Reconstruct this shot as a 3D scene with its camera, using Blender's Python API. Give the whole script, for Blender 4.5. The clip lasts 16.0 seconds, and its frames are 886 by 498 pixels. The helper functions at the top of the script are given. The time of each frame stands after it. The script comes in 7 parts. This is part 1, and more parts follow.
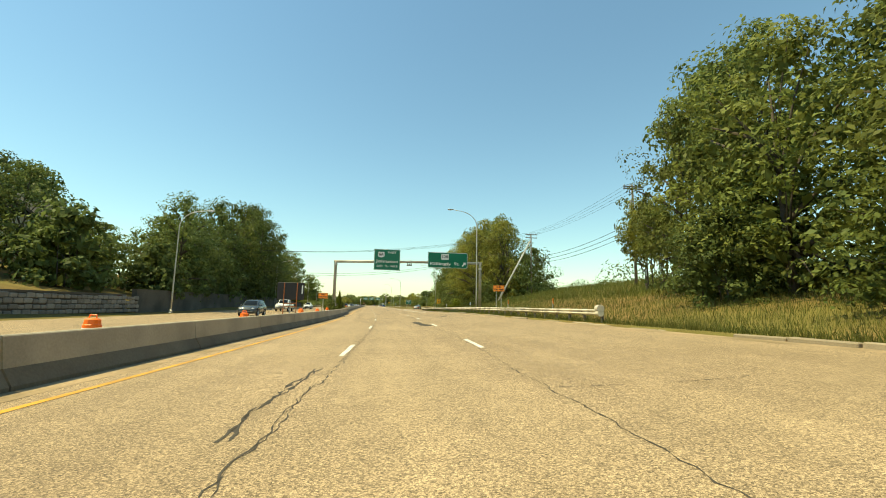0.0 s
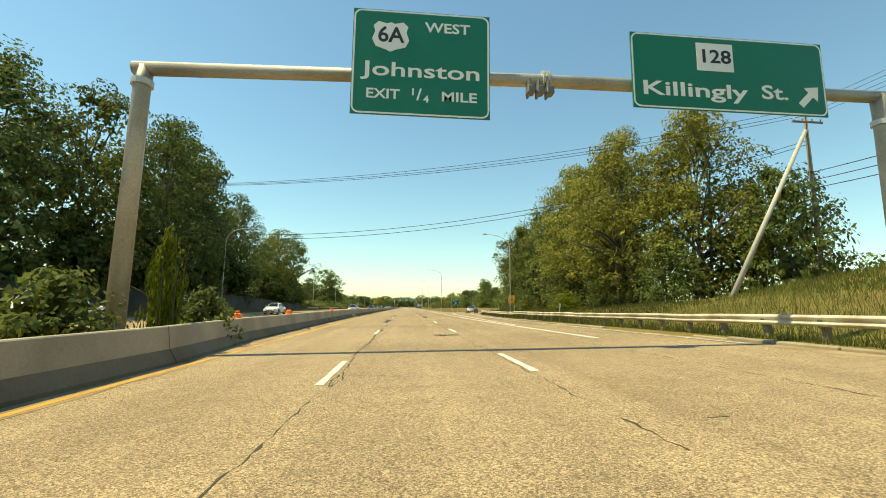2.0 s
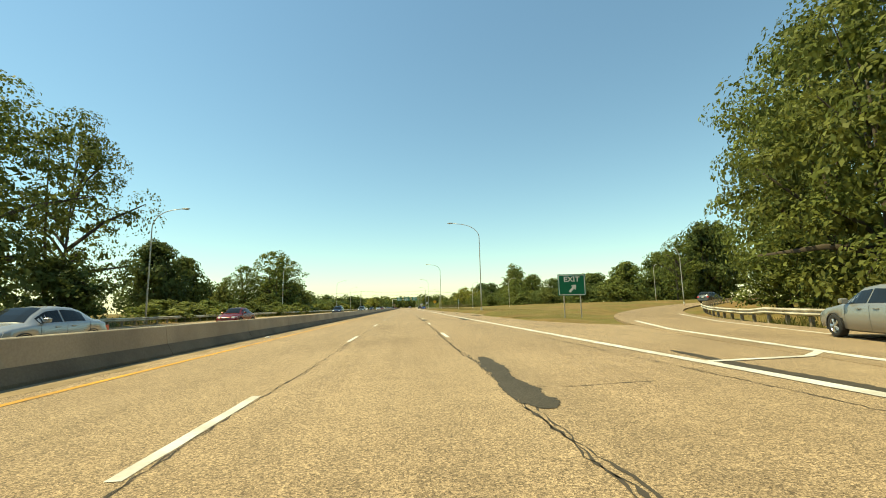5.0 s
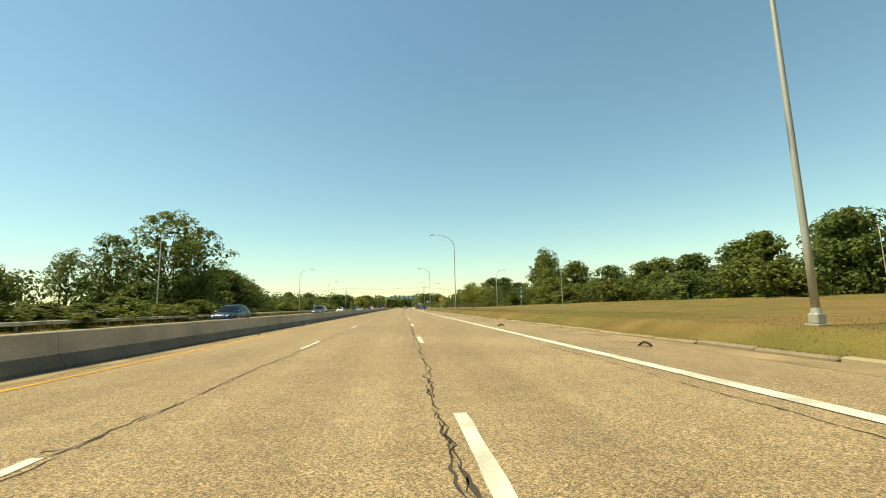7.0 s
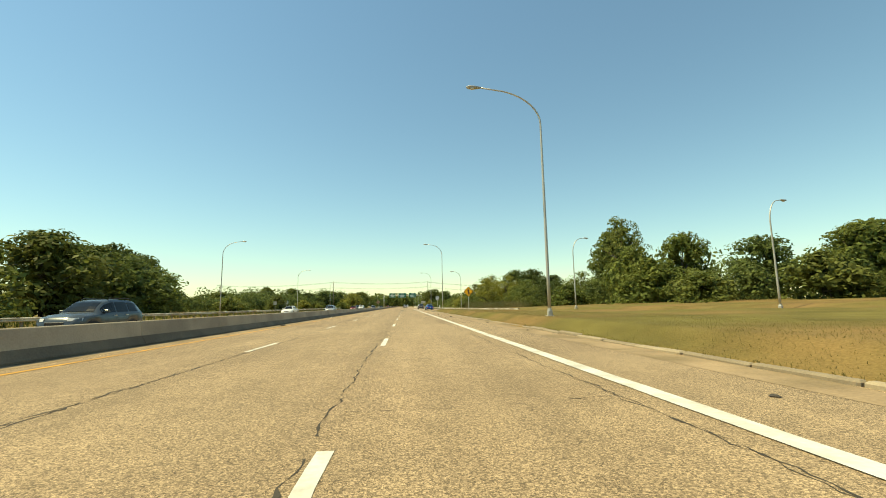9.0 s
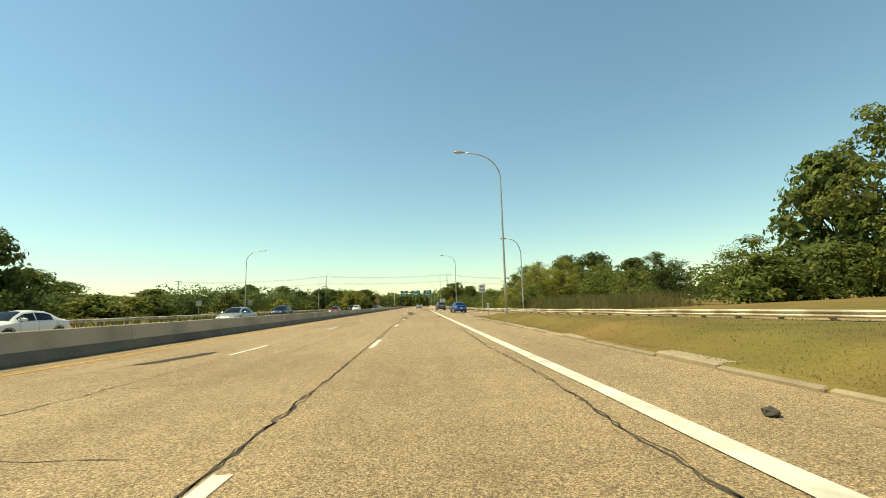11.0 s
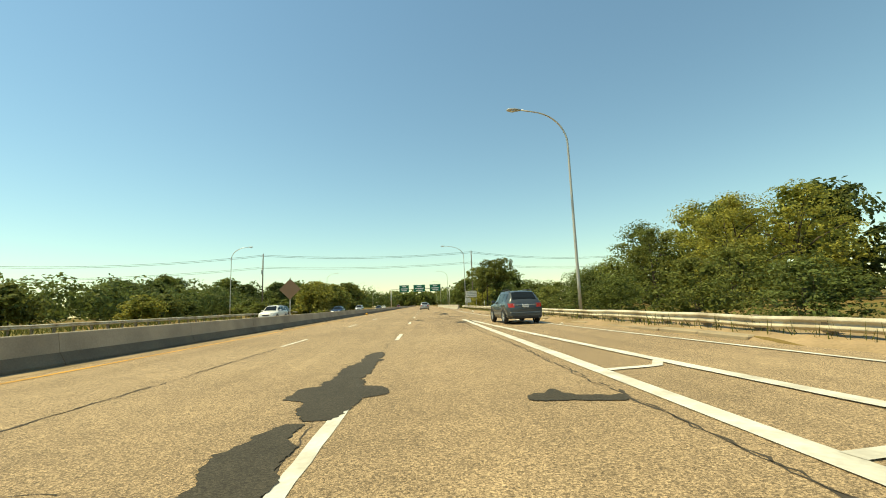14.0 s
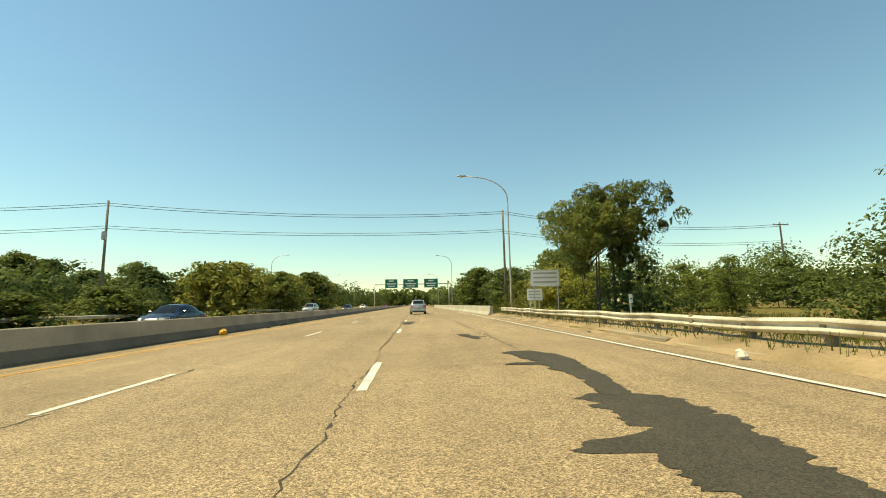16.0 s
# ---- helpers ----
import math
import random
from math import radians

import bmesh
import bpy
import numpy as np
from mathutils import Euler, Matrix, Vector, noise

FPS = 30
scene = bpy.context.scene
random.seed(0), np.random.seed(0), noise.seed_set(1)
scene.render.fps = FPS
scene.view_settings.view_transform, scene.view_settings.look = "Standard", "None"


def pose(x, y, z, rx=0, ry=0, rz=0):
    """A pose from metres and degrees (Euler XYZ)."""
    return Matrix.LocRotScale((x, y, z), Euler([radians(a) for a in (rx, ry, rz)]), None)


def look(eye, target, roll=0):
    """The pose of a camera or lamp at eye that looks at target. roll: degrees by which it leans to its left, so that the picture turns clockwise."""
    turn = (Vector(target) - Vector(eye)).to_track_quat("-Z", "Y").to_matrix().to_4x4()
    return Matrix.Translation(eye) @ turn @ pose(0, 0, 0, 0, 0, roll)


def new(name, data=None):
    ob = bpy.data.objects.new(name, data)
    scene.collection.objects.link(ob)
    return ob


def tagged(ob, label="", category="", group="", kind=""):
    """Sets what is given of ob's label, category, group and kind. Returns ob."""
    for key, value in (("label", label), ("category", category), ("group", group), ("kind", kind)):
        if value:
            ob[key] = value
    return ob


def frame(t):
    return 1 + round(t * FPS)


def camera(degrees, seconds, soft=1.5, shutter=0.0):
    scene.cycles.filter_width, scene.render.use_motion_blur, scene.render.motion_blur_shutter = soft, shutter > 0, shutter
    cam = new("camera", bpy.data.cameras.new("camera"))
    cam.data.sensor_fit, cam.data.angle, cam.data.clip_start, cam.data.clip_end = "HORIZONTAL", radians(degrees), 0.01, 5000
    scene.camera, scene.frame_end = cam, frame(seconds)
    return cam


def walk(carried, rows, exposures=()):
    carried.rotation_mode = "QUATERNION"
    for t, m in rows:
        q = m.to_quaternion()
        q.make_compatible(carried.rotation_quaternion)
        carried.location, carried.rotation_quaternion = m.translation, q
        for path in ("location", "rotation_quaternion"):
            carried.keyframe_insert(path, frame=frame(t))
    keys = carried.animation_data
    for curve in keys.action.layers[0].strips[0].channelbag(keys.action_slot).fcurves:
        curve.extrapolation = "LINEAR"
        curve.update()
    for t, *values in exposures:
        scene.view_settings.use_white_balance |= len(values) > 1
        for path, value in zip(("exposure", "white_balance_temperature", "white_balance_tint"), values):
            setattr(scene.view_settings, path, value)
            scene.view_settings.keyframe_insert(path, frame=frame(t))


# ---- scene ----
# camera and path
cam = camera(93.0, 16.0, soft=1.0)
ROWS = [
    (0, -2.69, 0.00, -9.80, 7.77, 1.03),
    (0.5, -1.80, 13.16, -8.00, 7.75, 1.06),
    (1, -1.13, 26.34, -6.54, 7.95, 1.05),
    (1.5, -0.74, 39.50, -5.42, 7.69, 0.87),
    (2, -0.53, 52.53, -4.97, 7.88, 0.65),
    (2.5, -0.45, 65.62, -4.75, 7.83, 0.28),
    (3, -0.37, 78.67, -4.70, 7.91, -0.05),
    (3.5, -0.26, 91.51, -4.64, 7.91, -0.44),
    (4, -0.05, 103.95, -4.86, 7.62, -1.06),
    (4.2, 0.04, 108.91, -5.02, 7.77, -1.30),
    (6.3, 0.69, 162.49, -5.29, 7.61, -1.31),
    (6.5, 0.83, 167.55, -5.38, 7.49, -1.35),
    (7, 1.21, 180.18, -5.64, 7.71, -1.39),
    (7.5, 1.57, 192.74, -5.78, 7.50, -1.28),
    (8, 1.90, 205.22, -5.64, 7.77, -1.14),
    (8.5, 2.20, 217.68, -5.54, 7.46, -1.02),
    (9, 2.49, 230.03, -5.29, 7.62, -0.96),
    (9.2, 2.60, 234.97, -5.16, 7.58, -0.95),
    (11.3, 3.33, 286.40, -3.19, 7.55, -1.71),
    (11.5, 3.35, 291.15, -3.21, 7.43, -1.83),
    (12, 3.38, 303.02, -2.83, 7.41, -2.05),
    (12.5, 3.29, 314.82, -2.32, 7.46, -2.03),
    (13, 3.13, 326.57, -2.43, 7.49, -1.95),
    (13.5, 2.96, 338.35, -2.65, 7.44, -2.12),
    (14, 2.82, 350.01, -2.81, 7.45, -2.15),
    (14.5, 2.69, 361.46, -2.70, 7.43, -1.89),
    (15, 2.56, 372.80, -2.86, 7.45, -1.60),
    (15.5, 2.53, 384.12, -3.35, 7.47, -1.32),
    (16, 2.61, 395.41, -3.78, 7.45, -1.15),
]


def aim(x, y, yaw, pitch, roll):
    a, b = radians(yaw), radians(pitch)
    way = Vector((-math.sin(a) * math.cos(b), math.cos(a) * math.cos(b), math.sin(b)))
    eye = Vector((x, y, 1.18))
    return look(eye, eye + 2 * way, roll)


walk(cam, [(t, aim(*row)) for t, *row in ROWS], exposures=[(0, 0.78, 8000, -12), (4.2, 0.78, 8000, -12), (6.3, 0.58, 8300, -10), (16, 0.58, 8300, -10)])

# world and sun: high sun from the left, clear sky
SUN_ELEV, SUN_AZ = 62.0, 92.0
world = bpy.data.worlds.new("sky")
scene.world = world
world.use_nodes = True
wn = world.node_tree.nodes
sky = wn.new("ShaderNodeTexSky")
sky.sky_type, sky.sun_disc = "NISHITA", False
sky.sun_elevation, sky.sun_rotation = radians(SUN_ELEV), radians(-SUN_AZ)
sky.air_density, sky.dust_density, sky.ozone_density = 1.35, 0.0, 4.8
wn["Background"].inputs["Strength"].default_value = 0.114
air = wn.new("ShaderNodeMixRGB")
air.blend_type = "MULTIPLY"
air.inputs["Fac"].default_value, air.inputs["Color2"].default_value = 1.0, (0.90, 0.96, 0.99, 1)
world.node_tree.links.new(sky.outputs["Color"], air.inputs["Color1"])
world.node_tree.links.new(air.outputs[0], wn["Background"].inputs["Color"])
sun = new("sun", bpy.data.lights.new("sun", "SUN"))
sun.data.energy, sun.data.angle, sun.data.color = 4.1, radians(0.53), (1.0, 0.86, 0.62)
sun_dir = Vector((-math.sin(radians(SUN_AZ)) * math.cos(radians(SUN_ELEV)), math.cos(radians(SUN_AZ)) * math.cos(radians(SUN_ELEV)), math.sin(radians(SUN_ELEV))))
sun.matrix_world = look((0, 0, 80), Vector((0, 0, 80)) - sun_dir)


# ---- materials ----
def material(name, base, rough=0.8, metal=0.0, vary=0.15, scale=3.0, fine=60.0, bump=0.0, island=0.0, obj=0.0, spec=0.5, emit=0.0, second=None, second_scale=0.3, trans=0.0):
    """Procedural surface: base colour with broad stains, fine grain, relief and optional per-piece change."""
    m = bpy.data.materials.new(name)
    m.use_nodes = True
    nt = m.node_tree
    n, ln = nt.nodes, nt.links
    b = n["Principled BSDF"]
    b.inputs["Roughness"].default_value = rough
    b.inputs["Metallic"].default_value = metal
    b.inputs["Specular IOR Level"].default_value = spec
    tc = n.new("ShaderNodeTexCoord")
    geo = n.new("ShaderNodeNewGeometry")
    big = n.new("ShaderNodeTexNoise")
    big.inputs["Scale"].default_value, big.inputs["Detail"].default_value = scale, 5
    small = n.new("ShaderNodeTexNoise")
    small.inputs["Scale"].default_value, small.inputs["Detail"].default_value = fine, 3
    for k in (big, small):
        ln.new(geo.outputs["Position"], k.inputs["Vector"])
    rgb = n.new("ShaderNodeRGB")
    rgb.outputs[0].default_value = (*base, 1)
    col = rgb.outputs[0]
    if second:
        mk = n.new("ShaderNodeTexNoise")
        mk.inputs["Scale"].default_value, mk.inputs["Detail"].default_value = second_scale, 6
        ln.new(geo.outputs["Position"], mk.inputs["Vector"])
        rp = n.new("ShaderNodeValToRGB")
        rp.color_ramp.elements[0].position, rp.color_ramp.elements[1].position = 0.42, 0.62
        ln.new(mk.outputs["Fac"], rp.inputs["Fac"])
        mx = n.new("ShaderNodeMixRGB")
        mx.inputs["Color2"].default_value = (*second, 1)
        ln.new(rp.outputs["Color"], mx.inputs["Fac"])
        ln.new(col, mx.inputs["Color1"])
        col = mx.outputs[0]
    total = n.new("ShaderNodeMath")
    total.operation = "ADD"
    ln.new(big.outputs["Fac"], total.inputs[0])
    ln.new(small.outputs["Fac"], total.inputs[1])
    last = total.outputs[0]
    low, high = 1.0, 1.0
    mr = n.new("ShaderNodeMapRange")
    mr.inputs["From Min"].default_value, mr.inputs["From Max"].default_value = 0.6, 1.4
    mr.inputs["To Min"].default_value, mr.inputs["To Max"].default_value = 1 - vary, 1 + vary
    ln.new(last, mr.inputs["Value"])
    val = mr.outputs[0]
    for amount, out in ((island, geo.outputs["Random Per Island"]), (obj, None)):
        if not amount:
            continue
        if out is None:
            oi = n.new("ShaderNodeObjectInfo")
            out = oi.outputs["Random"]
        m2 = n.new("ShaderNodeMapRange")
        m2.inputs["To Min"].default_value, m2.inputs["To Max"].default_value = 1 - amount, 1 + amount
        ln.new(out, m2.inputs["Value"])
        mul = n.new("ShaderNodeMath")
        mul.operation = "MULTIPLY"
        ln.new(val, mul.inputs[0])
        ln.new(m2.outputs[0], mul.inputs[1])
        val = mul.outputs[0]
    sc = n.new("ShaderNodeVectorMath")
    sc.operation = "SCALE"
    ln.new(col, sc.inputs[0])
    ln.new(val, sc.inputs["Scale"])
    ln.new(sc.outputs[0], b.inputs["Base Color"])
    if bump:
        bp = n.new("ShaderNodeBump")
        bp.inputs["Strength"].default_value, bp.inputs["Distance"].default_value = bump, 0.02
        ln.new(small.outputs["Fac"], bp.inputs["Height"])
        ln.new(bp.outputs[0], b.inputs["Normal"])
    if emit:
        b.inputs["Emission Color"].default_value = (*base, 1)
        b.inputs["Emission Strength"].default_value = emit
    if trans:
        tr = n.new("ShaderNodeBsdfTranslucent")
        ln.new(sc.outputs[0], tr.inputs["Color"])
        mxs = n.new("ShaderNodeMixShader")
        mxs.inputs[0].default_value = trans
        ln.new(b.outputs[0], mxs.inputs[1])
        ln.new(tr.outputs[0], mxs.inputs[2])
        ln.new(mxs.outputs[0], n["Material Output"].inputs["Surface"])
    return m


def asphalt(name, base, dark, grain=1.0):
    """Worn asphalt: pale and dark stones in a binder, wheel tracks along the lane, broad stains."""
    m = material(name, base, 0.85, vary=0.14, scale=0.30, fine=70, bump=0.0, second=dark, second_scale=0.12, spec=0.3)
    n, ln = m.node_tree.nodes, m.node_tree.links
    b = n["Principled BSDF"]
    geo = n.new("ShaderNodeNewGeometry")

    def times(socket, low, high, out, f0=0.0, f1=1.0):
        r = n.new("ShaderNodeMapRange")
        r.inputs["From Min"].default_value, r.inputs["From Max"].default_value = f0, f1
        r.inputs["To Min"].default_value, r.inputs["To Max"].default_value = low, high
        ln.new(socket, r.inputs["Value"])
        if out is None:
            return r.outputs[0]
        mul = n.new("ShaderNodeMath")
        mul.operation = "MULTIPLY"
        ln.new(out, mul.inputs[0])
        ln.new(r.outputs[0], mul.inputs[1])
        return mul.outputs[0]

    val = None
    for scale, low, high in ((130, 1 - 0.5 * grain, 1 + 0.5 * grain), (64, 1 - 0.52 * grain, 1 + 0.52 * grain)):
        vor = n.new("ShaderNodeTexVoronoi")
        vor.inputs["Scale"].default_value = scale
        ln.new(geo.outputs["Position"], vor.inputs["Vector"])
        sep = n.new("ShaderNodeSeparateColor")
        ln.new(vor.outputs["Color"], sep.inputs[0])
        val = times(sep.outputs[0], low, high, val)
        height = vor.outputs["Distance"]
    clot = n.new("ShaderNodeTexNoise")
    clot.inputs["Scale"].default_value, clot.inputs["Detail"].default_value = 2.2, 5
    ln.new(geo.outputs["Position"], clot.inputs["Vector"])
    val = times(clot.outputs["Fac"], 0.92, 1.08, val, 0.32, 0.68)
    st = n.new("ShaderNodeTexNoise")
    st.inputs["Scale"].default_value, st.inputs["Detail"].default_value = 1.0, 4
    mp = n.new("ShaderNodeMapping")
    mp.inputs["Scale"].default_value = (1.1, 0.03, 1)
    ln.new(geo.outputs["Position"], mp.inputs["Vector"])
    ln.new(mp.outputs[0], st.inputs["Vector"])
    val = times(st.outputs["Fac"], 0.88, 1.12, val, 0.3, 0.7)
    old = b.inputs["Base Color"].links[0].from_socket
    sc = n.new("ShaderNodeVectorMath")
    sc.operation = "SCALE"
    ln.new(old, sc.inputs[0])
    ln.new(val, sc.inputs["Scale"])
    ln.new(sc.outputs[0], b.inputs["Base Color"])
    bp = n.new("ShaderNodeBump")
    bp.inputs["Strength"].default_value, bp.inputs["Distance"].default_value = 0.3, 0.006
    ln.new(height, bp.inputs["Height"])
    ln.new(bp.outputs[0], b.inputs["Normal"])
    return m


M = {}
M["asphalt"] = asphalt("worn asphalt", (0.310, 0.226, 0.136), (0.268, 0.193, 0.115))
M["shoulder"] = asphalt("shoulder asphalt", (0.285, 0.206, 0.123), (0.245, 0.176, 0.103))
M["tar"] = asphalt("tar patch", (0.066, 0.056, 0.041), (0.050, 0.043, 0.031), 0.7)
M["seal"] = material("crack", (0.055, 0.044, 0.031), 0.9, vary=0.3)
M["white_paint"] = material("worn white road paint", (0.68, 0.66, 0.58), 0.7, vary=0.18, scale=2.0, fine=18, bump=0.15, second=(0.5, 0.47, 0.4), second_scale=1.6)
M["yellow_paint"] = material("worn yellow road paint", (0.62, 0.31, 0.03), 0.7, vary=0.18, scale=1.5, fine=18, bump=0.15, second=(0.42, 0.22, 0.04), second_scale=0.9)
M["concrete"] = material("weathered concrete", (0.43, 0.365, 0.265), 0.9, vary=0.16, scale=0.8, fine=22, bump=0.25, second=(0.33, 0.28, 0.205), second_scale=0.5, obj=0.07)
# barrier foot: shade of the lower face put into a darker base colour
M["concrete_low"] = material("concrete foot coloured for shade", (0.195, 0.155, 0.100), 0.92, vary=0.22, scale=0.9, fine=22, bump=0.3, second=(0.145, 0.115, 0.075), second_scale=0.6, obj=0.07)
M["concrete_top"] = material("pale concrete cap", (0.46, 0.42, 0.34), 0.9, vary=0.2, scale=0.7, fine=20, bump=0.25, second=(0.36, 0.33, 0.25), second_scale=0.35)
M["stone"] = material("rough field stone", (0.20, 0.185, 0.16), 0.92, vary=0.3, scale=1.2, fine=16, bump=0.6, obj=0.25)
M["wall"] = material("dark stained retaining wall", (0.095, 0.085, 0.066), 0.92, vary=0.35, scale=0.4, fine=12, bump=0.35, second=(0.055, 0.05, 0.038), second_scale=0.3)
M["galv"] = material("galvanised steel", (0.55, 0.53, 0.47), 0.45, 0.55, vary=0.12, scale=1.0, fine=20)
M["rail"] = material("weathered guard rail steel", (0.62, 0.57, 0.45), 0.6, 0.1, vary=0.2, scale=0.8, fine=14, second=(0.36, 0.30, 0.21), second_scale=0.9)
M["post"] = material("weathered timber post", (0.24, 0.195, 0.135), 0.9, vary=0.3, scale=2, fine=30, bump=0.4)
M["lamp_pole"] = material("dull aluminium pole", (0.50, 0.48, 0.42), 0.5, 0.5, vary=0.12, scale=0.9, fine=30)
M["lamp_head"] = material("grey lamp housing", (0.42, 0.42, 0.40), 0.45, 0.3, vary=0.1)
M["lens"] = material("lamp glass bowl", (0.55, 0.55, 0.52), 0.2, vary=0.05)
M["gantry"] = material("weathered gantry tube", (0.42, 0.40, 0.35), 0.55, 0.35, vary=0.25, scale=0.9, fine=18, second=(0.31, 0.28, 0.22), second_scale=0.5)
M["sign_green"] = material("green reflective sheeting", (0.006, 0.165, 0.085), 0.35, vary=0.06, scale=0.6, fine=8)
M["sign_white"] = material("white reflective sheeting", (0.80, 0.80, 0.76), 0.4, vary=0.05)
M["sign_black"] = material("black sign paint", (0.02, 0.02, 0.02), 0.5, vary=0.1)
M["sign_orange"] = material("fluorescent orange sheeting", (1.0, 0.30, 0.035), 0.45, vary=0.06)
M["sign_yellow"] = material("yellow sign sheeting", (0.88, 0.42, 0.012), 0.45, vary=0.06)
M["sign_back"] = material("bare aluminium sign back", (0.30, 0.19, 0.11), 0.5, 0.3, vary=0.15)
M["drum"] = material("orange plastic drum", (1.0, 0.18, 0.015), 0.5, vary=0.12)
M["rust"] = material("faded orange steel", (0.42, 0.14, 0.045), 0.6, vary=0.2)
M["rubber"] = material("black rubber", (0.02, 0.02, 0.02), 0.85, vary=0.2, fine=60)
M["black_plastic"] = material("dark trim plastic", (0.025, 0.025, 0.026), 0.6, vary=0.15)
M["chrome"] = material("bright alloy", (0.62, 0.62, 0.60), 0.28, 0.9, vary=0.05)
M["glass"] = material("tinted car glass", (0.012, 0.015, 0.017), 0.08, vary=0.05, spec=0.22)
M["tail"] = material("red tail lamp", (0.55, 0.03, 0.015), 0.18, vary=0.05, spec=0.7)
M["head"] = material("clear head lamp", (0.72, 0.72, 0.70), 0.12, vary=0.05, spec=0.8)
M["wood"] = material("weathered utility pole timber", (0.19, 0.16, 0.125), 0.9, vary=0.3, scale=2, fine=40, bump=0.4)
M["pole_grey"] = material("pale grey timber pole", (0.42, 0.40, 0.35), 0.9, vary=0.2, scale=2, fine=40, bump=0.3)
M["wire"] = material("black cable", (0.03, 0.03, 0.03), 0.6, vary=0.1)
M["tower"] = material("grey tower steel", (0.16, 0.16, 0.155), 0.6, 0.4, vary=0.15)
M["antenna"] = material("white antenna panel", (0.72, 0.72, 0.68), 0.5, vary=0.1)
M["bark"] = material("tree bark", (0.085, 0.068, 0.05), 0.95, vary=0.35, scale=2.0, fine=14, bump=0.6)
M["kerb"] = material("granite kerb", (0.30, 0.24, 0.16), 0.9, vary=0.22, scale=2, fine=30, bump=0.35, obj=0.2)
M["litter"] = material("pale litter", (0.62, 0.58, 0.5), 0.8, vary=0.2)
M["litter_dark"] = material("dark road debris", (0.06, 0.05, 0.04), 0.9, vary=0.3)
M["litter_yellow"] = material("yellow plastic debris", (0.75, 0.36, 0.02), 0.6, vary=0.2)


def leaf_material(name, base, back, island=0.35, obj=0.22):
    m = material(name, base, 0.55, vary=0.22, scale=0.25, fine=2.5, island=island, obj=obj, second=back, second_scale=0.22, spec=0.12, trans=0.4)
    return m


M["leaf_dark"] = leaf_material("dark green leaves", (0.114, 0.146, 0.046), (0.136, 0.164, 0.048))
M["leaf"] = leaf_material("green leaves", (0.132, 0.160, 0.042), (0.158, 0.178, 0.044))
M["leaf_yellow"] = leaf_material("yellowing green leaves", (0.276, 0.262, 0.058), (0.205, 0.212, 0.048))
M["leaf_olive"] = leaf_material("olive leaves", (0.174, 0.188, 0.052), (0.140, 0.166, 0.044))
M["reed"] = leaf_material("dry reeds", (0.30, 0.25, 0.11), (0.17, 0.18, 0.055))
M["grass"] = leaf_material("rough grass blades", (0.150, 0.150, 0.042), (0.105, 0.122, 0.030))
M["turf"] = leaf_material("short dry turf", (0.205, 0.172, 0.060), (0.165, 0.142, 0.048), 0.2, 0.0)
M["leaf_lime"] = leaf_material("bright lime green leaves", (0.20, 0.225, 0.022), (0.15, 0.18, 0.02))


def grass_ground():
    m = material("rough grass ground", (0.150, 0.126, 0.040), 0.95, vary=0.4, scale=0.5, fine=22, bump=0.8, second=(0.205, 0.134, 0.054), second_scale=0.10, spec=0.1)
    return m


M["ground"] = grass_ground()
M["dirt"] = material("sandy dirt and grit", (0.335, 0.238, 0.138), 0.95, vary=0.3, scale=0.9, fine=16, bump=0.5, second=(0.215, 0.155, 0.080), second_scale=0.5)


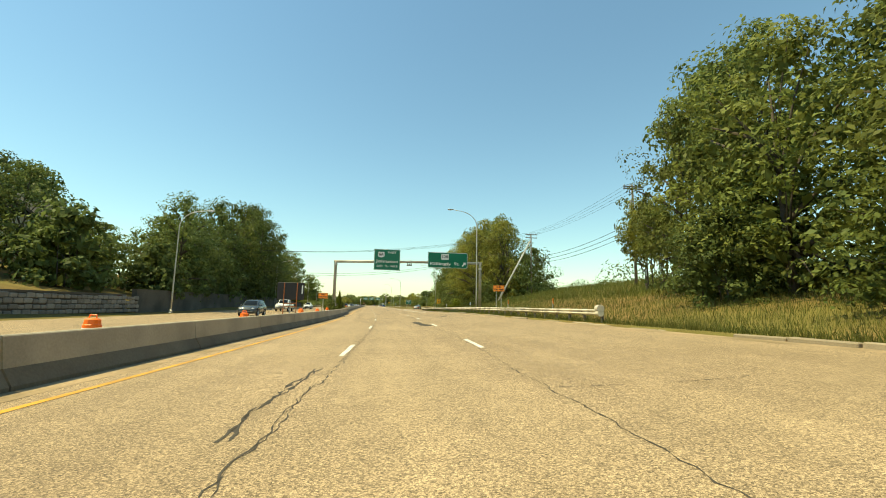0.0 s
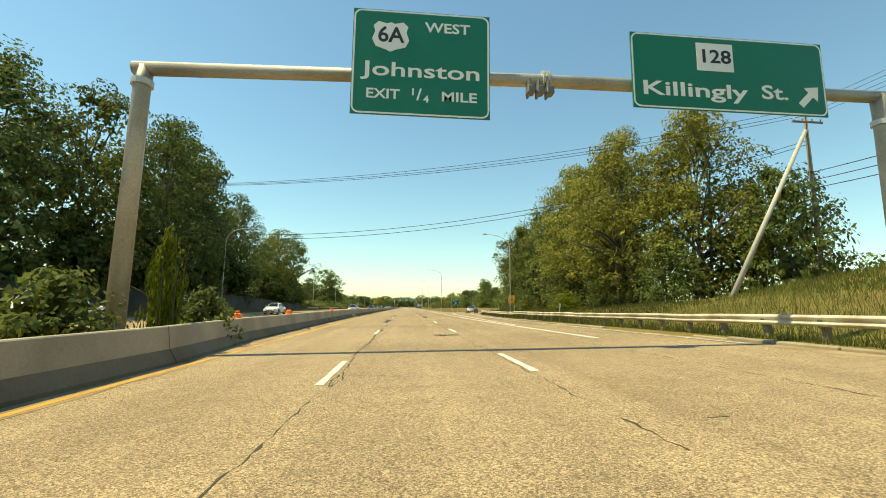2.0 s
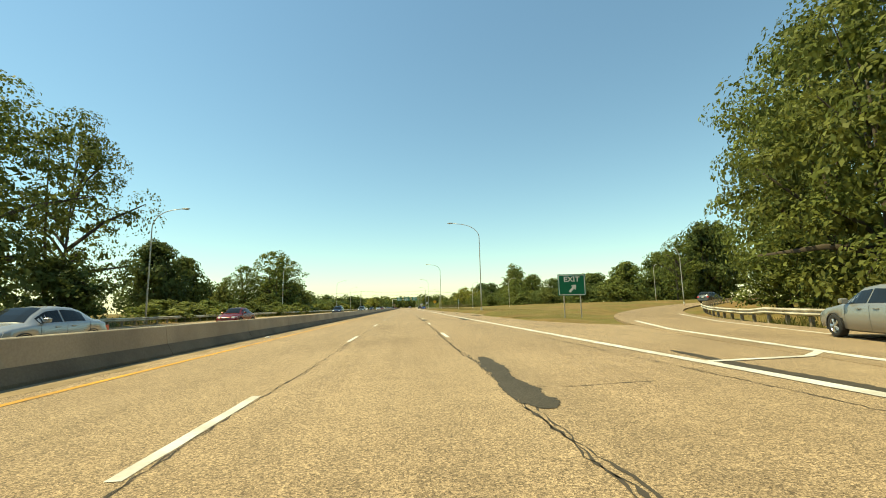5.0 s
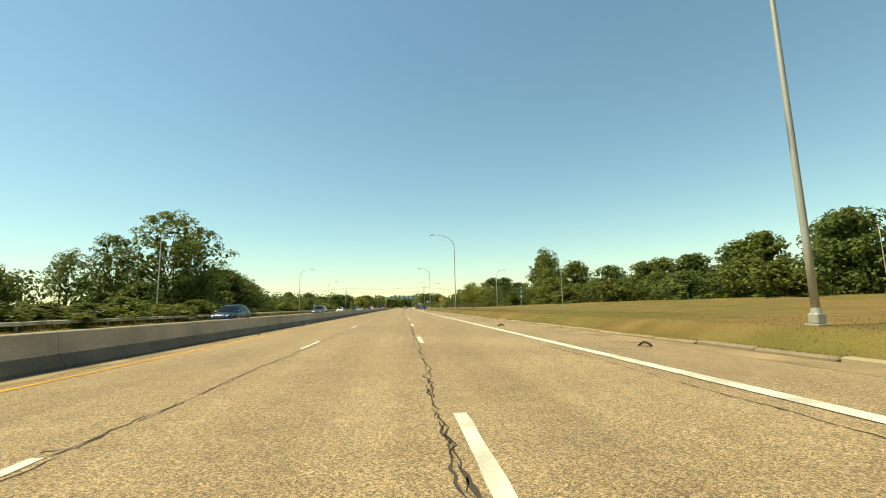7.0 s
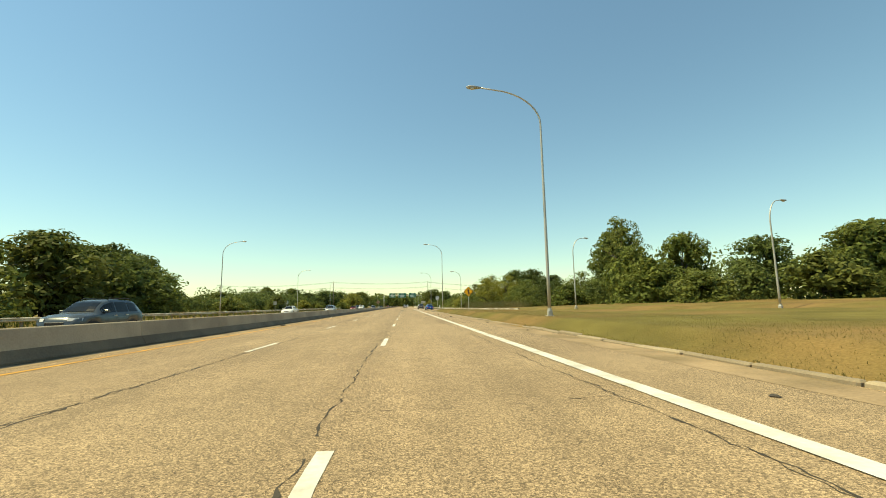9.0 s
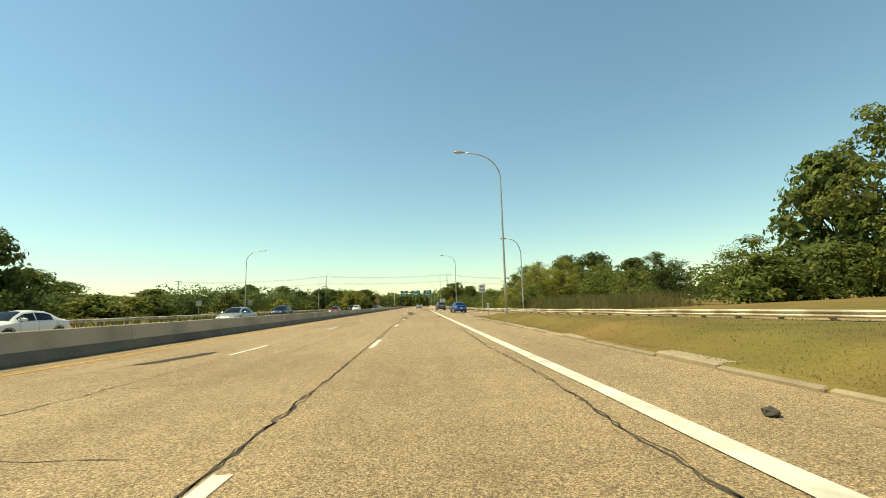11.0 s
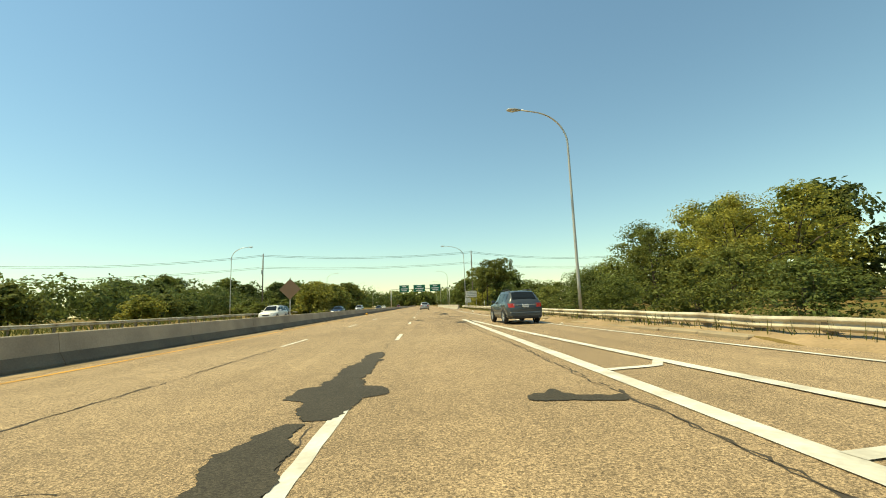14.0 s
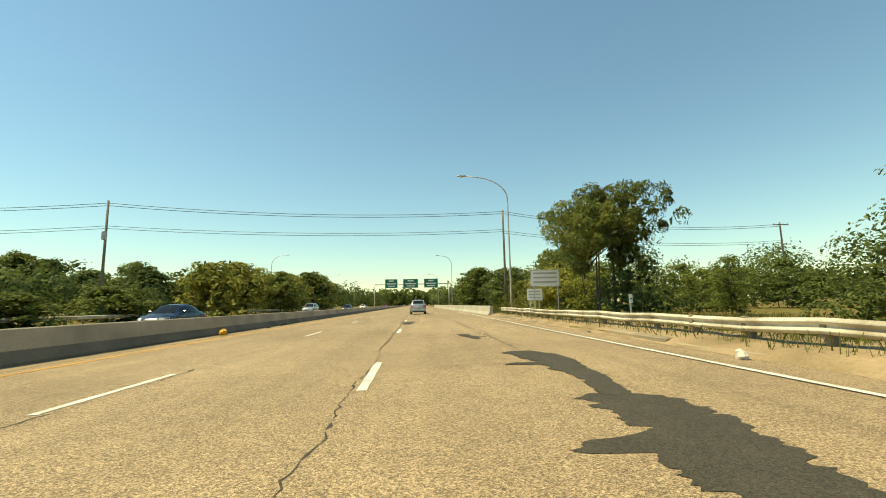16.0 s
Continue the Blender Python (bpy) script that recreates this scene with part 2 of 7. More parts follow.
# ---- mesh tools ----
class Build:
    """Collects faces for one mesh."""

    def __init__(self):
        self.v, self.f = [], []

    def add(self, verts, faces):
        k = len(self.v)
        self.v += [tuple(p) for p in verts]
        self.f += [tuple(i + k for i in q) for q in faces]
        return self

    def box(self, x0, x1, y0, y1, z0, z1, c=0.0, m=None):
        """A block with its edges cut by c."""
        if c <= 0:
            vs = [(x, y, z) for z in (z0, z1) for y in (y0, y1) for x in (x0, x1)]
            fs = [(0, 2, 3, 1), (4, 5, 7, 6), (0, 1, 5, 4), (2, 6, 7, 3), (0, 4, 6, 2), (1, 3, 7, 5)]
        else:
            ring = lambda z, d: [(x0 + d + c, y0 + d, z), (x1 - d - c, y0 + d, z), (x1 - d, y0 + d + c, z), (x1 - d, y1 - d - c, z), (x1 - d - c, y1 - d, z), (x0 + d + c, y1 - d, z), (x0 + d, y1 - d - c, z), (x0 + d, y0 + d + c, z)]  # noqa: E731
            vs = ring(z0, c) + ring(z0 + c, 0) + ring(z1 - c, 0) + ring(z1, c)
            fs = [tuple(range(7, -1, -1)), tuple(range(24, 32))]
            for r in range(3):
                fs += [(r * 8 + i, r * 8 + (i + 1) % 8, r * 8 + 8 + (i + 1) % 8, r * 8 + 8 + i) for i in range(8)]
        if m is not None:
            vs = [m @ Vector(p) for p in vs]
        return self.add(vs, fs)

    def tube(self, pts, radii, n=10, cap=True):
        """A round tube along points with a radius at each."""
        pts = [Vector(p) for p in pts]
        if not hasattr(radii, "__len__"):
            radii = [radii] * len(pts)
        k = len(self.v)
        side = None
        for i, p in enumerate(pts):
            way = (pts[min(i + 1, len(pts) - 1)] - pts[max(i - 1, 0)]).normalized()
            if side is None:
                side = way.orthogonal().normalized()
            else:
                side = (side - way * side.dot(way)).normalized()
            up = way.cross(side)
            for j in range(n):
                a = 2 * math.pi * j / n
                self.v.append(tuple(p + radii[i] * (math.cos(a) * side + math.sin(a) * up)))
        for i in range(len(pts) - 1):
            for j in range(n):
                a, b = k + i * n + j, k + i * n + (j + 1) % n
                self.f.append((a, b, b + n, a + n))
        if cap:
            self.f.append(tuple(k + j for j in range(n - 1, -1, -1)))
            self.f.append(tuple(k + (len(pts) - 1) * n + j for j in range(n)))
        return self

    def loft(self, rings, closed=True, cap=True):
        """Faces between rings of equal length."""
        k, n = len(self.v), len(rings[0])
        for r in rings:
            self.v += [tuple(p) for p in r]
        last = n if closed else n - 1
        for i in range(len(rings) - 1):
            for j in range(last):
                a, b = k + i * n + j, k + i * n + (j + 1) % n
                self.f.append((a, b, b + n, a + n))
        if cap and closed:
            self.f.append(tuple(k + j for j in range(n - 1, -1, -1)))
            self.f.append(tuple(k + (len(rings) - 1) * n + j for j in range(n)))
        return self

    def prism(self, outline, y0, y1):
        """An outline in x and z, pushed from y0 to y1."""
        return self.loft([[(x, y0, z) for x, z in outline], [(x, y1, z) for x, z in outline]])

    def mesh(self, name, mat=None, smooth=False):
        me = bpy.data.meshes.new(name)
        me.from_pydata(self.v, [], self.f)
        if mat:
            me.materials.append(mat)
        if smooth:
            me.polygons.foreach_set("use_smooth", [True] * len(me.polygons))
        me.update()
        return me


def fast_mesh(name, verts, quads, mat):
    """A mesh from arrays."""
    me = bpy.data.meshes.new(name)
    nv, nf = len(verts), len(quads)
    me.vertices.add(nv)
    me.vertices.foreach_set("co", np.asarray(verts, np.float32).ravel())
    me.loops.add(nf * 4)
    me.loops.foreach_set("vertex_index", np.asarray(quads, np.int32).ravel())
    me.polygons.add(nf)
    me.polygons.foreach_set("loop_start", np.arange(0, nf * 4, 4, dtype=np.int32))
    me.update(calc_edges=True)
    me.materials.append(mat)
    return me


def part(name, build, mat, parent, label="", smooth=False, m=None):
    """One mesh object under a thing or a part."""
    me = build if isinstance(build, bpy.types.Mesh) else build.mesh(name, mat, smooth)
    ob = new(name, me)
    ob.parent = parent
    if m is not None:
        ob.matrix_local = m
    if label:
        ob["label"] = label
    return ob


def thing(name, m, label, category, group="", kind=""):
    ob = new(name)
    ob.matrix_world = m
    return tagged(ob, label, category, group, kind)


def solid(name, build, mat, label, category="", group="", kind="", smooth=False, m=None):
    ob = new(name, build.mesh(name, mat, smooth))
    if m is not None:
        ob.matrix_world = m
    return tagged(ob, label, category, group, kind)


def wording(text, size, mat, parent, at, name="lettering", width=None, bold=0.0, turn=None):
    """Letters as a thin mesh standing upright, facing -y, centred at the place."""
    cu = bpy.data.curves.new("text", "FONT")
    cu.body, cu.size, cu.align_x, cu.align_y = text, size, "CENTER", "CENTER"
    cu.offset, cu.extrude, cu.resolution_u = bold, 0.002, 3
    tmp = bpy.data.objects.new("text", cu)
    scene.collection.objects.link(tmp)
    bpy.context.view_layer.update()
    me = bpy.data.meshes.new_from_object(tmp.evaluated_get(bpy.context.evaluated_depsgraph_get()))
    bpy.data.objects.remove(tmp)
    bpy.data.curves.remove(cu)
    co = np.empty(len(me.vertices) * 3, np.float32)
    me.vertices.foreach_get("co", co)
    co = co.reshape(-1, 3)
    if width:
        co[:, 0] *= width / (co[:, 0].max() - co[:, 0].min())
    out = np.stack([co[:, 0], -co[:, 2], co[:, 1]], 1)
    me.vertices.foreach_set("co", out.ravel())
    me.materials.clear()
    me.materials.append(mat)
    me.update()
    ob = new(name, me)
    ob.parent = parent
    ob.matrix_local = Matrix.Translation(at) if turn is None else Matrix.Translation(at) @ turn
    return ob


def smooth_step(a, b, x):
    t = min(1.0, max(0.0, (x - a) / (b - a)))
    return t * t * (3 - 2 * t)


def curve_of(points):
    """A smooth function through (s, value) points."""
    xs, ys = [p[0] for p in points], [p[1] for p in points]
    return lambda s: float(np.interp(s, xs, ys))


# ---- plan of the road ----
def bend(y):
    """Sideways shift of the lanes where the road curves in from behind."""
    return -0.00074 * (55 - y) ** 2 if y < 55 else 0.0


def tilt(y):
    return 0.034 * (1 - smooth_step(42, 98, y))


def road_z(x, y):
    return tilt(y) * (max(x, -7.0 + bend(y)) - (-0.5 + bend(y)))


BAR = curve_of([(-90, -6.2), (20, -6.2), (35, -5.85), (60, -5.5), (64, -5.45), (68, -6.05), (100, -6.2), (900, -6.35)])
EDGE = curve_of([(-90, 4.0), (-30, 6.2), (5, 8.9), (40, 9.2), (65, 10.0), (80, 10.4), (95, 10.4), (105, 10.5), (116, 11.0), (130, 12.4), (140, 13.8), (147, 13.3), (152, 10.8), (158, 9.4), (170, 9.15), (190, 9.0), (203, 8.8), (250, 8.5), (284, 8.2), (318, 8.0), (321, 9.95), (333, 10.1), (337, 12.2), (346, 12.0), (360, 11.0), (372, 10.2), (386, 9.7), (400, 9.3), (414, 9.5), (430, 9.7), (900, 9.7)])


def bar_x(y):
    return BAR(y) + bend(y)


EXIT_RAMP = [(8.0, 92), (8.2, 103), (8.6, 115), (10.0, 130), (12.2, 142), (15.9, 153), (21.7, 166), (31, 179), (43, 190), (60, 200), (82, 208)]
ENTRY_RAMP = [(9.0, 349), (9.4, 341), (10.2, 330), (11.7, 318), (14.2, 305), (17.6, 292), (22.5, 278), (29.5, 262), (38, 246), (51, 230), (68, 216)]


def along(points, step):
    """Points and side directions at even steps along a rounded line through the points."""
    p = np.array(points, float)
    d = np.r_[0, np.cumsum(np.hypot(*np.diff(p, axis=0).T))]
    s = np.arange(0, d[-1] + 1e-6, step)
    xs, ys = np.interp(s, d, p[:, 0]), np.interp(s, d, p[:, 1])
    w = max(1, int(6 / step))
    for _ in range(2):
        k = np.ones(2 * w + 1) / (2 * w + 1)
        xs = np.convolve(np.pad(xs, w, mode="reflect", reflect_type="odd"), k, "valid")
        ys = np.convolve(np.pad(ys, w, mode="reflect", reflect_type="odd"), k, "valid")
    tx, ty = np.gradient(xs), np.gradient(ys)
    n = np.hypot(tx, ty)
    return [(float(a), float(b), float(c), float(e)) for a, b, c, e in zip(xs, ys, ty / n, -tx / n)]


EXIT_LINE = along(EXIT_RAMP, 1.5)
ENTRY_LINE = along(ENTRY_RAMP, 1.5)
RAMP_XY = np.array([(a, b) for a, b, *_ in EXIT_LINE[8:] + ENTRY_LINE[8:]])


def ramp_near(x, y):
    return float(np.sqrt(((RAMP_XY - (x, y)) ** 2).sum(1).min()))


def ramp_z(x, y):
    """Height of the ramps, which climb gently away from the road."""
    return 0.9 * smooth_step(14, 60, x)


def land(x, y):
    """Height of the ground."""
    e = EDGE(y)
    if bar_x(y) - 19.2 < x < e:
        return road_z(x, y) - 0.16
    if x >= e:
        d = x - e
        base = road_z(e, y)
        bank = 1 - smooth_step(72, 104, y)
        z = base + 0.10 + bank * min(max(d - 1.6, 0) * 0.21, 4.6)
        far = smooth_step(100, 125, y)
        z += far * 0.9 * smooth_step(8, 55, d) * smooth_step(130, 165, y) * (1 - smooth_step(300, 340, y))
        z += (1 - bank) * 1.0 * smooth_step(2.5, 9, d) * (1 - smooth_step(135, 160, y))
        z += 0.40 * smooth_step(0.2, 1.5, d) * smooth_step(165, 185, y) * (1 - smooth_step(310, 319, y))
        if y > 90:
            r = ramp_near(x, y)
            a, c = (4.0, 7.0) if y < 225 else (2.3, 3.9)
            if r < c:
                z = (ramp_z(x, y) - 0.14) * (1 - smooth_step(a, c, r)) + z * smooth_step(a, c, r)
        return z
    d = bar_x(y) - 19.2 - x
    base = road_z(-8, y)
    bank = 1 - smooth_step(150, 185, y)
    z = base + 0.10 + 0.25 * smooth_step(1, 6, d)
    z += bank * (1.2 * smooth_step(2.3, 2.9, d) + min(max(d - 3, 0) * 0.22, 4.5))
    return z


# ---- large structure ----
def sheet(xs, ys, height):
    b = Build()
    n = len(xs)
    b.v = [(x, y, height(x, y)) for y in ys for x in xs]
    b.f = [(j * n + i, j * n + i + 1, (j + 1) * n + i + 1, (j + 1) * n + i) for j in range(len(ys) - 1) for i in range(n - 1)]
    return b


gx = [-3000, -1500, -800, -400, -220, -140, -100, -80] + list(np.arange(-66, -24, 3.0)) + list(np.arange(-24, 6.9, 0.75)) + list(np.arange(7, 13, 0.25)) + list(np.arange(13, 30, 0.75)) + list(np.arange(30, 84, 3.0)) + [92, 110, 140, 200, 320, 600, 1200, 3000]
gy = [-900, -400, -200, -120, -90] + list(np.arange(-78, 480, 3.0)) + [490, 510, 540, 580, 640, 720, 850, 1100, 1600, 2600, 4500]
solid("ground", sheet([float(v) for v in gx], [float(v) for v in gy], land), M["ground"], "rough sunlit grass ground beside the highway", "ground", kind="structure", smooth=True)


def strip(name, ys, left, right, z, mat, label, cuts=6, category="road"):
    """A paved slab with sides, between two edges given along y."""
    b = Build()
    rows = []
    for y in ys:
        a, c = left(y), right(y)
        xs = [a + (c - a) * i / cuts for i in range(cuts + 1)]
        top = [(x, y, z(x, y)) for x in xs]
        rows.append([(a, y, z(a, y) - 0.3)] + top + [(c, y, z(c, y) - 0.3)])
    b.loft(rows, closed=False)
    return solid(name, b, mat, label, category, kind="structure", smooth=False)


road_ys = [float(v) for v in np.arange(-90, 480, 3.0)] + [float(v) for v in np.arange(480, 900, 20.0)]
road = strip("road", road_ys, lambda y: bar_x(y) - 0.6, EDGE, road_z, M["asphalt"], "worn tan asphalt highway with cracks and tar patches", 10)
strip("road_opposite", road_ys, lambda y: bar_x(y) - 19.2, lambda y: bar_x(y) - 0.75, lambda x, y: road_z(-8, y), M["asphalt"], "worn asphalt carriageway for oncoming traffic", 4)


def ramp_strip(name, line, half, label):
    b = Build()
    rows = []
    for i, (x, y, sx, sy) in enumerate(line):
        lift = 0.008 * smooth_step(0, 4, i)
        row = []
        for k in (-half, -half, 0, half, half):
            px, py = x + sx * k, y + sy * k
            h = max(ramp_z(px, py), road_z(px, py) if py < 150 else 0) + 0.002 + lift
            row.append([px, py, h])
        row[0][2] -= 0.3
        row[-1][2] -= 0.3
        rows.append(row)
    b.loft(rows, closed=False)
    return solid(name, b, M["shoulder"], label, "ramp", kind="structure")


exit_ramp = ramp_strip("road_exit_ramp", EXIT_LINE, 2.9, "worn asphalt exit ramp curving away")
entry_ramp = ramp_strip("road_entry_ramp", ENTRY_LINE, 2.05, "worn asphalt entry ramp joining the highway")


# painted lines
def band(points, width, lift, z=road_z, ragged=0.0, seed=1, step=1.0):
    """A flat ribbon lying on the road through points (x, y)."""
    rnd = random.Random(seed)
    p = np.array(points, float)
    d = np.r_[0, np.cumsum(np.hypot(*np.diff(p, axis=0).T))]
    n = max(2, int(d[-1] / step) + 1)
    s = np.linspace(0, d[-1], n)
    xs, ys = np.interp(s, d, p[:, 0]), np.interp(s, d, p[:, 1])
    tx, ty = np.gradient(xs), np.gradient(ys)
    q = np.hypot(tx, ty)
    rows = []
    for x, y, nx, ny in zip(xs, ys, ty / q, -tx / q):
        w0, w1 = (width / 2 * (1 + ragged * rnd.uniform(-1, 1)) for _ in range(2))
        rows.append([(x - nx * w0, y - ny * w0, z(x - nx * w0, y - ny * w0) + lift), (x + nx * w1, y + ny * w1, z(x + nx * w1, y + ny * w1) + lift)])
    return Build().loft(rows, closed=False)


def lane(offset, y0, y1, step=4.0):
    return [(offset + bend(y), y) for y in np.arange(y0, y1 + 0.01, step)]


for base_x, first in ((-1.83, 10.6), (1.83, 11.4)):
    for i in range(-6, 58):
        y = first + 12.192 * i
        if base_x > 0 and 95 < y < 150 and i % 3 == 1:
            continue
        part("lane_dash", band([(base_x + bend(y + k * 0.725), y + k * 0.725) for k in range(5)], 0.13 if base_x < 0 else 0.15, 0.006, ragged=0.12, seed=i + 99, step=0.36), M["white_paint"], road)
part("edge_line", band(lane(-5.15, -80, 880), 0.15, 0.006, ragged=0.08, seed=3, step=2.0), M["yellow_paint"], road, "worn yellow edge line")
MAIN_LINE = [(6.4, 67.5), (6.25, 88), (5.98, 100), (5.82, 115), (5.95, 132), (5.88, 150), (5.76, 172), (5.72, 250), (5.68, 340), (5.66, 366), (5.66, 381)]
part("edge_line", band(MAIN_LINE, 0.28, 0.012, ragged=0.07, seed=4, step=0.8), M["white_paint"], road, "white edge line")
GORE_A = [(6.7, 80), (7.2, 96), (7.42, 110), (7.6, 119), (7.95, 127), (9.0, 136.5), (11.2, 146), (14.4, 154.5)]
GORE_B = [(9.4, 333), (8.6, 338.4), (8.25, 342), (7.75, 350), (7.1, 358), (6.6, 366), (6.25, 372), (6.0, 378)]
for line in (GORE_A, GORE_B):
    part("gore_line", band(line, 0.25, 0.02, ragged=0.1, seed=5, step=0.6), M["white_paint"], road, "white gore line")


def chevron(a, c, k):
    (x0, y0), (x1, y1) = a, c
    mx, my = x0 + (x1 - x0) * 0.72, y0 + (y1 - y0) * 0.25
    part("gore_chevron", band([(x0, y0), (mx, my), (x1, y1)], 0.18, 0.016, ragged=0.12, seed=k, step=0.3), M["white_paint"], road)


gore_a_x, gore_b_x = curve_of([(y, x) for x, y in GORE_A]), curve_of([(y, x) for x, y in GORE_B])
for k, y in enumerate((97, 101, 105, 109, 112.5, 116, 119.5, 123.2, 127.5, 132, 137)):
    chevron((5.95, y), (gore_a_x(y + 0.9), y + 0.9), k)
for k, y in enumerate((336.2, 338.6, 341, 343.6, 346.4, 349.5, 353, 357)):
    chevron((5.8, y), (gore_b_x(y + 0.8), y + 0.8), k + 20)
part("edge_line", band([(9.4, 64), (9.6, 80), (9.6, 95), (9.75, 106), (10.15, 117), (11.4, 130), (13.5, 141), (17.2, 151), (23, 163)], 0.14, 0.018, z=lambda x, y: max(road_z(x, y), ramp_z(x, y)), ragged=0.1, seed=6), M["white_paint"], exit_ramp, "white edge line")
part("edge_line", band([(8.75, 334.2), (9.3, 331.4), (9.85, 327), (10.5, 322), (11.2, 317), (12.7, 309), (14.9, 299), (17.6, 289)], 0.13, 0.022, z=lambda x, y: max(road_z(x, y), ramp_z(x, y)), ragged=0.12, seed=8), M["yellow_paint"], entry_ramp, "worn yellow edge line")
part("edge_line", band([(16.3, 305), (13.9, 318), (12.3, 330), (11.2, 338), (11.0, 345), (10.0, 358), (9.3, 367), (8.5, 382), (8.05, 400), (8.15, 414), (8.6, 440), (8.8, 480), (8.8, 600)], 0.15, 0.018, z=lambda x, y: max(road_z(x, y), ramp_z(x, y) if y < 340 else 0), ragged=0.1, seed=7), M["white_paint"], entry_ramp, "white edge line")


# cracks and tar patches
def crack(points, width, seed, strands=1, spread=0.0, skip=0.12):
    """Ragged broken dark cracks, thin strands that wander along a line."""
    rnd = random.Random(seed)
    p = np.array(points, float)
    d = np.r_[0, np.cumsum(np.hypot(*np.diff(p, axis=0).T))]
    b = Build()
    for k in range(strands):
        s = np.arange(0, d[-1], 0.13)
        if len(s) < 4:
            continue
        xs, ys = np.interp(s, d, p[:, 0]), np.interp(s, d, p[:, 1])
        tx, ty = np.gradient(xs), np.gradient(ys)
        q = np.hypot(tx, ty)
        a, slow, run, rows = 0.0, rnd.uniform(-spread, spread), 0, []
        for x, y, nx, ny in zip(xs, ys, ty / q, -tx / q):
            a = 0.45 * a + rnd.gauss(0, 0.020)
            slow = 0.96 * slow + rnd.gauss(0, 0.007 + spread * 0.03)
            if run > 0:
                run -= 1
            elif rnd.random() < skip * 0.25:
                run = rnd.randrange(2, 12)
            if run > 0:
                if len(rows) > 1:
                    b.loft(rows, closed=False)
                rows = []
                continue
            w = width * rnd.uniform(0.1, 1.0) ** 1.5 * (1.9 if rnd.random() < 0.08 else 1)
            o = a + slow
            e = [(x + nx * (o + h), y + ny * (o + h)) for h in (-w / 2, w / 2)]
            rows.append([(u, v, road_z(u, v) + 0.004) for u, v in e])
        if len(rows) > 1:
            b.loft(rows, closed=False)
    if b.f:
        part("crack", b, M["seal"], road)


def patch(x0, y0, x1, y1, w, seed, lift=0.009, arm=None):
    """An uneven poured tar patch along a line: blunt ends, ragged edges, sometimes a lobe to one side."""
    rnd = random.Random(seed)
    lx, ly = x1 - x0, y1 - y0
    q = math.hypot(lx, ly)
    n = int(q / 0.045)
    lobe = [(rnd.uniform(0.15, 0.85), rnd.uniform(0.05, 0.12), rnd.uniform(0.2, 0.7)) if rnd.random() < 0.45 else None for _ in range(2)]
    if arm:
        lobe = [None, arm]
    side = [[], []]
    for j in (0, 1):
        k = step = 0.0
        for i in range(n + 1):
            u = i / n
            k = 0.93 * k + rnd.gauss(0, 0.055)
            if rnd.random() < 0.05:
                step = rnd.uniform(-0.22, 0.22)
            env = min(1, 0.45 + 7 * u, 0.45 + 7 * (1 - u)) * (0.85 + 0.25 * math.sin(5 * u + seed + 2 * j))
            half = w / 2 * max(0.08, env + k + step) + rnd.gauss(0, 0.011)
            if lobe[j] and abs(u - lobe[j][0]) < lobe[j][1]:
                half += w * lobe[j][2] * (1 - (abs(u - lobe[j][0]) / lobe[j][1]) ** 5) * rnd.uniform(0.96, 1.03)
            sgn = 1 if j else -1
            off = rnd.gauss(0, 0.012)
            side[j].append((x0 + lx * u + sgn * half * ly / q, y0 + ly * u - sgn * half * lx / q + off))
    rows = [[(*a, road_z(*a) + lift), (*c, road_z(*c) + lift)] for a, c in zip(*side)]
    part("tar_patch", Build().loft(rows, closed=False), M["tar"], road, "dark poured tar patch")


crk = random.Random(8)
for base_x, k, many in ((-1.72, 1, 2), (1.66, 2, 3), (5.2, 3, 2)):
    y = -20.0
    while y < 470:
        n = crk.uniform(14, 40)
        if crk.random() < 0.95:
            crack([(base_x + bend(yy) + crk.uniform(-0.06, 0.06), yy) for yy in np.arange(y, y + n, 3.0)] + [(base_x + bend(y + n), y + n)], crk.uniform(0.026, 0.046), int(y * 10) + k, crk.choice((1, many)), 0.07, 0.06)
        y += n + crk.uniform(-1, 2)
y = -6.0
while y < 470:
    x0 = crk.choice((-4.9, -3.2, -1.8, -1.8, 1.8))
    x1 = x0 + crk.choice((1.4, 2.2, 3.6, 3.6, 7.0))
    dy = crk.uniform(-0.5, 0.5)
    crack([(x0 + bend(y), y), ((x0 + x1) / 2 + bend(y), y + dy * 0.3 + crk.uniform(-0.15, 0.15)), (min(x1, 8.6) + bend(y), y + dy)], crk.uniform(0.018, 0.036), int(y * 7), 1, 0.03, 0.25)
    y += crk.uniform(2.5, 6.5)
crack([(-3.98, 4.2), (-4.05, 5.4), (-3.85, 6.3), (-3.75, 7.2), (-3.6, 8.6)], 0.07, 5, 2, 0.1, 0)
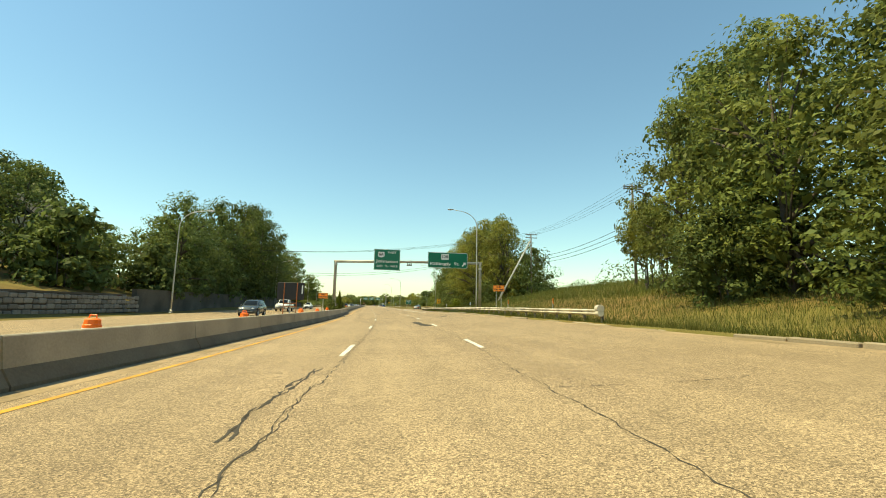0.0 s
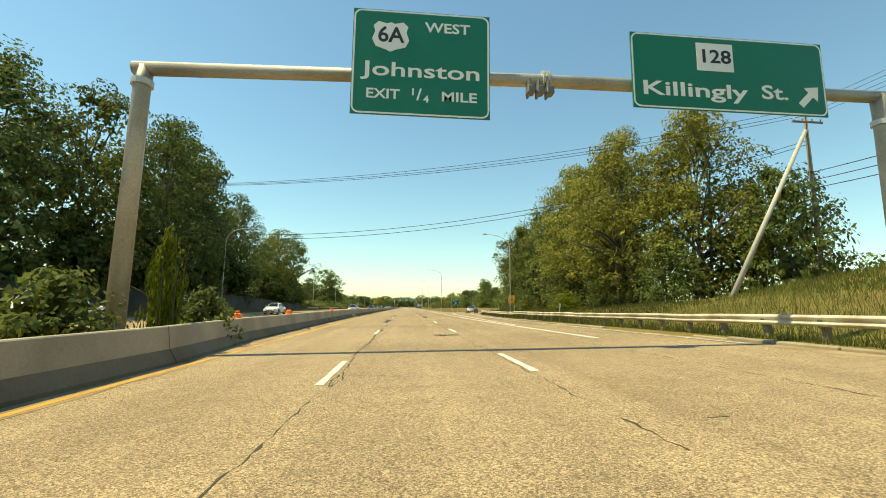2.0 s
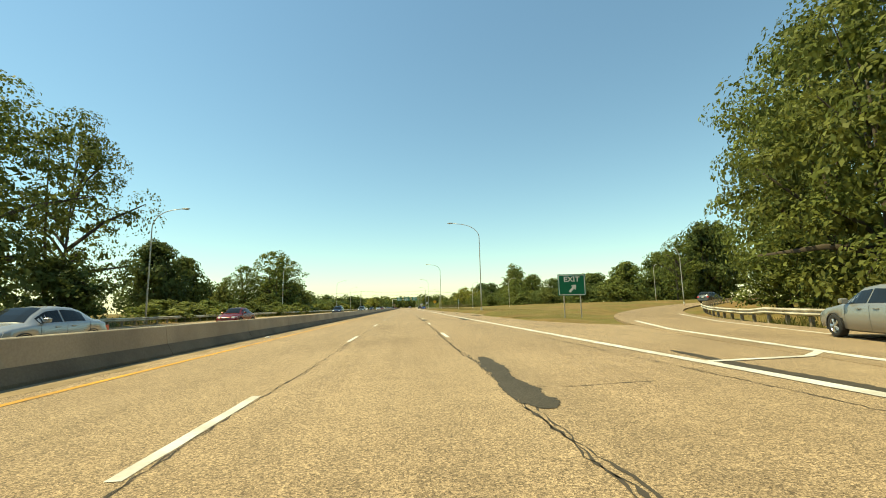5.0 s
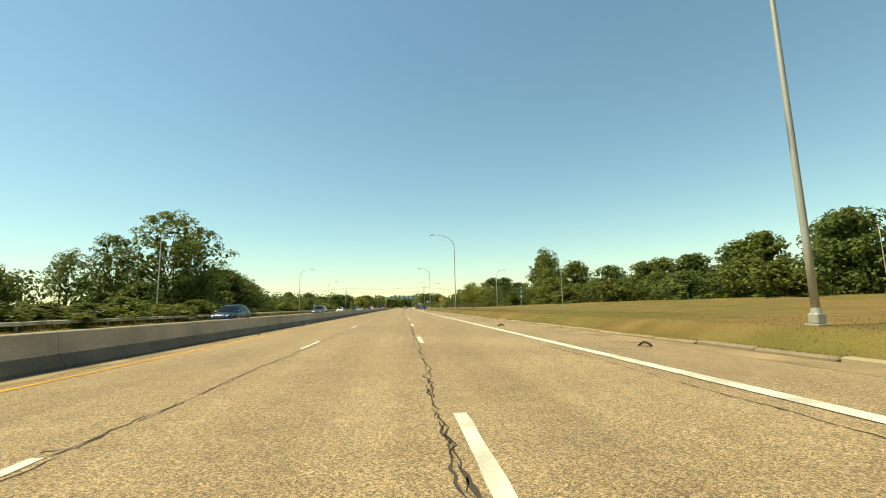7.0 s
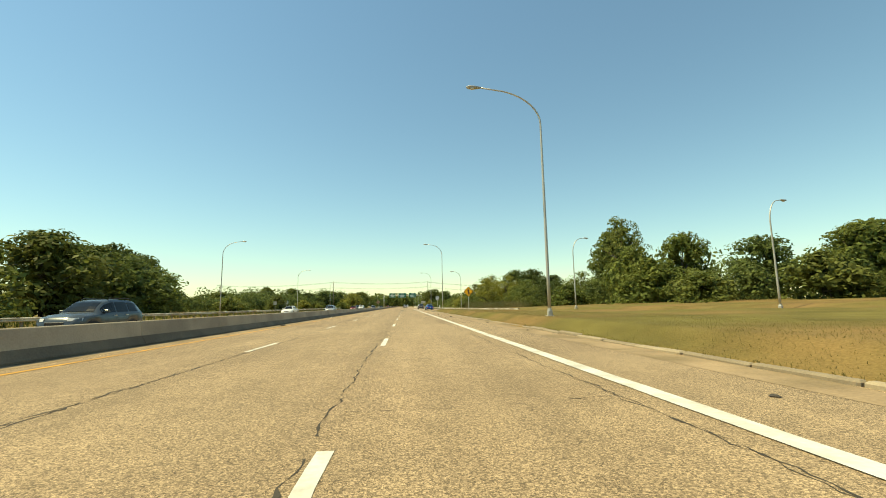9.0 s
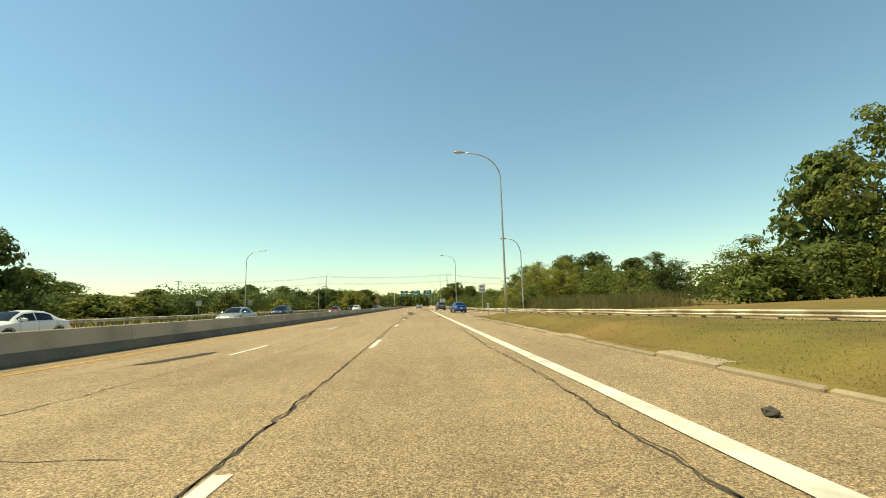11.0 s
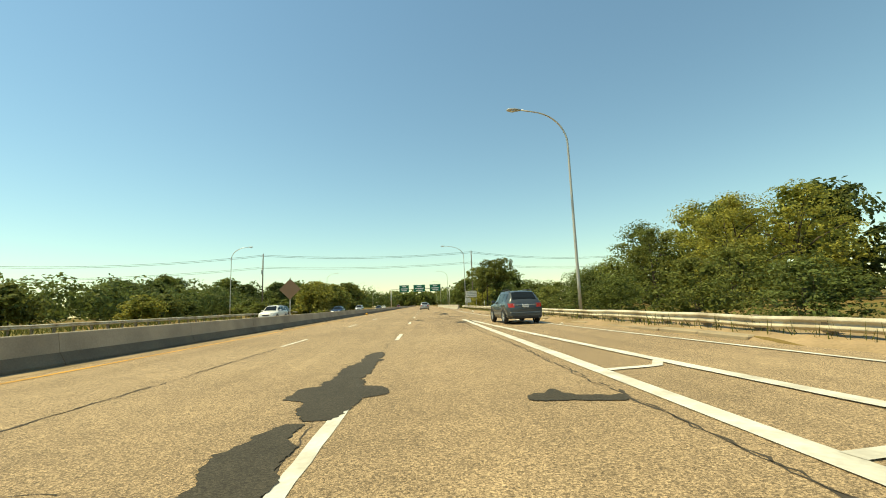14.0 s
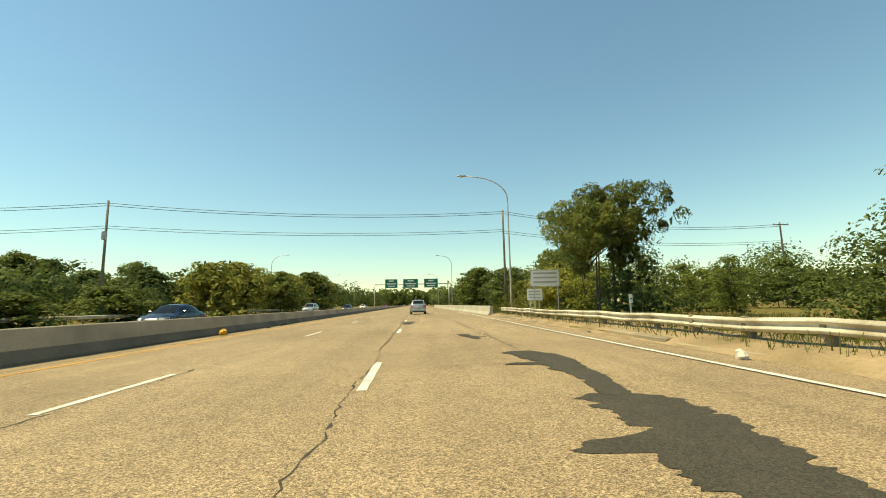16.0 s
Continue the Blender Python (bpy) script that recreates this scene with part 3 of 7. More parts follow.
# branching cracks across the lane and shoulder
for line in ([(3.0, 85.0), (3.9, 85.3), (4.6, 86.6), (5.6, 88.8), (6.3, 90.6)], [(4.4, 86.2), (5.4, 85.4), (6.6, 84.9)], [(2.0, 84.4), (3.1, 84.9), (4.2, 84.6)], [(6.7, 193), (7.5, 192.2), (8.7, 191.6)], [(6.2, 221), (7.2, 221.6), (8.8, 221.2)], [(6.0, 246.0), (7.4, 246.5), (9.0, 246.1)]):
    crack(line, 0.04, int(line[0][1] * 3), 2, 0.05, 0.05)
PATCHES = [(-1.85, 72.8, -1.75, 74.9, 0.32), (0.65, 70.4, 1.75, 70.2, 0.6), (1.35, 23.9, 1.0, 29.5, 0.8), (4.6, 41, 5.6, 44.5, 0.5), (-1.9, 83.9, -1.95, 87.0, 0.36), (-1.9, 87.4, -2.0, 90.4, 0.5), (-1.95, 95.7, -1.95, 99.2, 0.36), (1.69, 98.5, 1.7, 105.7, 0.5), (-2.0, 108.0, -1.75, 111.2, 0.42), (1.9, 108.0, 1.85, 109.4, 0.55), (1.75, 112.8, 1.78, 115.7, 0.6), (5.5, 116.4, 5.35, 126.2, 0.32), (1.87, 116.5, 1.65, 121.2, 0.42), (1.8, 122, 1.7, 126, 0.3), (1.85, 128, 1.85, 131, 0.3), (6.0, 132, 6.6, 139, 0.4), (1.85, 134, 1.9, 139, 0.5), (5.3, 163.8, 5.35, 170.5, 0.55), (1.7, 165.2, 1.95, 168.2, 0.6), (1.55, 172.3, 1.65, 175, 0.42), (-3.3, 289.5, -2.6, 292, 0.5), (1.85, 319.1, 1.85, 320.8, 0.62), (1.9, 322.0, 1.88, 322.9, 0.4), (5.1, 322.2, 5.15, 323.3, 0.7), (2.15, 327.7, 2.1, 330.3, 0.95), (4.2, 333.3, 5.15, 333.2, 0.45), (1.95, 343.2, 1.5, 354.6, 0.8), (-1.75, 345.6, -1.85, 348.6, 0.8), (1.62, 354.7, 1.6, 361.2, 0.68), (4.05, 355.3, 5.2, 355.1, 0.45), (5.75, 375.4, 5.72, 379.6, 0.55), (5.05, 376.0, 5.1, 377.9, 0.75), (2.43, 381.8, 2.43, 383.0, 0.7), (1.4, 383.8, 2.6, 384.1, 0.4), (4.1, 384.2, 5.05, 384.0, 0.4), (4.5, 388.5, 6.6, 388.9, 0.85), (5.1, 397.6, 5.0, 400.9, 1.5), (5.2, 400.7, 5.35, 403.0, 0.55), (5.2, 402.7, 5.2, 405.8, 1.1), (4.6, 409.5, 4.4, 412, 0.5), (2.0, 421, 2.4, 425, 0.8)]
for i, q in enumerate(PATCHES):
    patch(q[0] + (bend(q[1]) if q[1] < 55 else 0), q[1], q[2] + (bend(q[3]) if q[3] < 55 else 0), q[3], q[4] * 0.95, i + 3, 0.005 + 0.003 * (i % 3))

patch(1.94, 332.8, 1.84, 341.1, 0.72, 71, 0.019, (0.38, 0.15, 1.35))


NOSE = curve_of([(317.5, 10.9), (322, 10.3), (327, 9.7), (331.4, 9.2), (334.5, 8.5), (336, 8.1)])


# dirt strips at the feet of the barrier and rails
def dirt_strip(name, ys, left, right, label, lift=0.004, seed=1):
    rnd = random.Random(seed)
    rows = []
    for y in ys:
        a, c = left(y), right(y) + rnd.uniform(-0.12, 0.12)
        rows.append([(a, y, road_z(a, y) + lift), (c, y, road_z(c, y) + lift)])
    return solid(name, Build().loft(rows, closed=False), M["dirt"], label, "verge", kind="structure")


dirt_strip("pavement_dirt_left", [float(v) for v in np.arange(-80, 470, 1.0)], lambda y: bar_x(y) - 0.05, lambda y: bar_x(y) + 0.58, "grit and dirt along the barrier foot")
dirt_strip("pavement_dirt_right", [float(v) for v in np.arange(-80, 150, 1.0)], lambda y: EDGE(y) - 0.75, lambda y: EDGE(y) - 0.02, "sandy dirt along the kerb", seed=2)
b = Build()
rnd_dirt = random.Random(21)
b.loft([[(EDGE(y) - 0.2, y, road_z(EDGE(y), y) - 0.02)] + [(EDGE(y) + u * 1.9, y, max(land(EDGE(y) + 0.4 + u * 1.5, y), 0.08) + (0.01, 0.10, 0.20, 0.24, 0.02)[k] * (0.45 + 0.55 * smooth_step(350, 385, y)) + rnd_dirt.uniform(-0.03, 0.035)) for k, u in enumerate((0.04, 0.22, 0.5, 0.9, 1.5))] for y in np.arange(339, 436, 0.5)], closed=False)
solid("pavement_dirt_bank", b, M["dirt"], "sandy dirt bank between kerb and guard rail", "verge", kind="structure", smooth=True)
dirt_strip("pavement_dirt_island", [float(v) for v in np.arange(158, 284, 1.0)], lambda y: EDGE(y) - 0.9, lambda y: EDGE(y) - 0.02, "sandy dirt along the grass island", seed=3)
b = Build()
b.loft([[(x, y, 0.004 + (0.055 * (1 - smooth_step(326, 335.5, y)) if 0 < k < 4 else 0.03 * (1 - smooth_step(328, 335.5, y))) + rnd_dirt.uniform(-0.006, 0.006)) for k, x in enumerate(np.linspace(8.12 - 0.02 * (y - 318), NOSE(y), 6))] for y in np.arange(317.5, 335.6, 0.45)], closed=False)
solid("pavement_nose", b, M["shoulder"], "worn sandy paved nose of the grass island behind mountable kerb stones", "pavement", kind="structure", smooth=True)


# ---- median barrier of precast pieces ----
UPPER = [(-0.155, 0.33), (-0.09, 0.80), (-0.07, 0.82), (0.07, 0.82), (0.09, 0.80), (0.155, 0.33)]
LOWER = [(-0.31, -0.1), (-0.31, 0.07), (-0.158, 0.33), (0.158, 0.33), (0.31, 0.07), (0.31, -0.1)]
seg_upper = Build().prism(UPPER, 0, 6.08).mesh("barrier_piece", M["concrete"])
# lower course carries the painted shade, upper course the plain concrete
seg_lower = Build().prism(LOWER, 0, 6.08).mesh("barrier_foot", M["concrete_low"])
barrier = thing("median_barrier", Matrix(), "weathered concrete median barrier, its foot coloured darker for shade", "barrier", kind="structure")
y = -84.0
while y < 880:
    y2 = y + 6.1
    a, c = Vector((bar_x(y) - 0.31, y, road_z(bar_x(y), y))), Vector((bar_x(y2) - 0.31, y2, road_z(bar_x(y2), y2)))
    turn = (c - a).to_track_quat("Y", "Z").to_matrix().to_4x4()
    piece = part("barrier_piece", seg_upper, None, barrier, m=Matrix.Translation(a) @ turn)
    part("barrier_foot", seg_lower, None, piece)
    y = y2
loose = thing("loose_barrier_block", pose(-6.46, 99.6, 0, 0, 0, 0), "pale replaced concrete barrier block set into the median", "barrier")
part("block", Build().prism([(-0.27, 0), (-0.27, 0.10), (-0.15, 0.36), (-0.12, 0.74), (0.10, 0.74), (0.13, 0.36), (0.27, 0.10), (0.27, 0)], 0, 3.0), M["concrete_top"], loose)

# ---- retaining wall on the far side ----
def wall_run(name, y0, y1, top, mat, label, step=4.0):
    b = Build()
    rows = []
    for y in np.arange(y0, y1 + 0.01, step):
        x = bar_x(y) - 21.3
        z = road_z(-8, y)
        h = top(y)
        rows.append([(x, y, z - 0.3), (x - 0.12, y, z + h), (x - 0.12 + 0.06, y, z + h), (x - 0.06, y, z + h + 0.16), (x - 0.6, y, z + h + 0.16), (x - 0.6, y, z - 0.3)])
    return solid(name, b.loft(rows, closed=True), mat, label, "wall", kind="structure")


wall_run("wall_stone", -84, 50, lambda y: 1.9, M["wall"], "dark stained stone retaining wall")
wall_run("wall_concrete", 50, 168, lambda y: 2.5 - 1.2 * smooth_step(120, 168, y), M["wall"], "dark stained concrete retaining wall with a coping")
sw = thing("stone_facing", Matrix(), "rough field stone facing on the retaining wall", "stonework", kind="structure")
srn = random.Random(2)
stone_meshes = []
for k in range(6):
    bb = Build()
    w, h = srn.uniform(0.5, 0.8), srn.uniform(0.28, 0.4)
    bb.box(0, 0.16, 0, w, 0, h, 0.05)
    stone_meshes.append((w, h, bb.mesh("stone", M["stone"])))
for row in range(4):
    y = 22.0 + row * 0.2
    while y < 50:
        w, h, me = srn.choice(stone_meshes)
        z = road_z(-8, y) + 0.25 + row * 0.42
        part("stone", me, None, sw, m=pose(bar_x(y) - 21.34 - 0.025 * row, y, z, 0, 0, srn.uniform(-3, 3)))
        y += w + 0.03


# ---- guard rails ----
WBEAM = [(-0.008, 0.155), (0.012, 0.15), (0.075, 0.105), (0.083, 0.085), (0.075, 0.065), (0.01, 0.02), (0.0, 0.0), (0.01, -0.02), (0.075, -0.065), (0.083, -0.085), (0.075, -0.105), (0.012, -0.15), (-0.008, -0.155)]


def guard_rail(points, z, label, side=-1, height=0.58, posts=True, group="guard rails", wob=0.02, seed=1, dent=None):
    """A steel W beam on posts along (x, y) points; side -1 turns its face to smaller x."""
    rnd = random.Random(seed)
    line = along(points, 1.905)
    th = thing("guard_rail", Matrix(), label, "guard rail", group)
    rows = []
    for i, (x, y, sx, sy) in enumerate(line):
        h = z(x, y) + height + rnd.uniform(-wob, wob)
        if dent and abs(y - dent) < 2.4:
            h, x = h - 0.05 * (1 - abs(y - dent) / 2.4), x + 0.09 * (1 - abs(y - dent) / 2.4)
        rows.append([(x + side * sx * d, y + side * sy * d, h + v) for d, v in WBEAM])
    inner = [[(px - side * line[i][2] * 0.006, py - side * line[i][3] * 0.006, pz) for px, py, pz in r[::-1]] for i, r in enumerate(rows)]
    part("beam", Build().loft([r + q for r, q in zip(rows, inner)], closed=True), M["rail"], th)
    if posts:
        pm = Build().box(-0.07, 0.07, -0.09, 0.09, -0.5, 0.70, 0.01).mesh("post", M["post"])
        bm_ = Build().box(-0.07, 0.07, -0.07, 0.07, 0.40, 0.74, 0.01).mesh("block", M["post"])
        for i, (x, y, sx, sy) in enumerate(line):
            a = math.degrees(math.atan2(sy, sx))
            zz = z(x, y)
            ps = part("post", pm, None, th, m=pose(x - side * sx * 0.16, y - side * sy * 0.16, zz, 0, rnd.uniform(-2, 2), a))
            part("block", bm_, None, ps, m=pose(0.1 * side, 0, 0))
    return th, line


verge_z = lambda x, y: max(road_z(min(x, 10.5), y), land(x, y)) if y < 150 else land(x, y)  # noqa: E731
rail_a, line_a = guard_rail([(9.5, 21), (9.6, 32), (9.9, 48), (10.5, 65), (11.0, 80), (11.1, 95), (11.3, 106), (11.9, 117), (13.4, 130), (15.4, 140.5), (18.6, 150), (23.7, 161), (31.5, 172), (42, 183), (58, 193.5)], verge_z, "weathered steel guard rail on posts along the exit", seed=4)
b = Build()
b.tube([(9.5, 21.2, 1.22), (9.42, 20.7, 1.22)], [0.17, 0.2], 12).tube([(9.5, 21.2, 0.96), (9.42, 20.7, 0.96)], [0.14, 0.17], 12)
part("end_cap", b, M["rail"], rail_a, "flared rail end")
guard_rail([(19.6, 293), (18.4, 297), (15.8, 309), (14.2, 320), (13.1, 331), (12.6, 342), (12.0, 353), (11.2, 365), (10.6, 378), (10.2, 392), (10.0, 404), (10.15, 416), (10.3, 434)], lambda x, y: max(land(x, y), 0.1) - 0.27 * (1 - 0.75 * smooth_step(350, 400, y)), "weathered steel guard rail along the entry ramp, dented by a knock", seed=5, wob=0.03, dent=407.0)
guard_rail([(bar_x(y) - 20.1, y) for y in range(168, 560, 12)], lambda x, y: 0.05, "weathered steel guard rail beyond the oncoming lanes", side=1, seed=6)

# sandy bank that the entry rail stands in
bank_rnd = random.Random(31)
b = Build()
b.loft([[(x + sx * o, y + sy * o, z + bank_rnd.uniform(-0.02, 0.02)) for o, z in ((-0.95, 0.0), (-0.5, 0.07), (-0.1, 0.13), (0.5, 0.19), (1.6, 0.22), (3.2, 0.05))] for x, y, sx, sy in along([(19.6, 293), (18.4, 297), (15.8, 309), (14.2, 320), (13.1, 331), (12.6, 342), (12.3, 347)], 1.2)], closed=False)
solid("pavement_dirt_ramp", b, M["dirt"], "sandy dirt bank under the guard rail", "verge", kind="structure", smooth=True)

# pale concrete barrier further along the right side
rb = thing("roadside_barrier", Matrix(), "pale concrete roadside barrier", "barrier")
seg_pale = Build().prism([(-0.31, -0.1), (-0.31, 0.08), (-0.16, 0.34), (-0.10, 0.9), (0.10, 0.9), (0.16, 0.34), (0.31, 0.08), (0.31, -0.1)], 0, 6.05).mesh("barrier_piece", M["concrete_top"])
for i in range(20):
    part("barrier_piece", seg_pale, None, rb, m=pose(9.75, 435.5 + 6.1 * i, 0.02))


# ---- kerbs ----
def kerb_run(line, z, length, height, label, top=0.16, seed=1, name="kerb", worn=0.0):
    rnd = random.Random(seed)
    th = thing(name, Matrix(), label, "kerb", kind="structure")
    kinds = []
    for k in range(4):
        bb = Build().box(-top, top, 0.01, length - 0.012, -0.25, height + rnd.uniform(-0.02, 0.02), 0.035)
        kinds.append(bb.mesh("kerb_stone", M["kerb"]))
    for x, y, sx, sy in line:
        a = math.degrees(math.atan2(sy, sx))
        if rnd.random() < worn:
            continue
        part("kerb_stone", rnd.choice(kinds), None, th, m=pose(x + rnd.uniform(-0.03, 0.03), y, z(x, y) + rnd.uniform(-0.02 - 0.22 * worn, 0.015), rnd.uniform(-0.6, 0.6), rnd.uniform(-2.5, 2.5), a + rnd.uniform(-0.8, 0.8)))
    return th


kerb_run(along([(EDGE(y) + 0.1, y) for y in range(178, 263, 7)], 1.85), lambda x, y: 0.0, 1.83, 0.09, "worn flush concrete edging stones along the grass", 0.13, 12)
kerb_run(along([(EDGE(y) + 0.14, y) for y in range(262, 318, 6)] + [(8.08, 320), (7.95, 327), (7.8, 334)], 1.85), lambda x, y: 0.0, 1.83, 0.09, "chipped granite kerb stones round the grass island", 0.22, 7)
kerb_run(along([(EDGE(y) + 0.05, y) for y in range(-60, 112, 6)], 1.85), road_z, 1.8, 0.11, "low broken kerb under the guard rail", 0.13, 8, worn=0.22)
kerb_run(along([(12.05, 340), (11.6, 351), (10.75, 364), (10.1, 377), (9.75, 390), (9.45, 402), (9.6, 416), (9.75, 433)], 1.85), lambda x, y: 0.0, 1.8, 0.15, "low broken concrete kerb under the guard rail", 0.18, 9, worn=0.3)



# ---- gantry with green signs ----
def round_rect(x0, x1, z0, z1, r, n=5):
    out = []
    for cx, cz, a0 in ((x1 - r, z0 + r, -90), (x1 - r, z1 - r, 0), (x0 + r, z1 - r, 90), (x0 + r, z0 + r, 180)):
        for i in range(n + 1):
            a = radians(a0 + 90 * i / n)
            out.append((cx + r * math.cos(a), cz + r * math.sin(a)))
    return out


def framed_panel(parent, x0, x1, z0, z1, y, face, edge, corner=0.22, border=0.05, name="panel"):
    """A sign plate with a raised border and rounded corners, facing -y."""
    pl = part(name, Build().box(x0, x1, y, y + 0.05, z0, z1, 0.008), M[face], parent)
    o, i = round_rect(x0 + 0.02, x1 - 0.02, z0 + 0.02, z1 - 0.02, corner), round_rect(x0 + 0.02 + border, x1 - 0.02 - border, z0 + 0.02 + border, z1 - 0.02 - border, max(corner - border, 0.01))
    n = len(o)
    b = Build()
    b.add([(x, y - 0.004, z) for x, z in o] + [(x, y - 0.004, z) for x, z in i], [(k, n + k, n + (k + 1) % n, (k + 1) % n) for k in range(n)])
    part("border", b, M[edge], pl)
    return pl


GY = 63.6
gantry = thing("sign_gantry", pose(0, GY, 0), "weathered steel tube gantry spanning the lanes", "gantry")
part("post", Build().tube([(-7.75, 0.25, 0.2), (-7.75, 0.25, 7.0), (-7.7, 0.25, 7.55)], [0.24, 0.21, 0.2], 16), M["gantry"], gantry, smooth=True)
part("post", Build().tube([(14.3, 0.25, 0.2), (14.3, 0.25, 7.4), (14.25, 0.25, 8.0)], [0.24, 0.21, 0.2], 16), M["gantry"], gantry, smooth=True)
part("beam", Build().tube([(-8.0, 0.25, 7.5), (3, 0.25, 7.82), (14.55, 0.25, 7.95)], [0.19, 0.19, 0.19], 16), M["gantry"], gantry, smooth=True)
for x in (-7.75, 14.3):
    part("base_plate", Build().box(x - 0.35, x + 0.35, -0.1, 0.6, 0.1, 0.16, 0.01), M["galv"], gantry)
    part("collar", Build().tube([(x, 0.25, 7.0), (x, 0.25, 7.16)], 0.27, 16), M["galv"], gantry)
coupling = part("coupling", Build().tube([(3.3, 0.25, 7.83), (3.36, 0.25, 7.83)], 0.29, 16).tube([(3.44, 0.25, 7.83), (3.5, 0.25, 7.83)], 0.29, 16), M["galv"], gantry)
for x in (2.85, 3.12, 3.4):
    part("lamp_bracket", Build().box(x - 0.03, x + 0.03, -0.15, 0.2, 7.2, 7.66, 0.01).box(x - 0.11, x + 0.11, -0.3, -0.02, 7.16, 7.4, 0.03), M["tower"], coupling, "small dark bracket under the beam")
for x in (-1.3, 0.9, 7.2, 11.2):
    part("bracket", Build().box(x - 0.05, x + 0.05, 0.06, 0.14, 6.5 if x < 2 else 7.2, 9.45 if x < 2 else 9.4, 0.01), M["galv"], gantry)

s1 = thing("overhead_sign", pose(0, GY, 0), "green overhead exit sign with white lettering", "road sign", "overhead signs")
p1 = framed_panel(s1, -2.18, 1.72, 6.42, 9.58, 0, "sign_green", "sign_white")
shield = [(-0.42, 0.30), (-0.30, 0.44), (-0.10, 0.38), (0, 0.42), (0.10, 0.38), (0.30, 0.44), (0.42, 0.30), (0.38, 0.12), (0.45, -0.12), (0.36, -0.34), (0.12, -0.43), (0, -0.5), (-0.12, -0.43), (-0.36, -0.34), (-0.45, -0.12), (-0.38, 0.12)]
part("route_shield", Build().prism([(-1.12 + x * 1.16, 8.78 + z * 0.98) for x, z in shield], -0.012, -0.003), M["sign_white"], p1, "white route shield")
wording("6A", 0.66, M["sign_black"], p1, (-1.12, -0.016, 8.79), bold=0.012, width=0.74)
wording("WEST", 0.42, M["sign_white"], p1, (0.50, -0.006, 9.10), bold=0.008, width=1.30)
wording("Johnston", 0.60, M["sign_white"], p1, (-0.20, -0.006, 7.75), bold=0.008, width=3.35)
wording("EXIT", 0.40, M["sign_white"], p1, (-1.30, -0.006, 7.02), bold=0.007, width=0.92)
wording("1", 0.28, M["sign_white"], p1, (-0.46, -0.006, 7.12), bold=0.01)
wording("/", 0.48, M["sign_white"], p1, (-0.29, -0.006, 7.04), bold=0.01)
wording("4", 0.28, M["sign_white"], p1, (-0.09, -0.006, 6.92), bold=0.01)
wording("MILE", 0.40, M["sign_white"], p1, (0.84, -0.006, 7.02), bold=0.007, width=1.0)
s2 = thing("overhead_sign", pose(0, GY, 0), "wide green overhead exit sign with a white route square", "road sign", "overhead signs")
p2 = framed_panel(s2, 5.98, 12.2, 7.05, 9.45, 0, "sign_green", "sign_white")
part("route_square", Build().box(8.05, 9.22, -0.012, -0.003, 8.32, 9.22), M["sign_white"], p2, "white route square")
wording("128", 0.60, M["sign_black"], p2, (8.635, -0.016, 8.77), bold=0.012, width=0.92)
wording("Killingly", 0.62, M["sign_white"], p2, (7.92, -0.006, 7.66), bold=0.010, width=3.3)
wording("St.", 0.62, M["sign_white"], p2, (10.5, -0.006, 7.72), bold=0.010, width=0.85)
arrow = [(-0.10, -0.42), (0.10, -0.42), (0.10, 0.08), (0.30, 0.08), (0, 0.45), (-0.30, 0.08), (-0.10, 0.08)]
ca, sa = math.cos(radians(-45)), math.sin(radians(-45))
part("arrow", Build().prism([(11.62 + x * ca - z * sa, 7.68 + x * sa + z * ca) for x, z in arrow], -0.010, -0.003), M["sign_white"], p2, "white diagonal arrow")

G2 = 560.0
far_gantry = thing("sign_gantry", pose(0, G2, 0), "distant steel gantry with three green signs", "gantry")
for x in (-13.4, 15.5):
    part("post", Build().tube([(x, 0.3, 0), (x, 0.3, 9.2)], [0.26, 0.22], 12), M["lamp_pole"], far_gantry, smooth=True)
part("beam", Build().tube([(-13.6, 0.3, 9.1), (15.7, 0.3, 9.1)], 0.2, 12), M["lamp_pole"], far_gantry, smooth=True)
for x0, x1 in ((-9.3, -4.5), (-2.3, 3.5), (5.8, 11.2)):
    sg = thing("overhead_sign", pose(0, G2, 0), "green overhead sign with white lettering seen far off", "road sign", "overhead signs")
    pl = framed_panel(sg, x0, x1, 7.65, 11.1, 0, "sign_green", "sign_white", 0.2, 0.06)
    for z, w, h in ((10.4, 0.4, 0.5), (9.3, 0.72, 0.42), (8.4, 0.55, 0.36)):
        m_, hw = (x0 + x1) / 2, (x1 - x0) * w / 2
        part("text_bar", Build().box(m_ - hw, m_ + hw, -0.008, -0.003, z - h / 2, z + h / 2), M["sign_white"], pl)


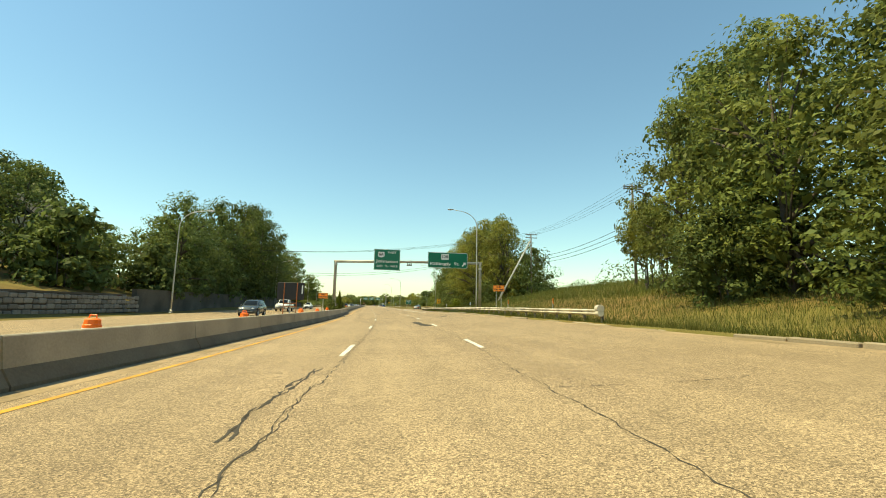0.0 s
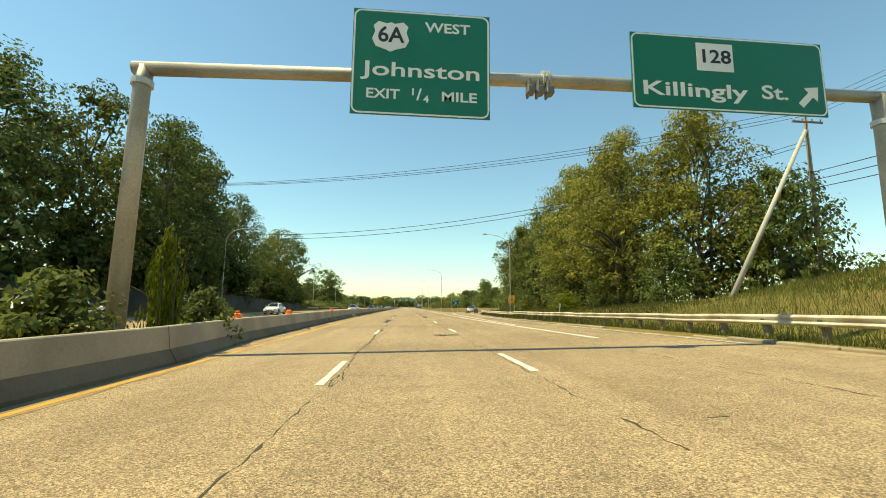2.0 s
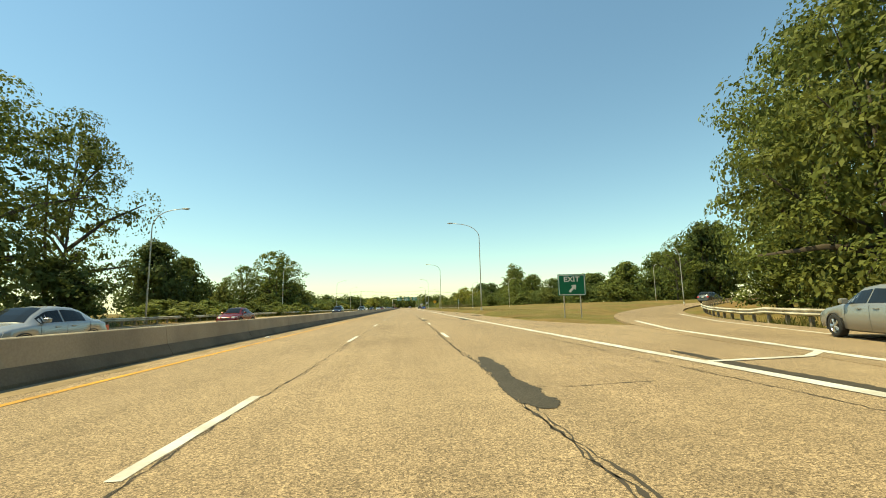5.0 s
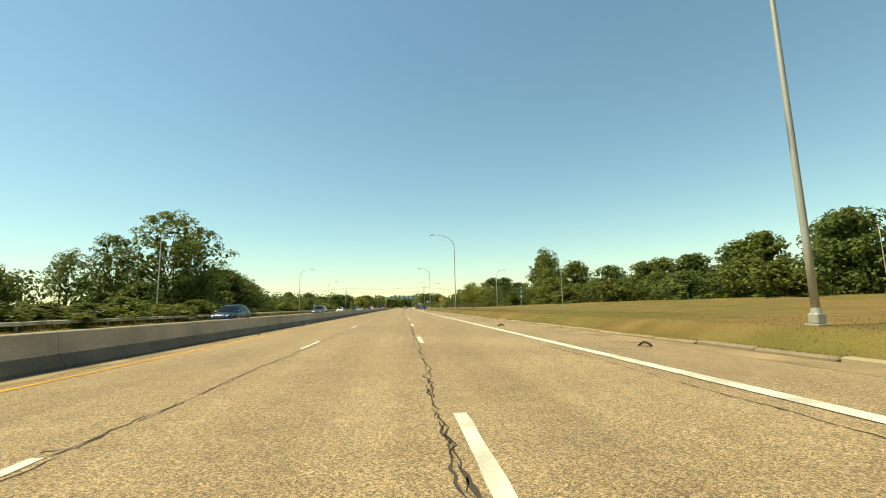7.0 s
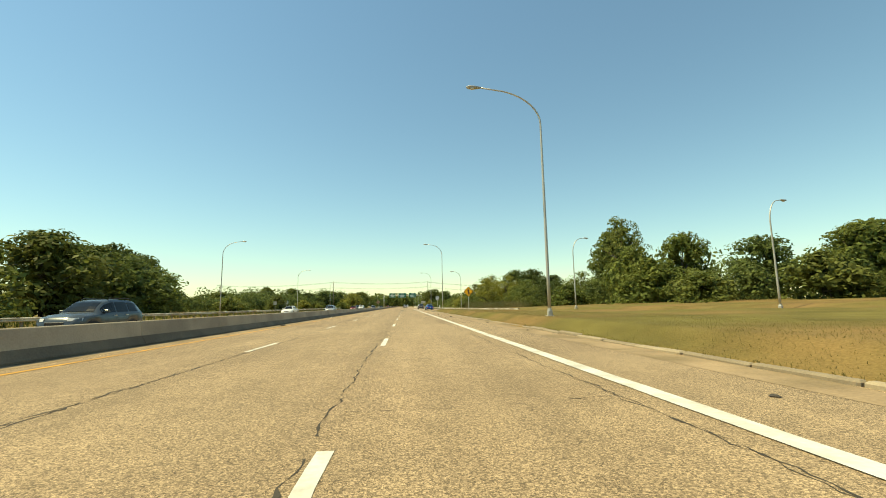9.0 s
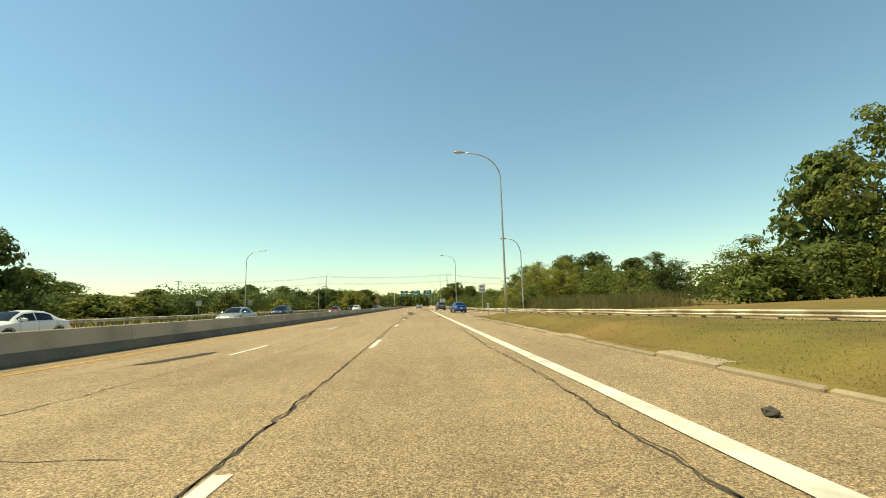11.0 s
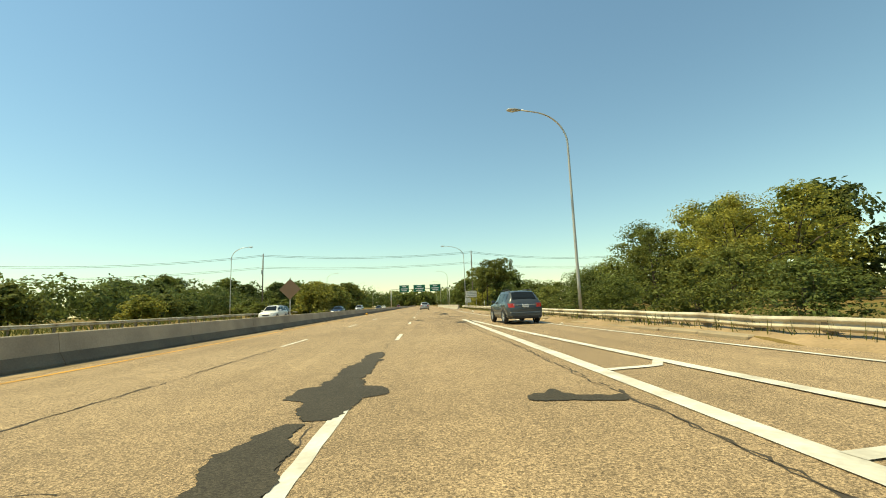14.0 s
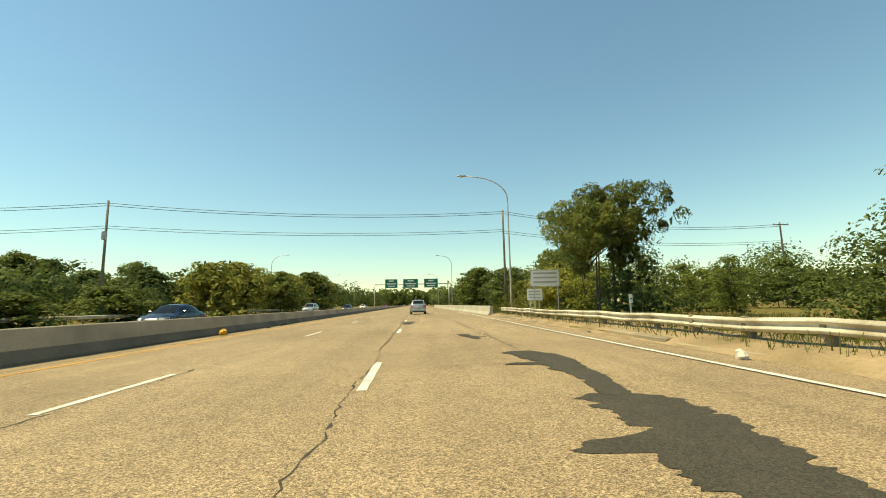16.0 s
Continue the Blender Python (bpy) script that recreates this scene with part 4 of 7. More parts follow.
# ---- street lamps ----
def lamp_meshes(height, reach):
    pole = Build()
    pts, rad = [(0, 0, 0.35)], [0.092]
    n = 10
    r = 2.0
    for i in range(1, 7):
        pts.append((0, 0, 0.35 + (height - r - 0.35) * i / 6))
        rad.append(0.092 - 0.036 * i / 6)
    for i in range(1, n + 1):
        a = radians(84 * i / n)
        pts.append((-(reach - 0.6) * (1 - math.cos(a)) * 0.95, 0, height - r + r * math.sin(a)))
        rad.append(0.056 - 0.018 * i / n)
    last = pts[-1]
    pts.append((-reach + 0.2, 0, last[2] + 0.12))
    rad.append(0.04)
    pole.tube(pts, rad, 10)
    base = Build().box(-0.18, 0.18, -0.18, 0.18, 0, 0.05, 0.01).box(-0.13, 0.13, -0.13, 0.13, 0.05, 0.3, 0.03).tube([(0, 0, 0.28), (0, 0, 0.42)], [0.12, 0.1], 12)
    hz = last[2] + 0.12
    head = Build()
    rings = []
    for x, w, h in ((-reach + 0.28, 0.05, 0.05), (-reach + 0.15, 0.10, 0.075), (-reach - 0.1, 0.16, 0.09), (-reach - 0.4, 0.17, 0.08), (-reach - 0.55, 0.08, 0.04)):
        rings.append([(x, w * math.cos(a), hz + h * math.sin(a)) for a in [2 * math.pi * k / 10 for k in range(10)]])
    head.loft(rings)
    lens = Build().loft([[(-reach - 0.22 + rr * math.cos(a) * 1.4, rr * math.sin(a), hz - d) for a in [2 * math.pi * k / 12 for k in range(12)]] for rr, d in ((0.13, 0.06), (0.11, 0.10), (0.05, 0.125))])
    return pole.mesh("pole", M["lamp_pole"], True), base.mesh("base", M["galv"]), head.mesh("head", M["lamp_head"], True), lens.mesh("lens", M["lens"], True)


LAMP_KINDS = {}


def street_lamp(x, y, height=12.1, reach=3.1, turn=0.0, label="tall aluminium street lamp with a curved arm", z=None, lean=0.0):
    key = (height, reach)
    if key not in LAMP_KINDS:
        LAMP_KINDS[key] = lamp_meshes(height, reach)
    th = thing("street_lamp", pose(x, y, land(x, y) if z is None else z, 0, lean, turn), label, "street lamp", "street lamps")
    p_, b_, h_, l_ = LAMP_KINDS[key]
    pole = part("pole", p_, None, th)
    part("base", b_, None, th)
    hd = part("head", h_, None, pole)
    part("lens", l_, None, th)
    return th


street_lamp(11.3, 54.4, 13.6, 3.5)
street_lamp(15.4, 116.0, 12.1, 3.8)
street_lamp(11.0, 189.4, 12.6, 4.1)
street_lamp(10.3, 252.4, 12.9, 3.7)
street_lamp(9.7, 310.5, 12.4, 3.0)
street_lamp(16.0, 330.8, 9.0, 2.0, label="shorter aluminium street lamp beside the ramp")
street_lamp(11.4, 373.0, 12.0, 2.9)
street_lamp(10.8, 431.4, 12.2, 3.9)
for y in (491, 552, 613):
    street_lamp(10.8, y, 12.0, 3.1)
for x, y in ((-25.2, 53.8), (-26.6, 115.2), (-26.8, 176), (-30.8, 239), (-27.6, 302.5), (-29.8, 361.5), (-31.2, 426), (-28.4, 488), (-28.4, 549), (-28.4, 610)):
    street_lamp(x, y, 12.1, 3.2, 180.0, label="tall aluminium street lamp across the oncoming lanes")
for x, y, a in ((47, 197, 40), (66, 205, 60), (33, 262, 200), (24.5, 283, 200), (60, 226, 220)):
    street_lamp(x, y, 9.2, 2.2, a, label="street lamp beside the curving ramp")


# ---- utility poles, wires, towers ----
def utility_pole(x, y, height, label, arms=(0.35, ), mat="wood", lean=0.0, z=None, turn=0.0):
    zz = land(x, y) if z is None else z
    th = thing("utility_pole", pose(x, y, zz, 0, lean, turn), label, "utility pole", "utility poles")
    h = height - zz
    part("pole", Build().tube([(0, 0, -0.4), (0, 0, h * 0.5), (0, 0, h)], [0.17, 0.145, 0.11], 12), M[mat], th, smooth=True)
    for d in arms:
        arm = part("crossarm", Build().box(-1.25, 1.25, -0.19, -0.09, h - d - 0.07, h - d + 0.07, 0.01), M["wood"], th)
        for k in (-1.1, -0.4, 0.4, 1.1):
            part("insulator", Build().tube([(k, -0.14, h - d + 0.07), (k, -0.14, h - d + 0.2), (k, -0.14, h - d + 0.26)], [0.03, 0.055, 0.03], 8), M["lamp_head"], arm)
    return th


bank_pole = utility_pole(27.2, 43.4, 15.7, "weathered timber utility pole with a transformer on the grass bank", (0.25, 0.5))
k = 13.4 - land(27.2, 43.4)
part("transformer", Build().tube([(-0.32, -0.05, k - 0.45), (-0.32, -0.05, k - 0.42), (-0.32, -0.05, k + 0.42), (-0.32, -0.05, k + 0.5)], [0.16, 0.22, 0.22, 0.12], 14), M["lamp_head"], bank_pole, "grey steel transformer can")
utility_pole(29.3, 80.2, 16.2, "weathered timber utility pole beside the trees", (0.25, 0.9))
strut = thing("brace_pole", Matrix(), "pale leaning timber brace pole against the utility pole", "brace pole")
part("pole", Build().tube([(21.6, 80.2, 1.0), (29.0, 80.0, 14.6)], [0.19, 0.13], 12), M["pole_grey"], strut, smooth=True)
utility_pole(14.6, 451.3, 13.8, "dark timber utility pole behind the guard rail", ())
pl = utility_pole(-33.0, 445.6, 13.9, "dark timber utility pole across the highway", ())
part("equipment_box", Build().box(-0.2, 0.2, -0.42, -0.14, 8.9, 9.9, 0.03), M["lamp_head"], pl)
utility_pole(-84.0, 437.0, 12.6, "distant timber utility pole with crossarms", (0.4, 1.3, 4.4))
utility_pole(58.0, 455.0, 12.5, "distant timber utility pole among the bushes", (0.4, ))


def wire(a, c, sag, radius=0.022, n=24):
    a, c = Vector(a), Vector(c)
    th = thing("overhead_cable", Matrix(), "sagging black overhead cable", "cable", "overhead cables")
    pts = [a.lerp(c, i / n) - Vector((0, 0, sag * 4 * (i / n) * (1 - i / n))) for i in range(n + 1)]
    part("strand", Build().tube(pts, radius, 5, cap=False), M["wire"], th)


for dz, sag in ((12.7, 5.5), (12.4, 5.6)):
    wire((29.3, 80.2, dz + 1.2), (-46, 101.5, dz - 0.3), sag)
for dx, dz in ((-1.1, 14.4), (0.4, 14.4), (1.1, 14.3)):
    wire((29.3 + dx, 80.1, dz + 1.8), (-46 + dx, 98, 14.0), 3.0, 0.018)
for dx in (-1.1, -0.4, 0.4, 1.1):
    wire((27.2 + dx, 43.3, 15.5), (29.3 + dx, 80.1, 16.1), 0.7, 0.015)
    wire((27.2 + dx, 43.3, 15.5), (31.0 + dx, 2, 17.0), 0.8, 0.015)
for z in (11.6, 11.0, 10.4):
    wire((27.2, 43.3, z - 0.3), (29.3, 80.1, z - 0.2), 0.9, 0.03)
    wire((27.2, 43.3, z - 0.3), (31.0, 2, z + 1.2), 0.9, 0.03)
for z0 in (13.6, 13.3):
    wire((-33.0, 445.6, z0), (14.6, 451.3, z0), 0.9, 0.03)
    wire((-33.0, 445.6, z0), (-84, 437, z0 - 1.6), 1.0, 0.03)
    wire((14.6, 451.3, z0), (58, 455, z0 - 1.4), 1.2, 0.03)
for z0 in (10.9, 10.6):
    wire((-33.0, 445.6, z0), (14.6, 451.3, z0 + 0.2), 0.7, 0.025)
    wire((-33.0, 445.6, z0), (-84, 437, z0 - 1.5), 0.8, 0.025)
    wire((14.6, 451.3, z0), (58, 455, z0 - 1.2), 1.0, 0.025)


def lattice_tower(x, y, z, height, foot, top, label):
    th = thing("radio_mast", pose(x, y, z, 0, 0, 17), label, "radio mast", "radio masts")
    def leg(k, h):
        r = foot + (top - foot) * h / height
        a = radians(120 * k)
        return Vector((r * math.cos(a), r * math.sin(a), h))
    for k in range(3):
        part("leg", Build().tube([leg(k, 0), leg(k, height)], 0.16, 6), M["tower"], th)
    n = 14
    for i in range(n):
        h0, h1 = height * i / n, height * (i + 1) / n
        for k in range(3):
            part("diagonal_brace", Build().tube([leg(k, h0), leg((k + 1) % 3, h1)], 0.07, 5), M["tower"], th)
            part("cross_brace", Build().tube([leg(k, h1), leg((k + 1) % 3, h1)], 0.06, 5), M["tower"], th)
    for h, r in ((height - 1.5, 2.6), (height * 0.83, 2.3), (height * 0.36, 1.6)):
        ring = part("platform", Build().tube([(r * math.cos(a), r * math.sin(a), h) for a in [2 * math.pi * q / 12 for q in range(13)]], 0.08, 5), M["tower"], th)
        for q in range(9):
            a = 2 * math.pi * q / 9
            part("antenna", Build().box(-0.16, 0.16, -0.1, 0.1, -1.3, 1.3, 0.03), M["antenna"], ring, m=pose(r * math.cos(a), r * math.sin(a), h + 0.3, 0, 0, math.degrees(a)))
    return th


lattice_tower(107, 123.5, 6.5, 63.5, 3.4, 0.9, "tall grey lattice radio mast with white antenna panels")
lattice_tower(190, 253, 6, 32, 2.0, 0.6, "distant grey lattice radio mast")


# ---- roadside signs ----
def sign_post(parent, x, z0, z1, y=0.05, r=0.035, mat="galv"):
    part("post", Build().box(x - r, x + r, y, y + 0.05, z0, z1, 0.006), M[mat], parent)


def plate(name, m, label, outline, face, posts, back="galv", thick=0.02):
    th = thing(name, m, label, "road sign")
    pl = part("panel", Build().prism(outline, 0, thick), M[face], th)
    for x, z0, z1 in posts:
        sign_post(th, x, z0, z1)
    return th, pl


def rect(x0, x1, z0, z1, r=0.05):
    return round_rect(x0, x1, z0, z1, r, 3)


def outline_band(pl, pts, k, mat, y=-0.003):
    """A thin painted border a little inside an outline."""
    cx, cz = sum(p[0] for p in pts) / len(pts), sum(p[1] for p in pts) / len(pts)
    w, h = max(p[0] for p in pts) - cx, max(p[1] for p in pts) - cz
    o = [(cx + (x - cx) * (1 - k / w), cz + (z - cz) * (1 - k / h)) for x, z in pts]
    i = [(cx + (x - cx) * (1 - 2.2 * k / w), cz + (z - cz) * (1 - 2.2 * k / h)) for x, z in pts]
    n = len(o)
    part("border", Build().add([(x, y, z) for x, z in o] + [(x, y, z) for x, z in i], [(a, n + a, n + (a + 1) % n, (a + 1) % n) for a in range(n)]), M[mat], pl)


def work_sign(x, y, z, w, h, zc, posts, label, turn=0.0):
    th, pl = plate("roadwork_sign", pose(x, y, z, 0, 0, turn), label, rect(-w / 2, w / 2, zc - h / 2, zc + h / 2), "sign_orange", posts)
    outline_band(pl, rect(-w / 2, w / 2, zc - h / 2, zc + h / 2), 0.025, "sign_black")
    wording("END", h * 0.36, M["sign_black"], pl, (0, -0.004, zc + h * 0.2), bold=0.006)
    wording("ROAD WORK", h * 0.33, M["sign_black"], pl, (0, -0.004, zc - h * 0.2), bold=0.006, width=w * 0.84)
    return th


work_sign(13.0, 50.0, land(13.0, 50), 1.4, 0.76, 3.5 - land(13.0, 50), ((-0.3, 0, 2.3), (0.3, 0, 2.3)), "orange end of road work sign on two posts in the grass", -12)
work_sign(-7.85, 49.9, road_z(-8, 50), 1.1, 0.62, 2.35, ((0.0, 0, 1.95), ), "orange end of road work sign on the median", -12)

th, pl = plate("speed_sign", pose(17.9, 125.2, land(17.9, 125.2) - 0.1, 0, 0, -14), "yellow exit speed advisory sign with black figures", rect(-0.55, 0.55, 1.3, 2.85), "sign_yellow", ((-0.38, 0, 1.4), (0.38, 0, 1.4)))
outline_band(pl, rect(-0.55, 0.55, 1.3, 2.85), 0.03, "sign_black")
wording("EXIT", 0.32, M["sign_black"], pl, (0, -0.004, 2.55), bold=0.006, width=0.66)
wording("25", 0.62, M["sign_black"], pl, (0, -0.004, 2.05), bold=0.012, width=0.72)
wording("M.P.H.", 0.24, M["sign_black"], pl, (0, -0.004, 1.55), bold=0.005, width=0.6)

th, pl = plate("exit_sign", pose(11.9, 158.0, land(11.9, 158) + 0.15), "green exit sign with a white arrow on the grass gore", rect(-1.0, 1.0, 1.55, 3.05), "sign_green", ((-0.6, 0, 1.6), (0.6, 0, 1.6)))
outline_band(pl, rect(-1.0, 1.0, 1.55, 3.05), 0.04, "sign_white")
wording("EXIT", 0.5, M["sign_white"], pl, (0, -0.004, 2.68), bold=0.012, width=1.15)
part("arrow", Build().prism([(0.05 + x * ca - z * sa, 2.05 + x * sa + z * ca) for x, z in [(p * 0.8, q * 0.8) for p, q in arrow]], -0.006, -0.002), M["sign_white"], pl)

th, pl = plate("mile_marker", pose(10.6, 213.0, land(10.6, 213)), "narrow green mile marker on a thin post", rect(-0.13, 0.13, 1.0, 2.08, 0.02), "sign_green", ((0, 0, 1.3), ))
wording("2", 0.36, M["sign_white"], pl, (0, -0.004, 1.68), bold=0.008)
wording("8", 0.36, M["sign_white"], pl, (0, -0.004, 1.24), bold=0.008)
part("text_bar", Build().box(-0.08, 0.08, -0.006, -0.002, 1.96, 2.02), M["sign_white"], pl)


def diamond(zc, h):
    return [(0, zc - h), (h, zc), (0, zc + h), (-h, zc)]


th, pl = plate("merge_sign", pose(10.6, 283.5, land(10.6, 283.5), 0, 0, -12), "yellow diamond merge sign with a black arrow", diamond(2.35, 0.64), "sign_yellow", ((0, 0, 1.9), ))
outline_band(pl, diamond(2.35, 0.64), 0.04, "sign_black")
part("arrow", Build().prism([(-0.05, 2.0), (0.05, 2.0), (0.05, 2.45), (0.16, 2.45), (0, 2.72), (-0.16, 2.45), (-0.05, 2.45)], -0.006, -0.002).prism([(0.05, 2.2), (0.22, 2.02), (0.28, 2.08), (0.05, 2.34)], -0.006, -0.002), M["sign_black"], pl)

th, pl = plate("regulatory_sign", pose(9.55, 321.4, 0.15, 0, 0, -7), "white no turns sign on a steel post in the grass", rect(-0.33, 0.33, 2.15, 2.95), "sign_white", ((0, 0, 2.9), ))
outline_band(pl, rect(-0.33, 0.33, 2.15, 2.95), 0.02, "sign_black")
wording("NO", 0.28, M["sign_black"], pl, (0, -0.004, 2.74), bold=0.008, width=0.32)
wording("TURNS", 0.26, M["sign_black"], pl, (0, -0.004, 2.37), bold=0.008, width=0.54)

th, pl = plate("notice_board", pose(10.9, 422.0, 0.1, 0, 0, -4), "large weathered white notice board with faded lines", rect(-0.95, 0.95, 2.05, 3.15), "sign_white", ((-0.7, 0, 2.2), (0.8, 0, 2.9)))
outline_band(pl, rect(-0.95, 0.95, 2.05, 3.15), 0.02, "sign_black")
for z in (2.92, 2.64, 2.36):
    part("text_bar", Build().box(-0.75, 0.75, -0.005, -0.002, z - 0.05, z + 0.05), M["lamp_head"], pl)
th, pl = plate("notice_board", pose(10.35, 422.6, 0.1, 0, 0, -4), "small weathered white notice board with faded lines", rect(-0.5, 0.5, 1.2, 1.95), "sign_white", ((-0.3, 0, 1.3), (0.3, 0, 1.3)))
for z in (1.78, 1.58, 1.38):
    part("text_bar", Build().box(-0.38, 0.38, -0.005, -0.002, z - 0.03, z + 0.03), M["lamp_head"], pl)


def delineator(x, y, w=0.075, h=0.19, zc=1.15, lean=0.0, face="sign_white", label="small white marker plate on a thin post"):
    th, pl = plate("delineator", pose(x, y, land(x, y), 0, lean, 0), label, rect(-w, w, zc - h, zc + h, 0.03), face, ((0, 0, zc), ))
    part("text_bar", Build().box(-w * 0.5, w * 0.5, -0.004, -0.001, zc - 0.03, zc + 0.03), M["sign_black"], pl)
    return th


for x, y in ((12.2, 61.5), (14.2, 92), (15.0, 112.0), (18.0, 136.0), (11.8, 413.0)):
    delineator(x, y)
delineator(10.0, 320.3, 0.10, 0.24, 1.15, -4, label="white reflector plate on a leaning post")
delineator(15.3, 355.0)
for x, y in ((12.8, 34.0), (13.2, 47.0)):
    delineator(x, y, 0.05, 0.25, 0.95, face="sign_orange", label="red marker flag on a thin stake in the grass")

# backs of signs for the oncoming side
th, pl = plate("warning_sign", pose(-6.85, 381.0, 0.6), "bare back of a diamond warning sign on the median", diamond(2.05, 0.76), "sign_back", ((0, 0.0, 2.9), ))
for x, y, w, h, zc in ((-33.5, 352, 0.45, 0.45, 2.2), (-42, 395, 0.6, 0.7, 2.8), (-29.8, 500, 0.7, 0.5, 2.6), (-29.8, 515, 0.9, 0.4, 2.2)):
    plate("oncoming_sign", pose(x, y, land(x, y)), "pale back of a small sign beyond the oncoming lanes", rect(-w, w, zc - h, zc + h), "galv", ((0, 0, zc), ))


# ---- roadworks things on the median ----
def drum_meshes():
    prof = [(0.30, 0), (0.30, 0.09), (0.28, 0.10), (0.27, 0.28), (0.245, 0.30), (0.24, 0.52), (0.22, 0.54), (0.21, 0.74), (0.19, 0.76), (0.18, 0.88), (0.10, 0.92)]
    ring = lambda r, z: [(r * math.cos(2 * math.pi * k / 16), r * math.sin(2 * math.pi * k / 16), z) for k in range(16)]  # noqa: E731
    body = Build().loft([ring(r, z) for r, z in prof]).mesh("body", M["drum"], False)
    bands = [Build().loft([ring(r0 + 0.004, z0), ring(r1 + 0.004, z1)]).mesh("reflective_band", M["sign_white"]) for r0, z0, r1, z1 in ((0.262, 0.31, 0.243, 0.42), (0.238, 0.55, 0.214, 0.66))]
    handle = Build().tube([(-0.09, 0, 0.9), (-0.08, 0, 1.0), (0.08, 0, 1.0), (0.09, 0, 0.9)], 0.02, 6).mesh("handle", M["drum"])
    return body, bands, handle


drum_body, drum_bands, drum_handle = drum_meshes()
for x, y in ((-8.6, 12.8), (-8.0, 22.6), (-8.1, 36.2), (-8.9, 41.0), (-7.9, 45.5), (-7.8, 55.0), (-7.9, 72.0), (-7.9, 80.3), (-7.4, 92.8)):
    th = thing("traffic_drum", pose(x + (bend(y) if y < 30 else 0), y, road_z(-8, y)), "orange plastic traffic drum with pale bands on the median", "traffic drum", "traffic drums")
    part("body", drum_body, None, th)
    for me in drum_bands:
        part("reflective_band", me, None, th)
    part("handle", drum_handle, None, th)

board = thing("message_board", pose(-9.65, 39.8, road_z(-8, 40), 0, 0, 3), "dark portable message board on an orange steel frame", "message board")
scr = part("screen", Build().box(-1.15, 1.15, 0, 0.16, 1.75, 3.3, 0.03), M["black_plastic"], board, "dark matt display panel")
part("text_bar", Build().box(0.93, 1.05, -0.006, -0.001, 2.3, 3.05), M["sign_white"], scr)
for x in (-0.55, 0.55):
    part("upright", Build().box(x - 0.035, x + 0.035, -0.1, 0.0, 0.1, 3.25, 0.008), M["rust"], board)
part("crossbar", Build().box(-0.6, 0.6, -0.1, 0.0, 1.38, 1.46, 0.008), M["rust"], board)
part("crossbar", Build().box(-0.6, 0.6, -0.1, 0.0, 1.12, 1.18, 0.008), M["rust"], board)
part("mast", Build().tube([(0, 0.0, 0.1), (0, 0.0, 1.75)], 0.05, 8), M["lamp_head"], board)


# ---- trees ----
def leaf_cards(centres, normals, size, rng, flat=0.55, rough=0.55, narrow=0.5):
    """Folded leaf sprays: four corners each, turned about a normal."""
    n = len(centres)
    nrm = normals / (np.linalg.norm(normals, axis=1, keepdims=True) + 1e-9) * flat + rng.normal(size=(n, 3)) * rough
    nrm /= np.linalg.norm(nrm, axis=1, keepdims=True) + 1e-9
    a = np.cross(nrm, rng.normal(size=(n, 3)))
    a /= np.linalg.norm(a, axis=1, keepdims=True) + 1e-9
    b = np.cross(nrm, a)
    s = size * rng.uniform(0.6, 1.35, (n, 1))
    v = np.empty((n, 4, 3))
    v[:, 0] = centres - a * s * 0.9
    v[:, 1] = centres + b * s * narrow + nrm * s * 0.18
    v[:, 2] = centres + a * s
    v[:, 3] = centres - b * s * narrow + nrm * s * 0.18
    return v


def crown_mesh(name, seed, profile, clumps, per, leaf, clump_r, aspect, low=0.12, shell=0.62, gaps=0.0, core=0.14, narrow=0.5):
    """Leaves on clumps inside an envelope; unit height, unit half width; aspect is height over half width."""
    rng = np.random.default_rng(seed)
    lobes = rng.uniform(0, 2 * math.pi, 6)
    cs = []
    while len(cs) < clumps:
        h = rng.uniform(low, 1.0)
        w = profile((h - low) / (1 - low))
        if w <= 0.02 or rng.random() > (w * 0.8 + 0.25):
            continue
        a = rng.uniform(0, 2 * math.pi)
        bump = 1 + 0.20 * math.sin(3 * a + lobes[0] + 5 * h) + 0.14 * math.sin(5 * a + lobes[1] - 9 * h) + 0.08 * math.sin(13 * h + lobes[2])
        if gaps and math.sin(2.3 * a + lobes[3] + 7 * h) * math.sin(11 * h + lobes[4]) > 1 - gaps:
            continue
        r = max(0.02, w * bump * (1 - (1 - shell) * rng.random() ** 1.6) - clump_r * 0.35)
        cs.append((r * math.cos(a), r * math.sin(a), h - 0.3 * clump_r / aspect))
    cs = np.array(cs)
    tall = np.array([1.0, 1.0, aspect])
    k = np.repeat(np.arange(len(cs)), per)
    d = rng.normal(size=(len(k), 3))
    d /= np.linalg.norm(d, axis=1, keepdims=True)
    d[:, 2] = np.where((d[:, 2] < 0) & (rng.random(len(k)) < 0.55), -d[:, 2], d[:, 2])
    size = clump_r * rng.uniform(0.5, 1.45, len(cs))
    rad = size[k] * (0.72 + 0.36 * rng.random(len(k)))
    ctr = cs[k] * tall + d * rad[:, None] * np.array([1.05, 1.05, 0.78])
    out = cs[k] * np.array([1, 1, 0])
    v = [leaf_cards(ctr, d + 0.35 * out + np.array([0, 0, 0.35]), leaf, rng, 1.0, 0.42, narrow)]
    m = int(len(k) * core)
    pick = rng.integers(0, len(cs), m)
    inner = cs[pick] * np.stack([rng.uniform(0.25, 0.85, m)] * 2 + [rng.uniform(0.9, 1.0, m)], 1) * tall
    v.append(leaf_cards(inner, rng.normal(size=(m, 3)), leaf * 2.4, rng, 0.5))
    v = np.concatenate(v) / tall
    me = fast_mesh(name, v.reshape(-1, 3), np.arange(len(v) * 4).reshape(-1, 4), M["leaf"])
    return me, cs


